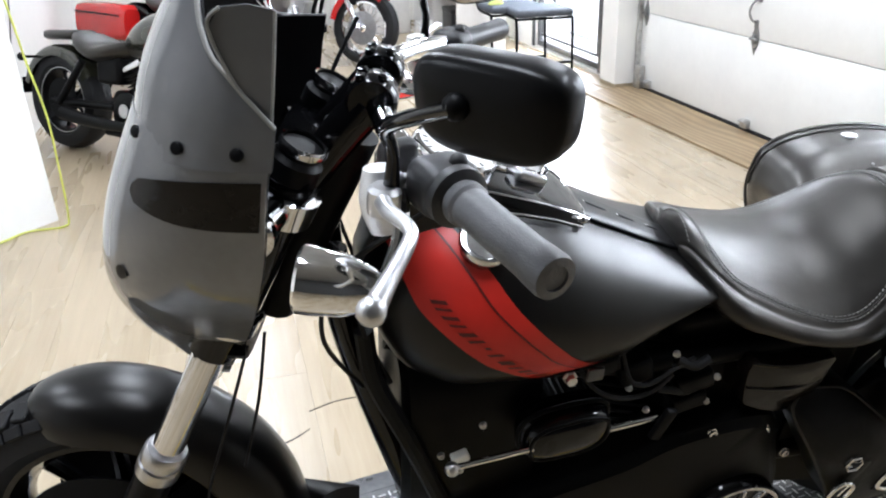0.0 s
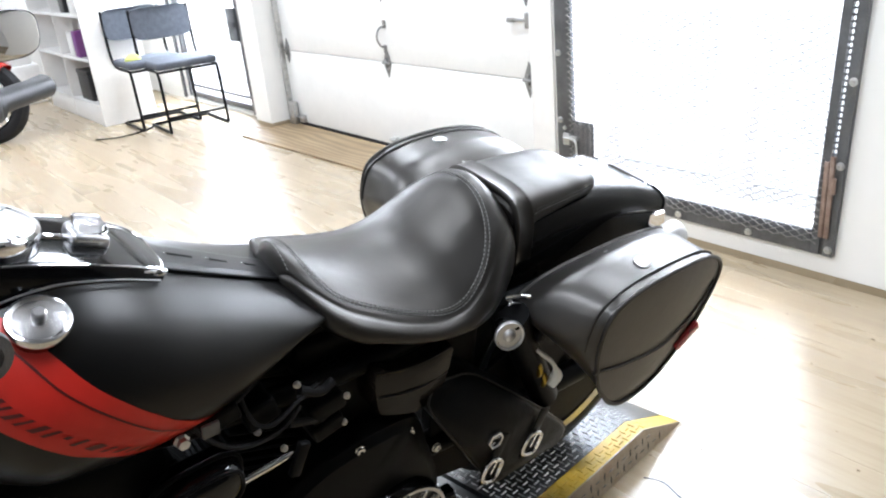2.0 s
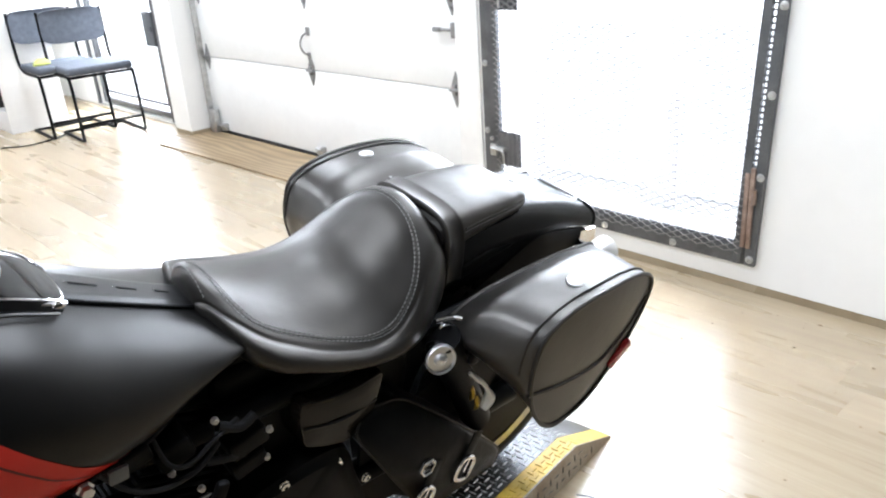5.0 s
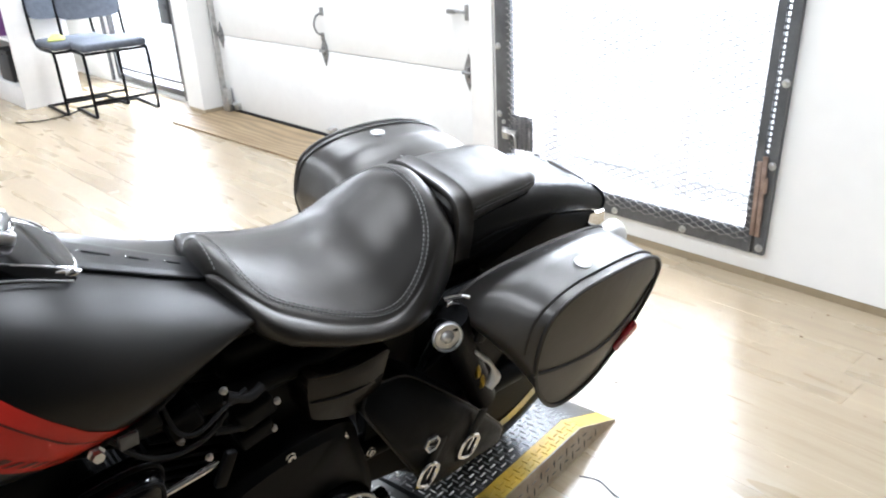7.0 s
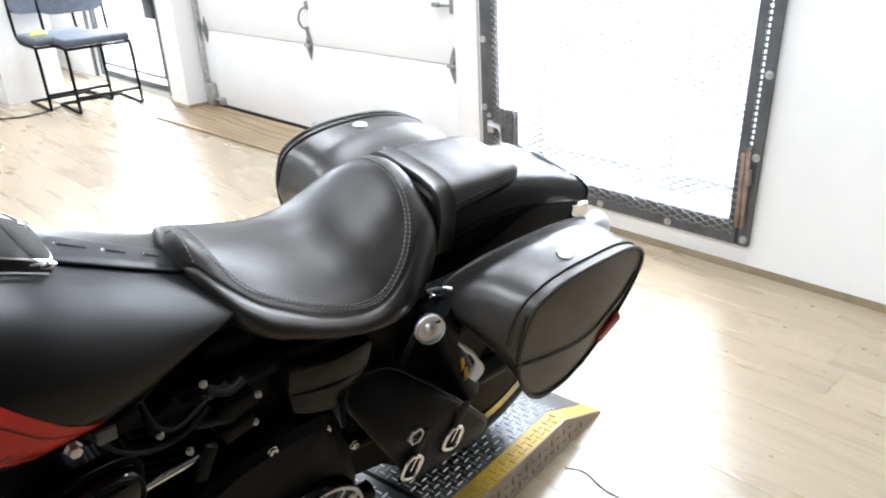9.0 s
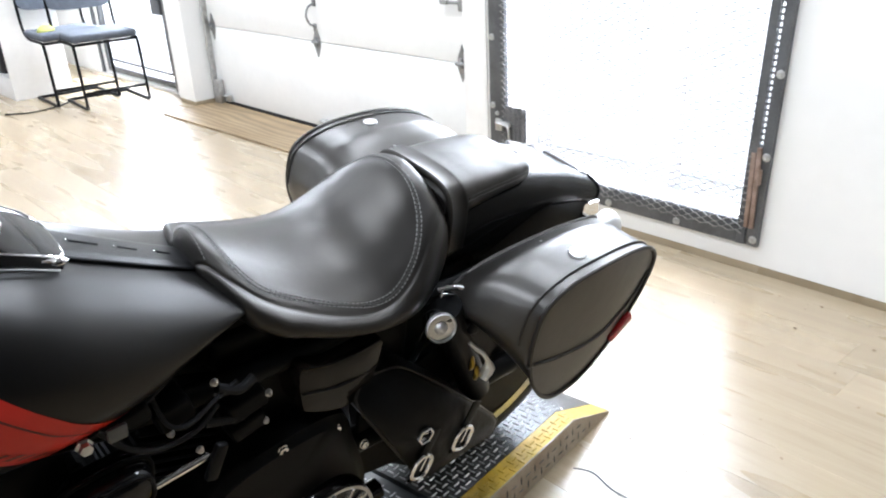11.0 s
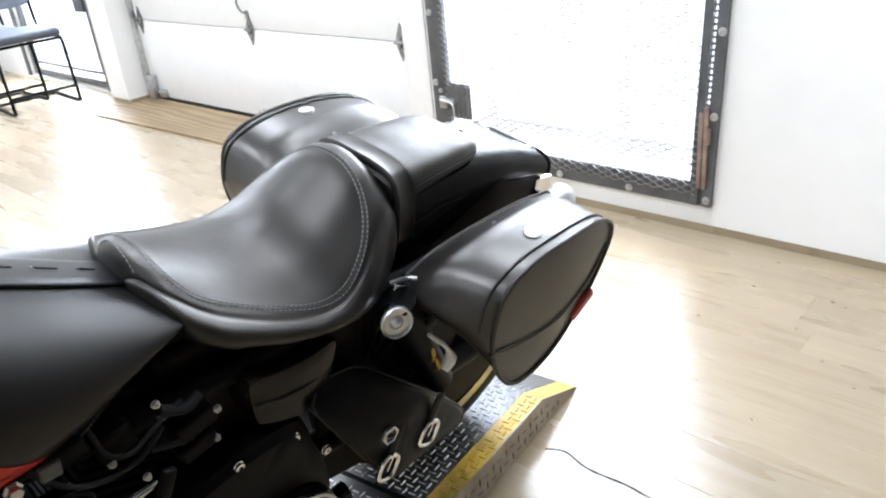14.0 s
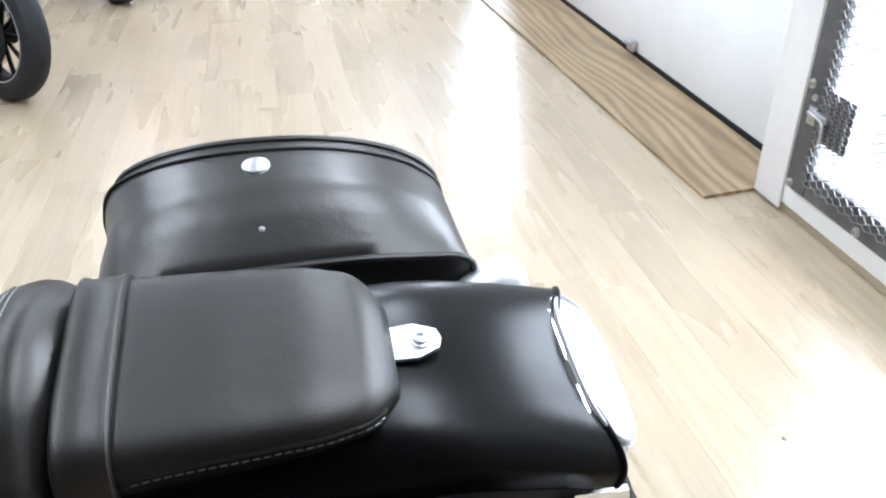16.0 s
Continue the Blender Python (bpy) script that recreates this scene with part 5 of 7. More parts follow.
FW = Vector((-0.661, 0, 0.280))
wheel("front_wheel", FW, 0.268, 0.125, 0.195, 8, "black front tyre on a cast wheel", True)
wheel("rear_wheel", Vector((0.80, 0, 0.325)), 0.325, 0.17, 0.205, 9, "black rear tyre on a cast wheel")
part("belt_pulley", lathe([(0.05, -0.112), (0.165, -0.112), (0.170, -0.108), (0.170, -0.094), (0.05, -0.09)], 48, along((0.80, 0, 0.325), (0, 1, 0))), M_BLACK, bike, "black belt pulley")
part("belt_guard", slab([(0.42, 0.40), (0.60, 0.47), (0.80, 0.50), (0.80, 0.45), (0.60, 0.20), (0.42, 0.24)], "y", -0.135, -0.128, 0.002), M_BLACK, bike, "black belt guard")
part("wheel_band", lathe([(0.225, -0.0865), (0.245, -0.0885), (0.246, -0.0865)], 60, along((0.80, 0, 0.325), (0, 1, 0)), False), M_STEEL, bike, "pale sidewall ring")

# ---- front fender
ff = []
for i in range(34):
    a = radians(114 - (114 + 26) * (i / 33) ** 1.25)
    p = FW + Vector((0.287 * math.cos(a), 0, 0.287 * math.sin(a)))
    d = Vector((math.sin(a), 0, -math.cos(a)))
    k = max(0.12, math.sqrt(max(0.0, 1 - (1 - min(1.0, i / 9)) ** 2)))
    ff.append(fender_ring(p - Vector((math.cos(a), 0, math.sin(a))) * (1 - k) * 0.016, d, 0.076 * (0.25 + 0.75 * k), 0.010 + 0.064 * k, 18, 0.003, 0.80, 0.90))
part("front_fender", steered(loft(ff)), M_TANK, bike, "matte black front fender", 50)

# ---- fork: stanchions, lower legs, trees
for s in (-1, 1):
    def fp(h, s=s):
        """A point of the fork leg at the height h."""
        return Vector((-0.5335 + (h - 0.531) * math.tan(radians(RAKE)), 0.116 * s, h))
    tubeob = part("fork_tube", steered(rod(fp(0.50), fp(0.955), 0.0215, 24)), M_CHROME, bike, "polished chrome fork tube")
    part("fork_seal_ring", steered(lathe([(0.026, -0.022), (0.0305, -0.019), (0.031, 0.0), (0.029, 0.003), (0.031, 0.007), (0.030, 0.024), (0.027, 0.029), (0.022, 0.030)], 28, along(fp(0.512), UP))), M_STEEL, tubeob, "bright fork seal ring")
    part("lower_leg", steered(tube([fp(0.50), fp(0.42), fp(0.30)], [0.028, 0.027, 0.031], 20, 3)), M_BLACK, bike, "black lower fork leg")
    part("fork_cap", steered(lathe([(0.026, -0.03), (0.030, -0.028), (0.030, -0.006), (0.024, 0.0), (0.022, 0.012), (0.0005, 0.013)], 24, along(fp(0.968), UP))), M_BLACK, bike, "black fork cap")
    part("cap_ring", steered(lathe([(0.0265, 0.0), (0.0285, 0.003), (0.0285, 0.009), (0.0265, 0.012)], 24, along(fp(0.972), UP), False)), M_CHROME, bike, "chrome ring")
    part("fork_shroud", steered(tube([fp(0.705), fp(0.79), fp(0.90)], [0.030, 0.034, 0.032], 20, 3)), M_GLOSS, bike, "gloss black fork cover")
    part("fairing_clamp", steered(join(lathe([(0.034, -0.02), (0.044, -0.016), (0.044, 0.016), (0.034, 0.02)], 24, along(fp(0.915), UP)), rod(fp(0.915) + Vector((0, 0.03 * s, 0)), fp(0.915) + Vector((-0.01, 0.085 * s, 0.0)), 0.020, 16),
                                       lathe([(0.024, 0), (0.026, 0.004), (0.024, 0.02), (0.012, 0.026), (0.0005, 0.027)], 20, along(fp(0.915) + Vector((-0.01, 0.08 * s, 0.0)), (0, s, 0))))), M_CHROME, bike, "chrome fairing clamp")
    part("fairing_clamp", steered(join(lathe([(0.034, -0.015), (0.041, -0.012), (0.041, 0.012), (0.034, 0.015)], 24, along(fp(0.76), UP)), rod(fp(0.76) + Vector((0, 0.03 * s, 0)), fp(0.76) + Vector((0.0, 0.04 * s, 0.0)), 0.010, 12))), M_CHROME, bike, "chrome fairing clamp")
part("lower_tree", steered(loft([power_ring(0.140, 0.018, 0.018, (-0.435 + dx, 0, 0.712), 28, 3) for dx in (-0.03, -0.02, 0.025, 0.034)])), M_BLACK, bike, "black lower triple tree")
part("upper_tree", steered(loft([power_ring(0.142, 0.014, 0.014, (-0.340 + dx, 0, 0.935), 28, 3) for dx in (-0.03, -0.022, 0.025, 0.032)])), M_GLOSS, bike, "gloss black upper triple tree")
part("steering_head", tube([HEAD + UP * -0.22, HEAD + UP * 0.06], 0.036, 18, 1), M_BLACK, bike, "black steering head")
for s in (-1, 1):
    part("riser", steered(join(tube([(-0.345, 0.058 * s, 0.895), (-0.295, 0.056 * s, 0.955), (-0.250, 0.054 * s, 1.006)], [0.026, 0.025, 0.025], 18, 4), lathe([(0.026, -0.022), (0.030, -0.016), (0.030, 0.016), (0.026, 0.022)], 20, along((-0.245, 0.054 * s, 1.012), (0, 1, 0))),
                               bolt((-0.256, 0.054 * s - 0.012, 1.039), (-0.2, 0, 1), 0.006), bolt((-0.232, 0.054 * s - 0.012, 1.038), (0.2, 0, 1), 0.006), bolt((-0.256, 0.054 * s + 0.012, 1.039), (-0.2, 0, 1), 0.006))), M_GLOSS, bike, "gloss black handlebar riser")
BAR = [(-0.150, -0.352, 1.032), (-0.174, -0.29, 1.022), (-0.190, -0.21, 1.004), (-0.221, -0.13, 1.002), (-0.244, -0.04, 1.012), (-0.246, 0.04, 1.013), (-0.234, 0.11, 1.012), (-0.205, 0.17, 1.009), (-0.175, 0.22, 1.003), (-0.146, 0.274, 0.996)]
part("handlebar", steered(tube([(-0.090, -0.450, 1.0245)] + BAR + [(-0.082, 0.375, 0.984)], 0.0135, 16, 6)), M_CHROME, bike, "chrome handlebar")
for s in (-1, 1):
    def bar_side(bm, s=s):
        """Turned with the bars; the right-hand controls sit further in and lower."""
        return steered(moved(bm, Matrix.Translation((0.004, -0.080, -0.036))) if s > 0 else bm)

    g0, g1 = Vector((-0.146, 0.356 * s, 1.030)), Vector((-0.083, 0.463 * s, 1.024))
    gd = (g1 - g0).normalized()
    L = (g1 - g0).length
    part("grip", bar_side(lathe([(0.0180, 0.0), (0.0190, 0.003), (0.0190, 0.010), (0.0165, 0.013), (0.0165, L - 0.03), (0.0172, L - 0.02), (0.0178, L - 0.005), (0.0165, L), (0.010, L + 0.001), (0.0095, L - 0.0008), (0.0005, L - 0.0008)], 28, along(g0, gd))), M_GRIP if s < 0 else M_CASE, bike, "grey-black rubber grip" if s < 0 else "black rubber grip")
    hc = g0 - gd * 0.030
    part("switch_housing", bar_side(join(moved(block(0.054, 0.046, 0.052, None, 0.016, 4), along(hc, gd) @ pose(0, 0, 0, 0, 0, 0)), lathe([(0.022, 0.0), (0.026, 0.003), (0.026, 0.013), (0.020, 0.016)], 24, along(g0 - gd * 0.016, gd)),
                                        ball(hc + Vector((0.012, -0.004, 0.023)), 0.008, 10))), M_CASE, bike, "satin black switch housing")
    pc = g0 - gd * 0.085
    part("lever_perch", bar_side(join(tube([(-0.200, 0.322 * s, 1.034), (-0.207, 0.335 * s, 1.030), (-0.210, 0.350 * s, 1.026)], [0.010, 0.010, 0.011], 12, 4),
                                     lathe([(0.013, -0.012), (0.014, -0.008), (0.014, 0.008), (0.010, 0.012)], 16, along((-0.208, 0.350 * s, 1.027), (0.1, 0, 1))))), M_SATIN, bike, "satin aluminium lever perch")
    part("lever_bracket", bar_side(join(tube([(-0.214, 0.326 * s, 1.044), (-0.212, 0.328 * s, 1.016), (-0.207, 0.330 * s, 0.990)], [0.013, 0.019, 0.015], 16, 5),
                                       block(0.030, 0.024, 0.022, pose(-0.196, 0.318 * s, 1.022), 0.006, 3))), M_CAST, bike, "bright cast aluminium lever bracket")
    part("clutch_clamp", bar_side(moved(block(0.036, 0.036, 0.020, None, 0.008, 3), along(pc + Vector((-0.012, 0, 0.0)), gd))), M_CASE, bike, "black lever clamp")
    part("lever", bar_side(tube([(-0.210, 0.346 * s, 1.026), (-0.202, 0.385 * s, 1.034), (-0.186, 0.416 * s, 1.038), (-0.183, 0.430 * s, 1.034), (-0.194, 0.460 * s, 1.022), (-0.203, 0.486 * s, 1.014)],
                               [0.008, 0.0066, 0.0058, 0.0058, 0.0066, 0.0085], 12, 5)), M_SATIN, bike, "satin aluminium lever")
    part("lever_ball", bar_side(ball((-0.205, 0.491 * s, 1.013), 0.0108, 14)), M_SATIN, bike)
    # mirror: stem, shell and glass
    mc = Vector((-0.126, 0.432 * s, 1.135 if s < 0 else 1.105))
    part("mirror_stem", bar_side(tube([(-0.203, 0.345 * s, 1.03), (-0.200, 0.352 * s, 1.066), (-0.204, 0.363 * s, 1.091), (-0.188, 0.400 * s, 1.112), (-0.154, 0.449 * s, mc.z + 0.002)], [0.0075, 0.0055, 0.0065, 0.0062, 0.0062], 12, 5)), M_GLOSS, bike, "black mirror stem")
    mm = along(mc, Vector((0.52, -0.85 * s, 0.05)) * -1)
    rim_pts = lambda k, hgt: [Vector((0.0565 * k * math.copysign(abs(math.cos(a)) ** 0.55, math.cos(a)) * (1 + 0.10 * math.sin(a)), 0.0338 * k * math.copysign(abs(math.sin(a)) ** 0.62, math.sin(a)), hgt)) for a in [2 * math.pi * j / 40 for j in range(40)]]
    shell = part("mirror_shell", bar_side(moved(loft([rim_pts(0.985, -0.008), rim_pts(1.0, -0.005), rim_pts(1.0, 0.006), rim_pts(0.985, 0.012), rim_pts(0.95, 0.0165), rim_pts(0.88, 0.0195), rim_pts(0.70, 0.0225), rim_pts(0.4, 0.0245), rim_pts(0.05, 0.025)]), mm)), M_SHELL, bike, "satin black plastic mirror shell", 60)
    part("mirror_glass", bar_side(moved(loft([rim_pts(0.95, -0.0086), rim_pts(0.95, -0.0100), rim_pts(0.90, -0.0106)]), mm)), M_MIRROR, shell, "mirror glass")
    part("stem_ball", bar_side(ball(mc + Vector((-0.027, 0.013 * s, 0.002)), 0.0095, 12)), M_BLACK, bike, "black ball joint")
    # front turn signal
    part("front_signal", bar_side(lathe([(0.008, -0.066), (0.018, -0.054), (0.026, -0.031), (0.0295, -0.005), (0.0295, 0.006), (0.027, 0.009), (0.024, 0.006), (0.012, 0.011), (0.0005, 0.013)], 28, along((-0.270, 0.366 * s, 0.960), (-0.96, -0.05 * s, 0.12)))), M_POLISH, bike, "chrome bullet turn signal")
    part("signal_arm", bar_side(tube([(-0.206, 0.362 * s, 0.962), (-0.196, 0.345 * s, 0.99), (-0.195, 0.325 * s, 1.025)], 0.007, 10, 4)), M_CHROME, bike)

# ---- fairing with screen
FA_W = [0.600, 0.640, 0.68, 0.74, 0.82, 0.90, 1.00, 1.035]
FA_F = ease(FA_W, [-0.490, -0.520, -0.545, -0.573, -0.583, -0.563, -0.520, -0.503])
FA_H = ease(FA_W, [0.030, 0.062, 0.092, 0.145, 0.205, 0.235, 0.245, 0.243])
FA_R = ease(FA_W, [-0.462, -0.446, -0.428, -0.402, -0.372, -0.350, -0.335, -0.328])
SC_W = [1.008, 1.08, 1.14, 1.20, 1.26, 1.30]
SC_F = ease(SC_W, [-0.506, -0.482, -0.450, -0.412, -0.368, -0.338])
SC_H = ease(SC_W, [0.244, 0.236, 0.218, 0.190, 0.145, 0.09])
SC_R = ease(SC_W, [-0.330, -0.318, -0.302, -0.288, -0.272, -0.262])


def shell_rings(ws, F, H, R, thick, n=30, grow=0.0):
    rings = []
    for w in ws:
        f, h, r = F(w) - grow, H(w) + grow, R(w)
        o, i2 = [], []
        for j in range(n + 1):
            a = math.pi * j / n
            c, s = math.cos(a), math.sin(a)
            y, d = math.copysign(abs(c) ** 0.8, c), abs(s) ** 0.75
            o.append(Vector((r + (f - r) * d, -h * y, w)))
            i2.append(Vector((r + (f + thick - r) * d, -(h - thick) * y, w)))
        rings.append(o + i2[::-1])
    return rings


FAIRED = Matrix.Translation(HEAD) @ Matrix.Rotation(radians(STEER + 2.5), 4, UP) @ Matrix.Translation(-HEAD)


def faired(bm):
    """The fairing sits a little askew on the fork."""
    return moved(bm, FAIRED)


fa = part("fairing", faired(loft(shell_rings([0.602 + 0.433 * i / 24 for i in range(25)], FA_F, FA_H, FA_R, 0.006))), M_SMOKE, bike, "gloss dark grey fork-mounted fairing", 60)
part("fairing_lining", faired(loft(shell_rings([0.66 + 0.374 * i / 18 for i in range(19)], lambda w: FA_F(w) + 0.0075, lambda w: FA_H(w) - 0.0075, lambda w: FA_R(w) + 0.0005, 0.002))), M_BLACK, fa, "black inner face of the fairing", 60)
SC_TOP = ease([0, 0.4, 1.3, 3.2, 4.7, 8, 15, 20, 23, 26, 28.5, 30], [1.050, 1.064, 1.085, 1.112, 1.137, 1.20, 1.295, 1.20, 1.105, 1.044, 1.030, 1.016])     # the screen's edge runs up towards its middle


def screen_column(q, inner):
    j = q * 30
    top = SC_TOP(j)
    a, out = math.pi * q, []
    c, d = math.cos(a), abs(math.sin(a)) ** 0.75
    y = math.copysign(abs(c) ** 0.8, c)
    for k in range(15):
        w = 1.008 + (top - 1.008) * k / 14
        f, h, r = SC_F(w) - 0.004 + inner, SC_H(w) + 0.004 - inner, SC_R(w)
        out.append(Vector((r + (f - r) * d, -h * y, w)))
    return out


cols = [(screen_column(i / 60, 0.0), screen_column(i / 60, 0.004)) for i in range(61)]
screen = part("windscreen", faired(loft([o + n[::-1] for o, n in cols])), M_SCREEN, bike, "smoked windscreen", 60)
lining = [(screen_column(i / 60, 0.0055), screen_column(i / 60, 0.0075)) for i in range(61)]
part("screen_lining", faired(loft([o + n[::-1] for o, n in lining])), M_BLACK, screen, "black inner face of the screen", 60)
part("screen_edge", faired(tube([o[-1] for o, n in cols][::2], 0.0022, 8, 2)), M_EDGE, screen, "pale polished edge")
WING = [(-0.318, 1.047), (-0.311, 1.104), (-0.306, 1.149), (-0.330, 1.154), (-0.353, 1.151), (-0.365, 1.134), (-0.346, 1.083)]
part("side_deflector", steered(slab(WING, "y", -0.2415, -0.2385, 0.001)), M_SCREEN, screen, "smoked plastic side deflector")
part("deflector_edge", steered(tube([(x, -0.2425, z) for x, z in ((-0.318, 1.047), (-0.346, 1.083), (-0.365, 1.134), (-0.353, 1.151))], 0.0018, 8, 5)), M_EDGE, screen, "pale polished edge")
part("deflector_edge", steered(tube([(x, -0.2415, z) for x, z in WING[:3]], 0.0016, 8, 2)), M_EDGE, screen, "pale polished edge")
for w, j in ((1.026, 1), (1.026, 4), (1.022, 8), (1.022, 22), (1.026, 26), (1.026, 29)):
    o = shell_rings([w], SC_F, SC_H, SC_R, 0.004, grow=0.006)[0][j]
    nrm = Vector((o.x + 0.33, 1.6 * o.y, 0.15)).normalized()
    part("screen_bolt", faired(lathe([(0.0065, -0.002), (0.0065, 0.0015), (0.005, 0.003), (0.0005, 0.0036)], 14, along(o, nrm))), M_PLASTIC, fa, "black screen bolt")
for s in (-1, 1):
    vent = []
    for k in range(13):
        t = k / 12
        hh = 0.027 - 0.016 * t * t if k < 12 else 0.004
        jj = 0.15 + t * 6.6
        j0 = int(jj)
        rg = shell_rings([0.970 - hh, 0.970 + hh], FA_F, FA_H, FA_R, 0.006, grow=0.0015)
        lo = rg[0][j0].lerp(rg[0][j0 + 1], jj - j0)
        hi = rg[1][j0].lerp(rg[1][j0 + 1], jj - j0)
        vent.append([Vector((q.x, q.y if s < 0 else -q.y, q.z)) for q in (lo, hi)])
    part("vent_slot", faired(loft(vent, False, False)), M_BROWN, fa, "dark fairing slot")
    ovl = []
    for k in range(9):
        t = k / 8
        hh = 0.010 * math.sin(math.pi * (0.08 + 0.84 * t))
        rg = shell_rings([0.86 - hh, 0.86 + hh], FA_F, FA_H, FA_R, 0.006, grow=0.0015)
        jj = 6.2 + 1.1 * t
        j0 = int(jj)
        ovl.append([Vector((q.x, q.y if s < 0 else -q.y, q.z)) for q in (rg[0][j0].lerp(rg[0][j0 + 1], jj - j0), rg[1][j0].lerp(rg[1][j0 + 1], jj - j0))])
    part("vent_slot", faired(loft(ovl, False, False)), M_BLACK, fa, "small dark oval slot")

# ---- headlamp behind the fairing's mouth, cables
part("headlamp", steered(lathe([(0.03, -0.08), (0.075, -0.04), (0.085, 0.0), (0.085, 0.02), (0.08, 0.026), (0.0005, 0.034)], 30, along((-0.50, 0, 0.87), (-1, 0, 0)))), M_CHROME, bike, "round chrome headlamp in the fairing")
for pts in (((-0.235, -0.21, 1.02), (-0.285, -0.19, 0.93), (-0.30, -0.13, 0.82), (-0.29, -0.10, 0.72), (-0.25, -0.09, 0.6)),
            ((-0.24, -0.27, 1.01), (-0.30, -0.22, 0.93), (-0.335, -0.17, 0.85), (-0.34, -0.12, 0.72), (-0.29, -0.09, 0.60)),
            ((-0.40, -0.13, 0.72), (-0.43, -0.14, 0.62), (-0.47, -0.13, 0.50), (-0.50, -0.10, 0.40)),
            ((-0.385, -0.10, 0.72), (-0.40, -0.11, 0.62), (-0.43, -0.11, 0.50)),
            ((-0.235, 0.20, 1.02), (-0.29, 0.17, 0.92), (-0.30, 0.10, 0.82), (-0.27, 0.06, 0.70))):
    front_ = pts[-1][2] < 0.55                    # the two brake lines turn with the fork
    line_ = tube(pts, 0.0022 if front_ else 0.0032, 8, 6)
    part("control_cable", steered(line_) if front_ else line_, M_CABLE, bike, "black control cable")

# ---- frame, engine and drive on the visible left side
for s in (-1, 1):
    part("down_tube", tube([(-0.315, 0.03 * s, 0.80), (-0.305, 0.045 * s, 0.68), (-0.262, 0.06 * s, 0.50), (-0.205, 0.075 * s, 0.30), (-0.15, 0.09 * s, 0.17), (-0.05, 0.10 * s, 0.13), (0.5, 0.11 * s, 0.13)], 0.021, 14, 6), M_GLOSS, bike, "gloss black frame down tube")
    part("frame_rail", tube([(-0.25, 0.06 * s, 0.66), (-0.05, 0.10 * s, 0.60), (0.20, 0.12 * s, 0.585), (0.42, 0.13 * s, 0.60), (0.55, 0.13 * s, 0.60)], 0.018, 12, 5), M_BLACK, bike, "black frame rail")


part("oil_tank", block(0.36, 0.22, 0.20, pose(0.37, 0, 0.505), 0.03, 3), M_BLACK, bike, "black battery and oil tank housing")
part("seat_pan", block(0.40, 0.20, 0.07, pose(0.38, 0, 0.612), 0.02, 3), M_BLACK, bike, "black seat pan")
part("frame_backbone", tube([(-0.27, 0, 0.72), (-0.1, 0, 0.66), (0.1, 0, 0.64), (0.25, 0, 0.63)], [0.05, 0.07, 0.085, 0.09], 16, 4), M_BLACK, bike, "black frame backbone")


for cx_, sg_ in ((-0.02, -1), (0.09, 1)):
    cm = along((cx_, 0.0, 0.37), (0.40 * sg_, 0, 1))
    cyl = part("cylinder", lathe([(0.062, -0.01), (0.062, 0.146)], 24, cm), M_BLACK, bike, "black finned engine cylinder")
    for k in range(9):
        r = 0.088 - 0.002 * abs(k - 4)
        part("cooling_fin", moved(block(r * 2, r * 1.7, 0.0065, pose(0, 0, 0.016 * k), 0.003, 1), cm), M_BLACK, cyl)
for bx, sgn in ((-0.085, -1), (0.158, 1)):
    part("rocker_cover", moved(join(block(0.17, 0.19, 0.05, pose(0, 0, 0.025), 0.018, 4), block(0.15, 0.17, 0.03, pose(0, 0, 0.06), 0.014, 4), *[bolt((0.075 * a, 0.085 * b, 0.05), (0, 0, 1), 0.006) for a in (-1, 1) for b in (-1, 1)]),
                               along((bx, 0, 0.53), (0.37 * sgn, 0, 1))), M_BLACK, bike, "black rocker cover")
part("crankcase", loft([power_ring(0.11 * k, 0.13, 0.10, (u, 0, 0.27), 32, 3) for u, k in ((-0.20, 0.5), (-0.18, 0.9), (-0.05, 1.1), (0.15, 1.15), (0.35, 1.1), (0.42, 0.9))]), M_BLACK, bike, "black engine crankcase")
# oval cover on the left below the tank, with ribs
ov = lambda k, y: [Vector((-0.012 + 0.068 * k * math.copysign(abs(math.cos(a)) ** 0.7, math.cos(a)) + 0.0, y, 0.535 + 0.040 * k * math.copysign(abs(math.sin(a)) ** 0.7, math.sin(a)) + 0.22 * 0.068 * k * math.cos(a) * 0.6)) for a in [2 * math.pi * j / 40 for j in range(40)]]
horn = part("horn_cover", loft([ov(0.95, -0.14), ov(1.0, -0.15), ov(1.0, -0.165), ov(0.93, -0.172), ov(0.95, -0.176), ov(0.92, -0.187), ov(0.80, -0.195), ov(0.55, -0.200), ov(0.1, -0.202)]), M_GLOSS, bike, "gloss black oval horn cover")
part("horn_rim", tube([v + Vector((0, 0, 0)) for v in ov(1.0, -0.165)][::2], 0.004, 8, 2, True), M_BLACK, horn)
part("horn_rim", tube([v for v in ov(0.86, -0.193)][::2], 0.003, 8, 2, True), M_BLACK, horn)
part("shift_rod", rod((-0.185, -0.192, 0.518), (0.125, -0.188, 0.542), 0.0048, 12), M_CHROME, bike, "bright shift linkage rod")
part("rod_end", ball((-0.186, -0.198, 0.524), 0.011, 12), M_STEEL, bike)
part("shift_arm", join(block(0.018, 0.012, 0.06, pose(0.128, -0.20, 0.54, 0, 20, 0), 0.004)), M_BLACK, bike)
part("tank_nut", join(lathe([(0.010, 0), (0.011, 0.003), (0.008, 0.005), (0.008, 0.012), (0.0005, 0.013)], 6, along((-0.022, -0.178, 0.648), (0, -1, 0)))), M_STEEL, bike, "chrome tank mounting nut")
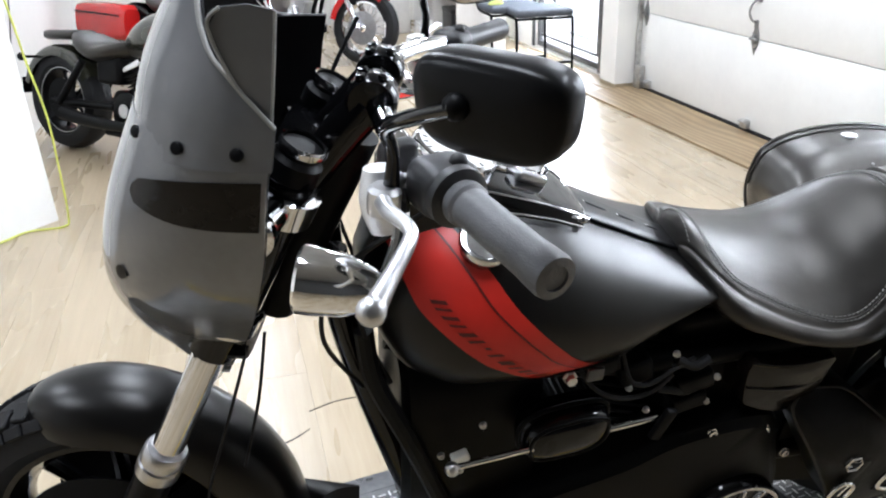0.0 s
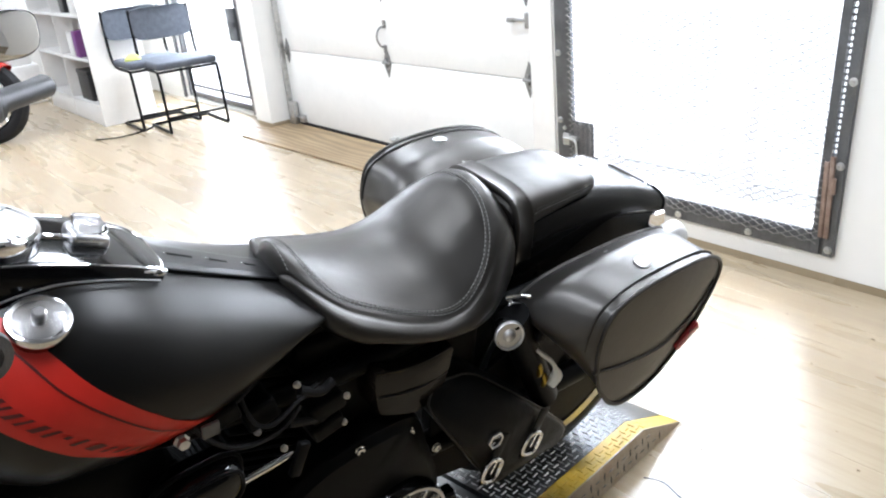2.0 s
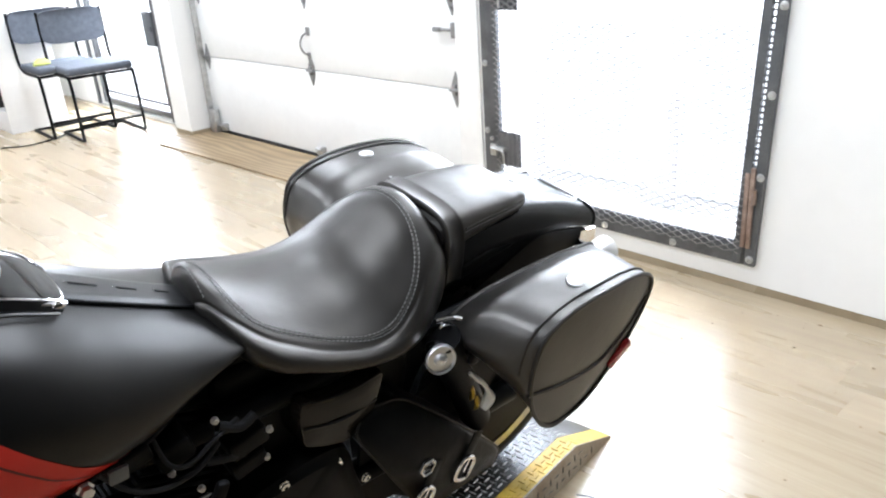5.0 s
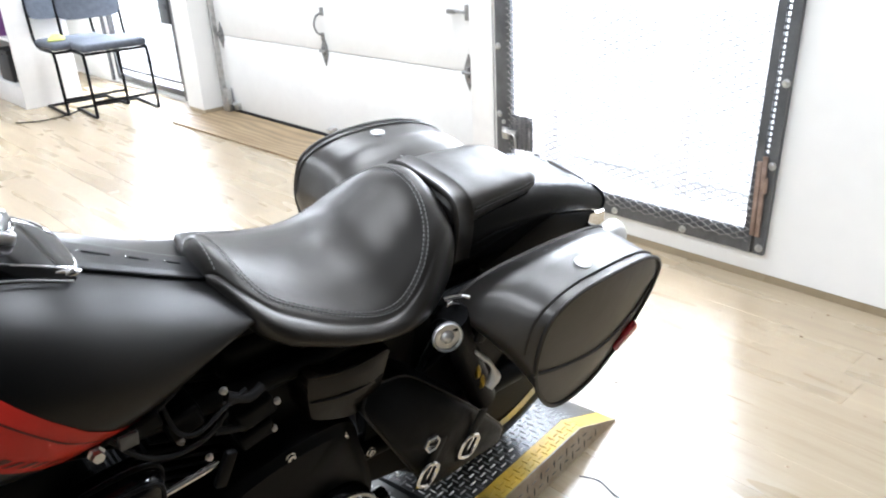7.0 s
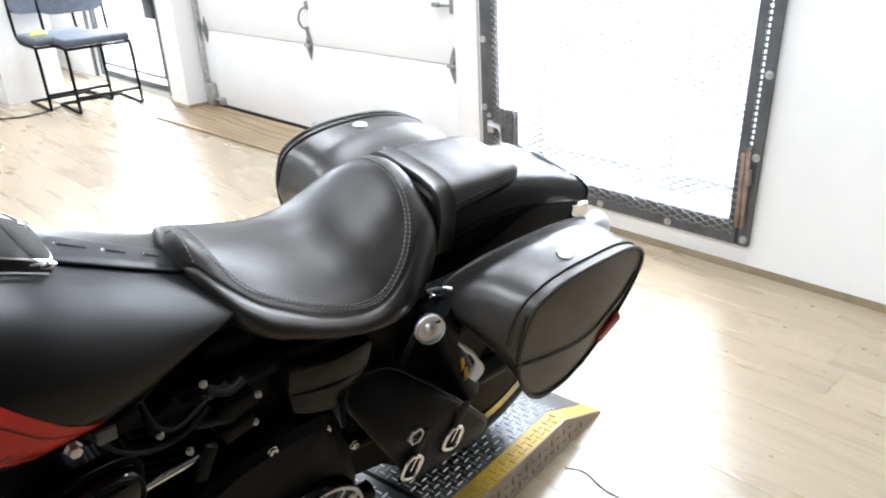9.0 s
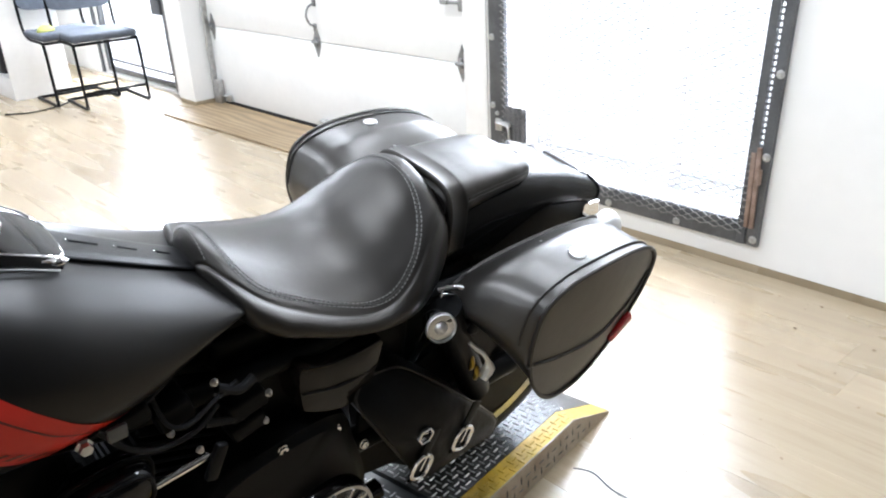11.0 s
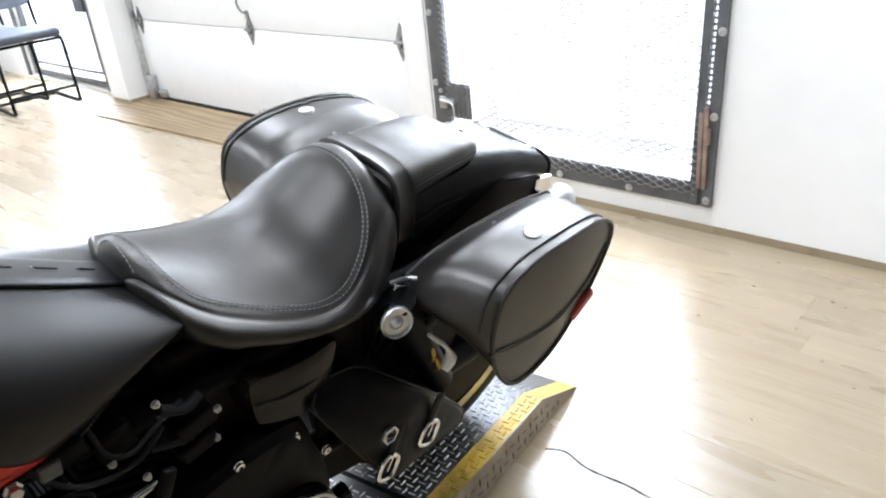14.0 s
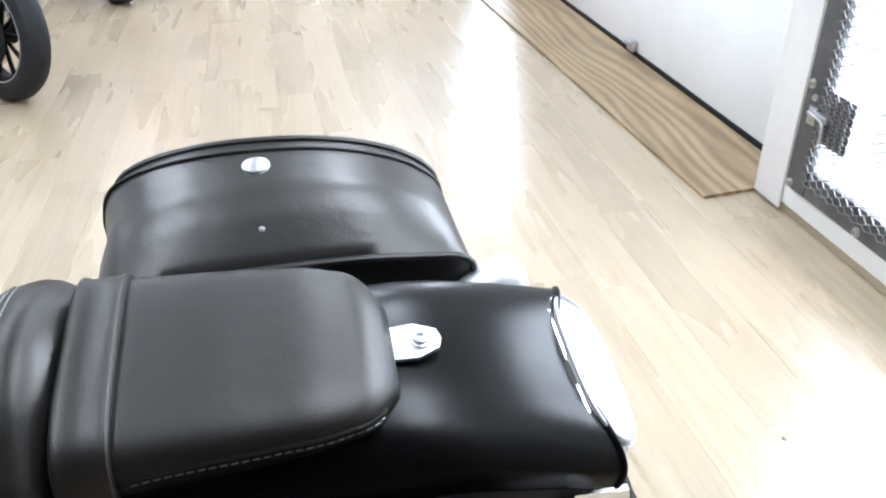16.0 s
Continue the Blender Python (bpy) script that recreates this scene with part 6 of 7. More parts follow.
part("tank_bracket", block(0.024, 0.006, 0.022, pose(0.018, -0.176, 0.641), 0.002), M_DARKSTEEL, bike, "grey tank bracket")
# primary cover
PRIM = [(-0.13, 0.25), (-0.12, 0.33), (-0.05, 0.372), (0.10, 0.410), (0.19, 0.450), (0.28, 0.464), (0.352, 0.462), (0.378, 0.440), (0.396, 0.380), (0.425, 0.280), (0.418, 0.205), (0.36, 0.165), (0.2, 0.15), (0.0, 0.16), (-0.09, 0.19)]
po = [(v.x, v.z) for v in spline([(a, 0, b) for a, b in PRIM], 4, True)]


def prim(k, y):
    return [Vector((0.16 + (x - 0.16) * k, y, 0.30 + (z - 0.30) * k)) for x, z in po]


primary = part("primary_cover", loft([prim(1.0, -0.09), prim(1.0, -0.148), prim(0.985, -0.158), prim(0.93, -0.162), prim(0.90, -0.170), prim(0.6, -0.174), prim(0.1, -0.175)]), M_PRIMARY, bike, "satin black primary drive cover", 50)
for x, z in ((0.252, 0.448), (0.350, 0.432), (0.195, 0.418), (0.088, 0.372), (-0.02, 0.345), (0.41, 0.36), (-0.10, 0.29)):
    part("cover_bolt", bolt((x, -0.163, z), (0, -1, 0), 0.0075, 0.007), M_CHROME, primary, "chrome cover bolt")
DERBY = along((0.324, -0.176, 0.245), (0, -1, 0))
derby = part("derby_cover", lathe([(0.088, -0.006), (0.088, 0.012), (0.084, 0.018), (0.076, 0.020), (0.0005, 0.020)], 44, DERBY), M_GLOSS, primary, "round black clutch cover with chrome spokes")
part("cover_ring", lathe([(0.0795, 0.018), (0.086, 0.0185), (0.086, 0.0245), (0.0795, 0.0245), (0.0795, 0.018)], 44, DERBY, False), M_CHROME, derby)
for k in range(12):
    a = 2 * math.pi * k / 12
    part("cover_spoke", moved(loft([[Vector((r, w, 0.020)), Vector((r, -w, 0.020)), Vector((r, -w * 0.6, 0.027)), Vector((r, w * 0.6, 0.027))] for r, w in ((0.014, 0.0018), (0.05, 0.0024), (0.079, 0.0045))]), DERBY @ pose(0, 0, 0, 0, 0, math.degrees(a))), M_CHROME, derby)
# side cover with a gloss face; the wood floor's brown reflection is in its colour
SC = [(0.281, 0.594), (0.33, 0.584), (0.38, 0.580), (0.430, 0.578), (0.432, 0.560), (0.418, 0.500), (0.395, 0.478), (0.36, 0.470), (0.30, 0.496), (0.284, 0.52)]
sco = [(v.x, v.z) for v in spline([(a, 0, b) for a, b in SC], 4, True)]
side = part("side_cover", loft([[Vector((x, -0.10, z)) for x, z in sco], [Vector((x, -0.158, z)) for x, z in sco], [Vector((0.36 + (x - 0.36) * 0.97, -0.165, 0.545 + (z - 0.545) * 0.95)) for x, z in sco],
                                [Vector((0.36 + (x - 0.36) * 0.5, -0.17, 0.545 + (z - 0.545) * 0.5)) for x, z in sco]]), M_BROWN, bike, "gloss dark side cover with a brown reflection in its colour")
part("cover_lip", tube([(0.283, -0.163, 0.592), (0.33, -0.170, 0.584), (0.38, -0.170, 0.580), (0.428, -0.163, 0.578)], 0.0028, 8, 5), M_CASEGLOSS, side, "glossy lip")
part("cover_groove", tube([(0.285, -0.166, 0.545), (0.35, -0.172, 0.532), (0.424, -0.164, 0.528)], 0.002, 6, 5), M_CABLE, side)
# wiring boxes, hoses and clamps between tank and side cover
for x, z, sx, sz in ((0.205, 0.556, 0.06, 0.035), (0.205, 0.515, 0.055, 0.03), (0.10, 0.60, 0.05, 0.04), (0.05, 0.625, 0.04, 0.03)):
    part("wiring_box", block(sx, 0.05, sz, pose(x, -0.13, z, 0, -14, 0), 0.006, 3), M_PLASTIC, bike, "black plastic connector box")
for x, z in ((0.236, 0.566), (0.23, 0.515), (0.128, 0.52), (0.03, 0.548), (0.09, 0.575), (0.155, 0.63), (0.16, 0.605), (-0.13, 0.55), (-0.19, 0.50), (-0.16, 0.46), (0.0, 0.47)):
    part("hex_bolt", bolt((x, -0.152, z), (0, -1, 0.2), 0.0045, 0.006), M_STEEL, bike, "bright bolt")
for pts, r in ((((0.0, -0.16, 0.64), (0.03, -0.17, 0.60), (0.07, -0.17, 0.575), (0.12, -0.165, 0.572), (0.16, -0.15, 0.585)), 0.006), (((0.075, -0.14, 0.64), (0.085, -0.16, 0.60), (0.11, -0.168, 0.592), (0.15, -0.16, 0.605), (0.19, -0.15, 0.612)), 0.0055),
               (((0.16, -0.15, 0.615), (0.19, -0.155, 0.60), (0.215, -0.15, 0.605)), 0.012), (((0.14, -0.15, 0.56), (0.17, -0.152, 0.55), (0.20, -0.145, 0.535)), 0.010), (((-0.02, -0.13, 0.60), (0.05, -0.145, 0.63), (0.10, -0.14, 0.655), (0.15, -0.12, 0.675)), 0.005)):
    part("hose", tube(pts, r * 0.62, 10, 6), M_RUBBER, bike, "black rubber hose")
part("side_stand", join(tube([(0.02, -0.11, 0.13), (0.0, -0.20, 0.085), (-0.03, -0.285, 0.065)], 0.012, 10, 4)), M_BLACK, bike, "black side stand")
part("engine_front_cover", loft([power_ring(0.115 * k, 0.17, 0.16, (u, 0, 0.455), 32, 4) for u, k in ((-0.235, 0.85), (-0.225, 1.0), (-0.10, 1.15), (-0.03, 1.1))]), M_BLACK, bike, "black cylinder and regulator cover")
part("wiring_loom", tube([(-0.285, -0.085, 0.70), (-0.275, -0.10, 0.62), (-0.235, -0.12, 0.52), (-0.20, -0.125, 0.42), (-0.17, -0.13, 0.33)], 0.014, 10, 5), M_CABLE, bike, "black sheathed wiring loom")
part("wire_plug", block(0.026, 0.014, 0.016, pose(-0.165, -0.165, 0.505, 0, -20, 0), 0.003), M_ZIP, bike, "white plastic wire plug")
part("exhaust_pipe", tube([(-0.09, 0.11, 0.50), (-0.16, 0.15, 0.42), (-0.12, 0.17, 0.30), (0.1, 0.18, 0.25), (0.5, 0.19, 0.25), (0.95, 0.19, 0.27)], 0.028, 16, 6), M_BLACK, bike, "black exhaust pipe")
part("swing_arm", join(tube([(0.40, -0.125, 0.33), (0.60, -0.135, 0.33), (0.80, -0.135, 0.325)], 0.024, 12, 4), tube([(0.40, 0.125, 0.33), (0.60, 0.135, 0.33), (0.80, 0.135, 0.325)], 0.024, 12, 4)), M_BLACK, bike, "black swing arm")
# leather tool pouch with buckles
PO = [(0.373, 0.483), (0.402, 0.509), (0.476, 0.503), (0.566, 0.428), (0.700, 0.287), (0.690, 0.250), (0.600, 0.249), (0.510, 0.243), (0.466, 0.320), (0.418, 0.402)]


def rounded(poly, times=3, q=0.16):
    """The closed outline with its corners cut again and again."""
    for _ in range(times):
        poly = [p for a, b in zip(poly, poly[1:] + poly[:1]) for p in ((a[0] + (b[0] - a[0]) * q, a[1] + (b[1] - a[1]) * q), (b[0] + (a[0] - b[0]) * q, b[1] + (a[1] - b[1]) * q))]
    return poly


poo = rounded(PO)


def pr_ring(k, y):
    out = []
    for x, z in poo:
        x, z = 0.525 + (x - 0.525) * k, 0.365 + (z - 0.365) * k
        out.append(Vector((x, y + 0.055 * max(0.0, (z - 0.40) / 0.11) ** 1.4, z)))
    return out


pouch = part("tool_pouch", loft([pr_ring(0.96, -0.14), pr_ring(1.0, -0.16), pr_ring(1.0, -0.205), pr_ring(0.985, -0.215), pr_ring(0.9, -0.221), pr_ring(0.5, -0.229), pr_ring(0.1, -0.231)]), M_POUCH, bike, "black leather swingarm pouch with buckles", 60)
part("pouch_piping", tube(pr_ring(1.0, -0.213)[::2], 0.0022, 8, 1, True), M_LEATHER, pouch)
part("pouch_flap_edge", tube([(0.560, -0.196, 0.430), (0.630, -0.203, 0.359), (0.693, -0.207, 0.292)], [0.002, 0.0032, 0.002], 8, 5), M_EDGE, pouch, "pale worn flap edge")


def buckle(x, z, tilt, r=0.021):
    m = Matrix.Translation((x, -0.2325, z)) @ pose(0, 0, 0, 90, 0, 0) @ pose(0, 0, 0, 0, 0, tilt)
    ringp = [Vector((r * 0.92 * math.copysign(abs(math.cos(a)) ** 0.75, math.cos(a)), r * 1.15 * math.copysign(abs(math.sin(a)) ** 0.75, math.sin(a)), 0.004)) for a in [2 * math.pi * j / 24 for j in range(24)]]
    b = part("buckle", moved(join(tube(ringp, 0.0042, 8, 1, True), rod((0, -r * 0.3, 0.005), (0, r * 1.1, 0.006), 0.0014, 8)), m), M_BRIGHT, pouch, "chrome roller buckle")
    part("buckle_strap", moved(block(0.022, 0.11, 0.003, pose(0, 0.02, -0.001), 0.001), m), M_POUCH, b)


buckle(0.576, 0.331, -24)
buckle(0.481, 0.320, -24)
part("pouch_concho", lathe([(0.0130, -0.001), (0.0134, 0.003), (0.0155, 0.0045), (0.0178, 0.003), (0.0185, -0.001)], 6, along((0.487, -0.2305, 0.388), (0, -1, 0.05))), M_CHROME, pouch, "open chrome ring")
# ---------------------------------------------------------------- other motorcycles, parked in a row


def parked_bike(m, paint, label, spoked=False, bags=None, trunk=False, size=1.0):
    """A cruiser on its stand; x to the rear from the front axle, z up."""
    b = root("parked_motorcycle", m @ Matrix.Scale(size, 4) @ pose(0, 0, 0, 9), label, "motorcycle", "parked motorcycles")

    def tyre(name, x, r, w, rim_r):
        ax = along((x, 0, r), (0, 1, 0))
        h = w / 2
        wh = part(name, lathe([(rim_r - 0.004, -h * 0.7), (rim_r + 0.014, -h * 0.95), (r - 0.05, -h), (r - 0.018, -h * 0.85), (r - 0.004, -h * 0.45), (r, 0), (r - 0.004, h * 0.45), (r - 0.018, h * 0.85), (r - 0.05, h), (rim_r + 0.014, h * 0.95), (rim_r - 0.004, h * 0.7)], 48, ax, False), M_RUBBER, b, "black tyre")
        part("rim", lathe([(rim_r + 0.006, -h * 0.72), (rim_r - 0.016, -h * 0.74), (rim_r - 0.026, 0), (rim_r - 0.016, h * 0.74), (rim_r + 0.006, h * 0.72)], 48, ax, False), M_CHROME if spoked else M_BLACK, wh, "wheel rim")
        if not spoked:
            part("rim_line", join(*[lathe([(rim_r - 0.008, o), (rim_r - 0.003, o), (rim_r - 0.003, o * 1.03), (rim_r - 0.008, o * 1.03)], 48, ax, False) for o in (-h * 0.78, h * 0.78)]), M_STEEL, wh, "thin bright rim line")
        part("hub", lathe([(0.02, -0.08), (0.05, -0.05), (0.038, -0.03), (0.038, 0.03), (0.05, 0.05), (0.02, 0.08)], 24, ax), M_CHROME if spoked else M_BLACK, wh)
        part("brake_disc", lathe([(0.07, 0.062), (0.135, 0.062), (0.135, 0.066), (0.07, 0.066)], 32, ax), M_STEEL if spoked else M_BLACK, wh)
        n = 28 if spoked else 10
        for k in range(n):
            a = 2 * math.pi * k / n
            a2 = a + (0.55 if k % 2 else -0.55) if spoked else a
            o = 0.035 if k % 4 < 2 else -0.035
            p0 = Vector((x + 0.045 * math.cos(a2), o if spoked else 0, r + 0.045 * math.sin(a2)))
            p1 = Vector((x + (rim_r - 0.018) * math.cos(a), 0, r + (rim_r - 0.018) * math.sin(a)))
            part("spoke", rod(p0, p1, 0.003 if spoked else 0.011, 6), M_CHROME if spoked else M_BLACK, wh)

    tyre("front_wheel", 0.0, 0.30, 0.12, 0.215)
    tyre("rear_wheel", 1.52, 0.305, 0.17, 0.205)

    def mudguard(name, cx, r, a0, a1, hw, mt):
        rings = []
        for i in range(19):
            a = radians(a0 + (a1 - a0) * i / 18)
            p = Vector((cx + r * math.cos(a), 0, 0.30 + r * math.sin(a)))
            rings.append(fender_ring(p, Vector((math.sin(a), 0, -math.cos(a))), hw, 0.07, 12))
        part(name, loft(rings), mt, b)
    mudguard("front_fender", 0.0, 0.33, 128, 12, 0.075, paint)
    mudguard("rear_fender", 1.52, 0.345, 150, 18, 0.105, paint)
    for s in (-1, 1):
        part("fork_leg", rod((0.02, 0.10 * s, 0.30), (0.34, 0.10 * s, 0.94), 0.024, 16), M_CHROME, b, "chrome fork leg")
        part("shock_absorber", rod((1.22, 0.14 * s, 0.56), (1.44, 0.15 * s, 0.30), 0.022, 12), M_CHROME if spoked else M_BLACK, b)
        part("swing_arm", rod((0.98, 0.12 * s, 0.31), (1.52, 0.13 * s, 0.305), 0.024, 12), M_BLACK, b)
        part("grip", rod((0.52, 0.34 * s, 1.03), (0.60, 0.45 * s, 1.01), 0.019, 14), M_GRIP, b)
        part("mirror", join(ball((0.42, 0.42 * s, 1.18), 0.05, 14, (0.4, 1.3, 0.8)), rod((0.46, 0.34 * s, 1.04), (0.43, 0.40 * s, 1.17), 0.006, 8)), M_GLOSS, b)
        sg = part("signal_light", lathe([(0.008, -0.04), (0.022, -0.02), (0.025, 0.0), (0.02, 0.012), (0.0005, 0.018)], 16, along((1.70, 0.20 * s, 0.56), (1, 0, 0))), M_BLACK, b)
        part("signal_stalk", rod((1.69, 0.08 * s, 0.56), (1.69, 0.19 * s, 0.56), 0.008, 8), M_BLACK, sg)
        if s > 0 or spoked:
            part("exhaust", tube([(0.62, 0.12 * s, 0.45), (0.58, 0.17 * s, 0.30), (0.75, 0.19 * s, 0.22), (1.1, 0.19 * s, 0.22), (1.75 if spoked else 1.36, 0.19 * s, 0.25)], [0.024, 0.024, 0.026, 0.036, 0.042], 16, 5), M_CHROME if spoked else M_BLACK, b, "long exhaust pipe")
    part("handlebar", tube([(0.54, -0.37, 1.02), (0.42, -0.20, 1.06), (0.38, 0, 1.05), (0.42, 0.20, 1.06), (0.54, 0.37, 1.02)], 0.0135, 12, 6), M_CHROME, b)
    part("headlamp", lathe([(0.03, -0.09), (0.08, -0.05), (0.09, 0.0), (0.088, 0.02), (0.0005, 0.035)], 28, along((0.22, 0, 0.90), (-1, 0, 0))), M_CHROME, b)
    hw = ease([0.46, 0.52, 0.66, 0.82, 0.95], [0.06, 0.13, 0.16, 0.13, 0.06])
    tp = ease([0.46, 0.52, 0.66, 0.82, 0.95], [0.78, 0.85, 0.87, 0.80, 0.70])
    part("fuel_tank", loft([power_ring(hw(u), (tp(u) - 0.64) * 0.6, (tp(u) - 0.64) * 0.4, (u, 0, 0.64 + (tp(u) - 0.64) * 0.4), 32, 2.3) for u in [0.46 + 0.49 * i / 16 for i in range(17)]]), paint, b, "painted fuel tank")
    sh = ease([0.90, 1.0, 1.15, 1.28, 1.36], [0.07, 0.14, 0.17, 0.15, 0.09])
    stp = ease([0.90, 1.0, 1.15, 1.28, 1.36], [0.70, 0.68, 0.66, 0.71, 0.73])
    part("seat", loft([power_ring(sh(u), 0.045, 0.06, (u, 0, stp(u) - 0.04), 28, 2.6) for u in [0.90 + 0.46 * i / 14 for i in range(15)]]), M_LEATHER, b, "black leather seat")
    part("pillion_seat", loft([power_ring(0.11 * k, 0.03, 0.03, (u, 0, 0.705 - 0.04 * (u - 1.4)), 24, 2.8) for u, k in ((1.36, 0.85), (1.40, 1.0), (1.55, 0.95), (1.64, 0.7), (1.66, 0.4))]), M_LEATHER, b)
    for bx, sg in ((0.66, -1), (0.82, 1)):
        for k in range(8):
            part("cooling_fin", moved(block(0.16, 0.15, 0.007, pose(0, 0, 0.02 * k), 0.003, 1), along((bx, 0, 0.38), (0.38 * sg, 0, 1))), M_BLACK if not spoked else M_STEEL, b)
        part("rocker_cover", moved(block(0.16, 0.17, 0.05, pose(0, 0, 0.185), 0.018, 3), along((bx, 0, 0.38), (0.38 * sg, 0, 1))), M_CHROME, b, "chrome rocker cover")
    part("crankcase", loft([power_ring(0.12 * k, 0.12, 0.11, (u, 0, 0.28), 28, 2.8) for u, k in ((0.50, 0.4), (0.54, 0.9), (0.75, 1.1), (1.0, 1.0), (1.06, 0.6))]), M_BLACK, b, "black engine case")
    for s in (-1, 1):
        part("round_cover", lathe([(0.11, -0.02), (0.11, 0.01), (0.095, 0.02), (0.05, 0.022), (0.048, 0.03), (0.0005, 0.032)], 32, along((0.86, s * 0.13, 0.30), (0, s, 0))), M_BLACK if not spoked else M_CHROME, b, "round engine cover")
        part("cover_badge", lathe([(0.04, 0.03), (0.04, 0.036), (0.0005, 0.038)], 24, along((0.86, s * 0.13, 0.30), (0, s, 0))), M_STEEL, b)
    part("down_tube", tube([(0.36, 0.03, 0.80), (0.46, 0.05, 0.5), (0.54, 0.07, 0.2), (0.7, 0.09, 0.14), (1.1, 0.09, 0.15)], 0.018, 12, 5), M_BLACK, b)
    part("down_tube", tube([(0.36, -0.03, 0.80), (0.46, -0.05, 0.5), (0.54, -0.07, 0.2), (0.7, -0.09, 0.14), (1.1, -0.09, 0.15)], 0.018, 12, 5), M_BLACK, b)
    part("side_cover", block(0.20, 0.20, 0.17, pose(1.06, 0, 0.52), 0.03, 3), M_BLACK, b)
    part("tail_light", block(0.03, 0.10, 0.05, pose(1.86, 0, 0.47), 0.01, 3), M_REDLENS if spoked else M_BLACK, b, "tail light")
    part("plate_holder", join(block(0.008, 0.16, 0.10, pose(1.88, 0, 0.37), 0.003), rod((1.80, 0, 0.45), (1.88, 0, 0.40), 0.012)), M_BLACK, b)
    if bags is not None:
        for s in (-1, 1):
            bg = part("hard_saddlebag", loft([power_ring(0.10 * k, 0.13 * k, 0.15 * k, (u, 0.27 * s, 0.50), 28, 3.4) for u, k in ((1.28, 0.7), (1.32, 0.95), (1.5, 1.02), (1.75, 1.0), (1.88, 0.9), (1.91, 0.6))]), bags, b, "painted hard saddlebag")
            part("bag_trim", tube([(1.30, 0.372 * s, 0.54), (1.5, 0.378 * s, 0.545), (1.75, 0.375 * s, 0.55), (1.88, 0.36 * s, 0.55)], 0.006, 8, 4), M_BLACK, bg)
    if trunk:
        tr = part("top_case", loft([power_ring(0.24 * k, 0.13 * k, 0.12 * k, (u, 0, 0.93), 32, 3.4) for u, k in ((1.46, 0.7), (1.50, 0.95), (1.7, 1.02), (1.88, 0.95), (1.93, 0.65))]), bags, b, "painted top case")
        part("case_lid", loft([power_ring(0.243 * k, 0.133 * k, 0.02, (u, 0, 0.935), 32, 3.4) for u, k in ((1.455, 0.7), (1.495, 0.95), (1.7, 1.02), (1.885, 0.95), (1.935, 0.65))]), M_GLOSS, tr, "gloss black case lid")
        part("case_seam", tube([(1.50, -0.235, 0.90), (1.7, -0.25, 0.90), (1.9, -0.22, 0.90), (1.925, 0, 0.90), (1.9, 0.22, 0.90), (1.7, 0.25, 0.90), (1.50, 0.235, 0.90)], 0.008, 8, 4), M_BLACK, tr)
        part("case_rail", tube([(1.55, -0.2, 1.07), (1.6, -0.2, 1.10), (1.85, -0.2, 1.10), (1.9, 0, 1.10), (1.85, 0.2, 1.10), (1.6, 0.2, 1.10), (1.55, 0.2, 1.07)], 0.009, 8, 4), M_CHROME, tr)
        part("fairing", loft([power_ring(h, 0.02, 0.02, (x, 0, z), 28, 3) for x, z, h in ((0.14, 0.78, 0.20), (0.06, 0.86, 0.28), (0.06, 0.98, 0.31), (0.14, 1.10, 0.28), (0.22, 1.18, 0.2))]), bags, b, "painted fairing")
    return b


BA = parked_bike(pose(-0.33, 4.08, 0, 0, 0, 136), M_GREEN, "dark olive cruiser motorcycle with blacked-out wheels", size=0.90)
parked_bike(pose(-0.10, 5.62, 0, 0, 0, 130), M_GLOSS, "red touring motorcycle with hard cases", bags=M_REDPAINT, trunk=True, size=0.95)
parked_bike(pose(0.72, 6.82, 0, 0, 0, 140), M_REDPAINT, "red cruiser motorcycle with wire-spoke wheels", spoked=True)
tagged(part("price_tag", block(0.004, 0.05, 0.22, None, 0.001), M_TAG), "cream card tag hanging from a handlebar", "price tag").matrix_world = \
    BA.matrix_world @ pose(0.62, -0.17, 0.90, 12, 0, 20)
# ---------------------------------------------------------------- floor planks
PW, PL = 0.152, 0.92


def plank_mesh(length):
    b, t = 0.0002, 0.0035
    return finish(block(PW - 0.0003, length - 0.0003, t, pose(0, 0, -t / 2), b, 1), "plank", M_PLANK, tidy=False)


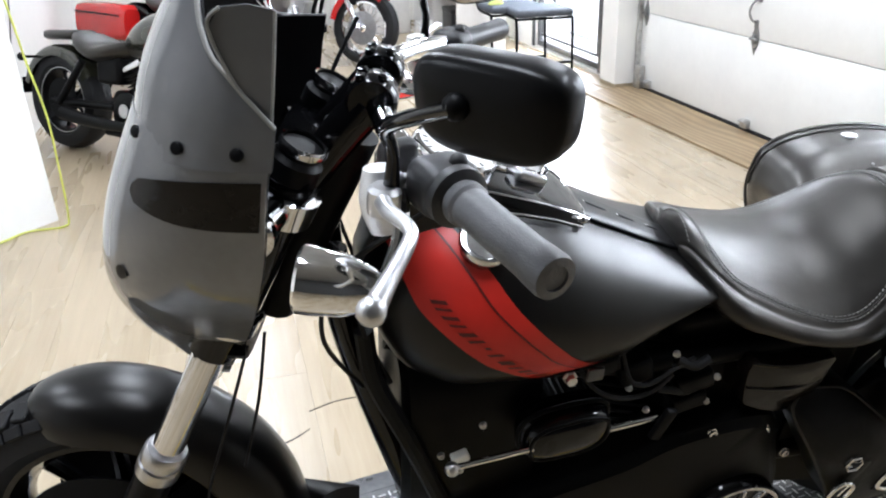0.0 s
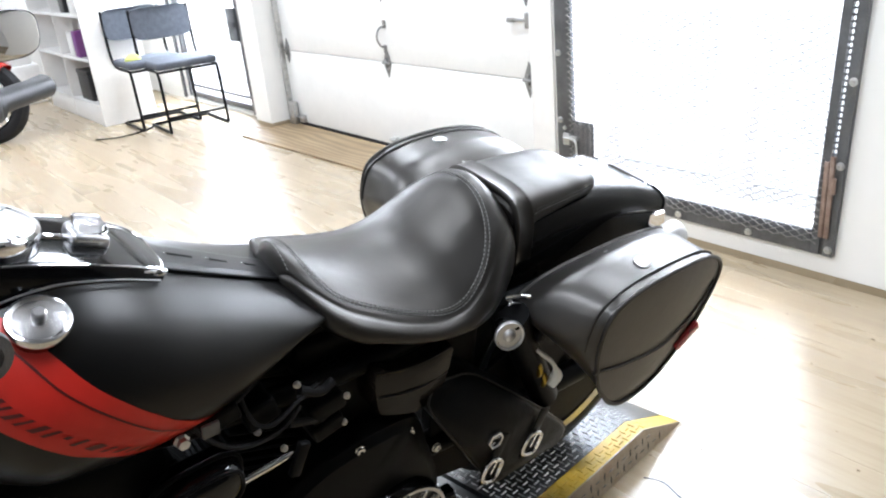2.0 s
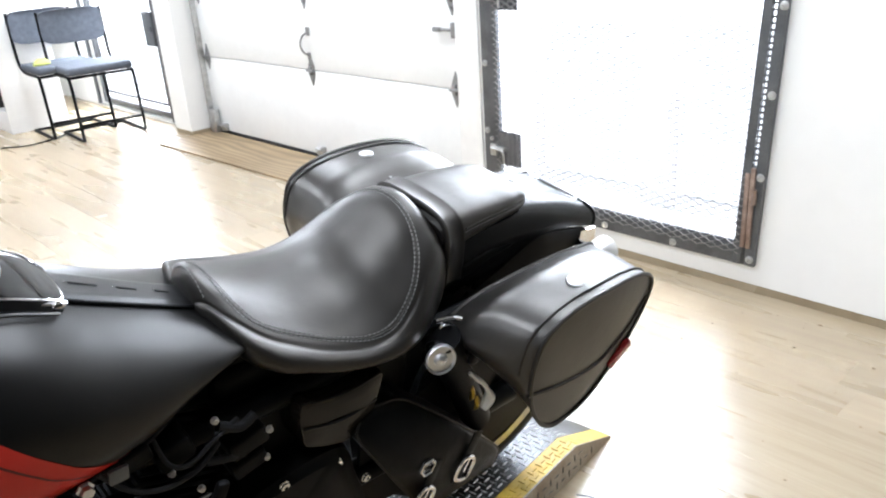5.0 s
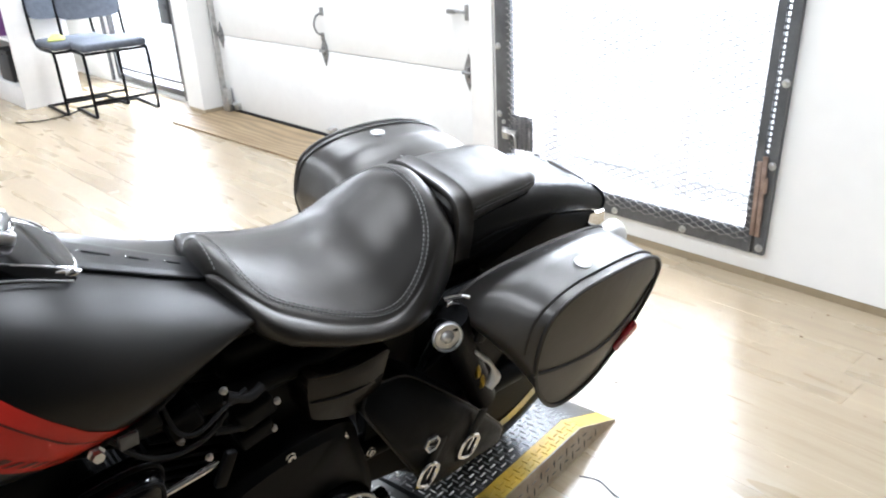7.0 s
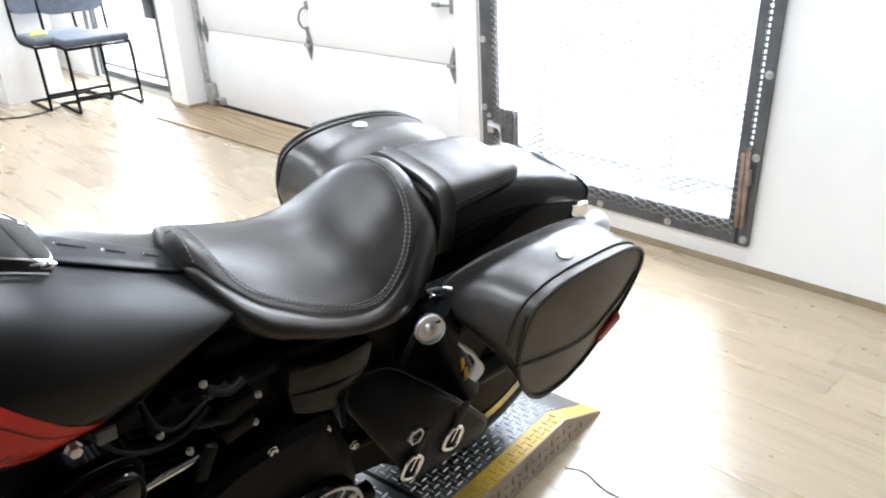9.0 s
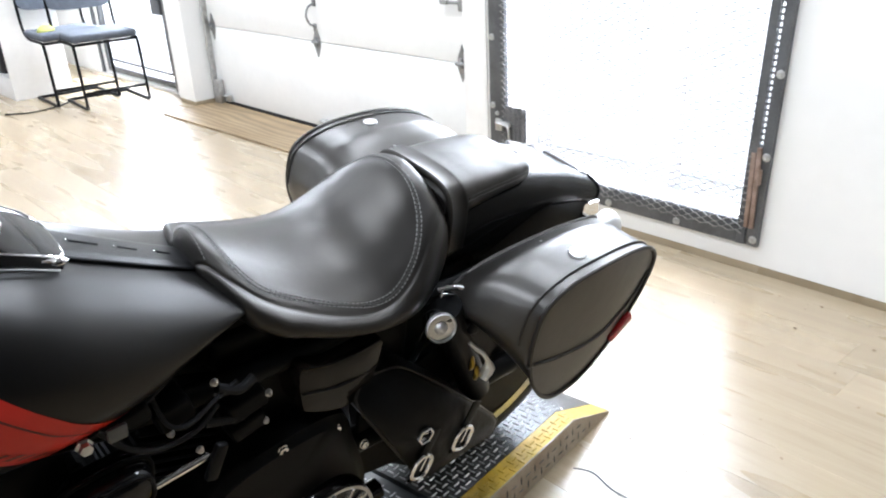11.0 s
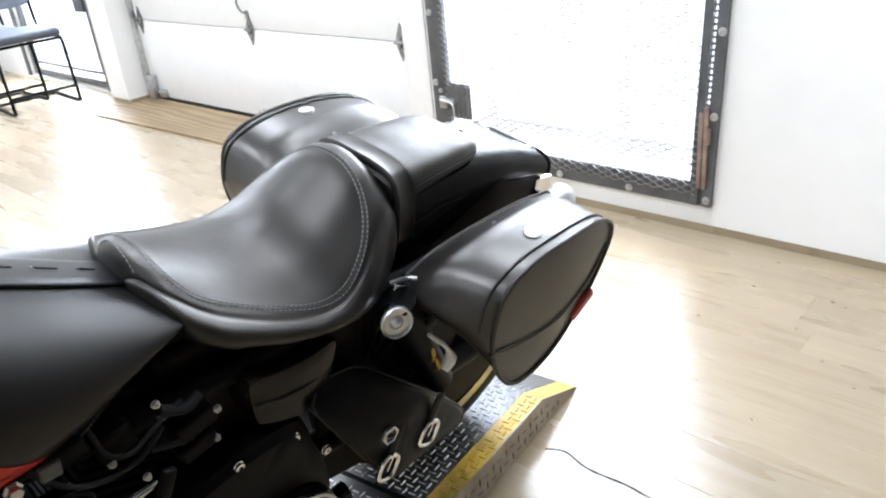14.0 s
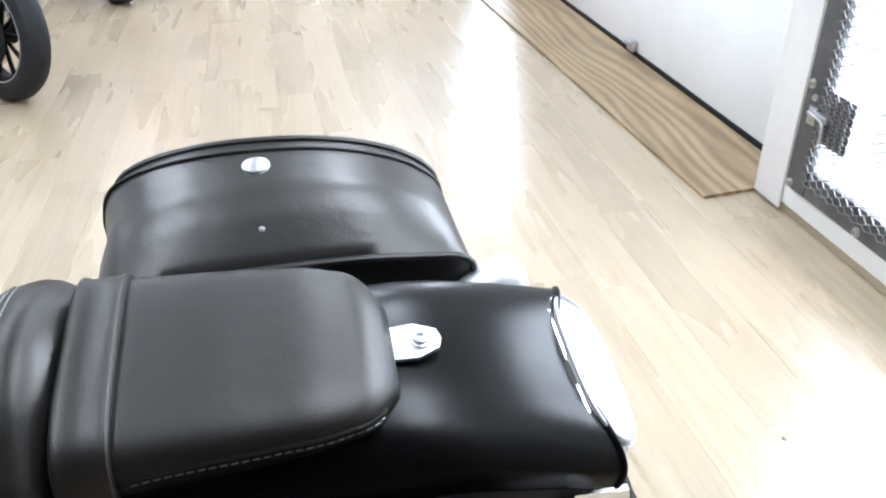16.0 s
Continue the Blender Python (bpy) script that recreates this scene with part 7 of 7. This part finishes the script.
FULL = plank_mesh(PL)
rng = random.Random(5)
near, rest_v, rest_f = 0, [], []
ix0, ix1 = math.floor(-4.5 / PW), math.ceil(2.5 / PW)
cells = []
for i in range(ix0, ix1):
    off = rng.uniform(0, PL)
    for j in range(-4, 12):
        x, y = (i + 0.5) * PW, j * PL + off
        if x > 2.55 or x < -4.5 or y - PL / 2 > 9.3 or y + PL / 2 < -3.0:
            continue
        cells.append((abs(x - 1.1) + 0.8 * abs(y - 2.4), x, y))
cells.sort()
for k, (_, x, y) in enumerate(cells):
    if k < 300:
        ob = new("plank", FULL)
        ob.matrix_world = pose(x, y, 0)
        ob.parent = floor
    else:
        s = len(rest_v)
        w, h = PW / 2 - 0.00015, PL / 2 - 0.00015
        y0, y1 = max(y - h, -3.1), min(y + h, 9.35)
        rest_v += [(x - w, y0, 0), (x + w, y0, 0), (x + w, y1, 0), (x - w, y1, 0), (x - w, y0, -0.0033), (x + w, y0, -0.0033), (x + w, y1, -0.0033), (x - w, y1, -0.0033)]
        rest_f += [tuple(s + q for q in f) for f in ((0, 1, 2, 3), (0, 4, 5, 1), (1, 5, 6, 2), (2, 6, 7, 3), (3, 7, 4, 0))]
me = bpy.data.meshes.new("far_planks")
me.from_pydata(rest_v, [], rest_f)
me.materials.append(M_PLANK_FAR)
ob = new("far_planks", me)
ob.parent = floor
tagged(ob, "light oak vinyl planks", kind="stuff")

# cracks and crumbs on the worn floor
CRACKS = (((0.985, 1.046), (1.003, 1.004), (0.985, 0.933), (0.989, 0.838), (0.984, 0.782), (0.990, 0.70)), ((-0.32, 1.981), (-0.247, 2.007), (-0.175, 2.01)), ((-0.407, 1.854), (-0.362, 1.877), (-0.327, 1.903)))
for line in CRACKS:
    pts = spline([(x, y, 0) for x, y in line], 5)
    rings = []
    for i, p in enumerate(pts):
        d = (pts[min(i + 1, len(pts) - 1)] - pts[max(i - 1, 0)]).normalized()
        sd = Vector((-d.y, d.x, 0)) * (0.0016 + 0.0016 * rng.random())
        rings.append([p - sd, p - sd + Vector((0, 0, 0.0006)), p + sd + Vector((0, 0, 0.0006)), p + sd])
    tagged(part("floor_crack", loft(rings), M_CABLE, floor), "dark crack in the floor covering")
crumbs = bmesh.new()
for k in range(46):
    x, y = rng.uniform(0.95, 2.15), rng.uniform(0.35, 1.7)
    r = rng.choice((0.002, 0.002, 0.003, 0.0045))
    g = bmesh.ops.create_icosphere(crumbs, subdivisions=1, radius=r)["verts"]
    bmesh.ops.scale(crumbs, vec=(1.0, 1.6, 0.5), verts=g)
    bmesh.ops.translate(crumbs, vec=(x, y, r * 0.4), verts=g)
tagged(part("floor_grit", crumbs, M_SUBFLOOR), "scattered crumbs of dark grit on the floor", "grit", kind="stuff")
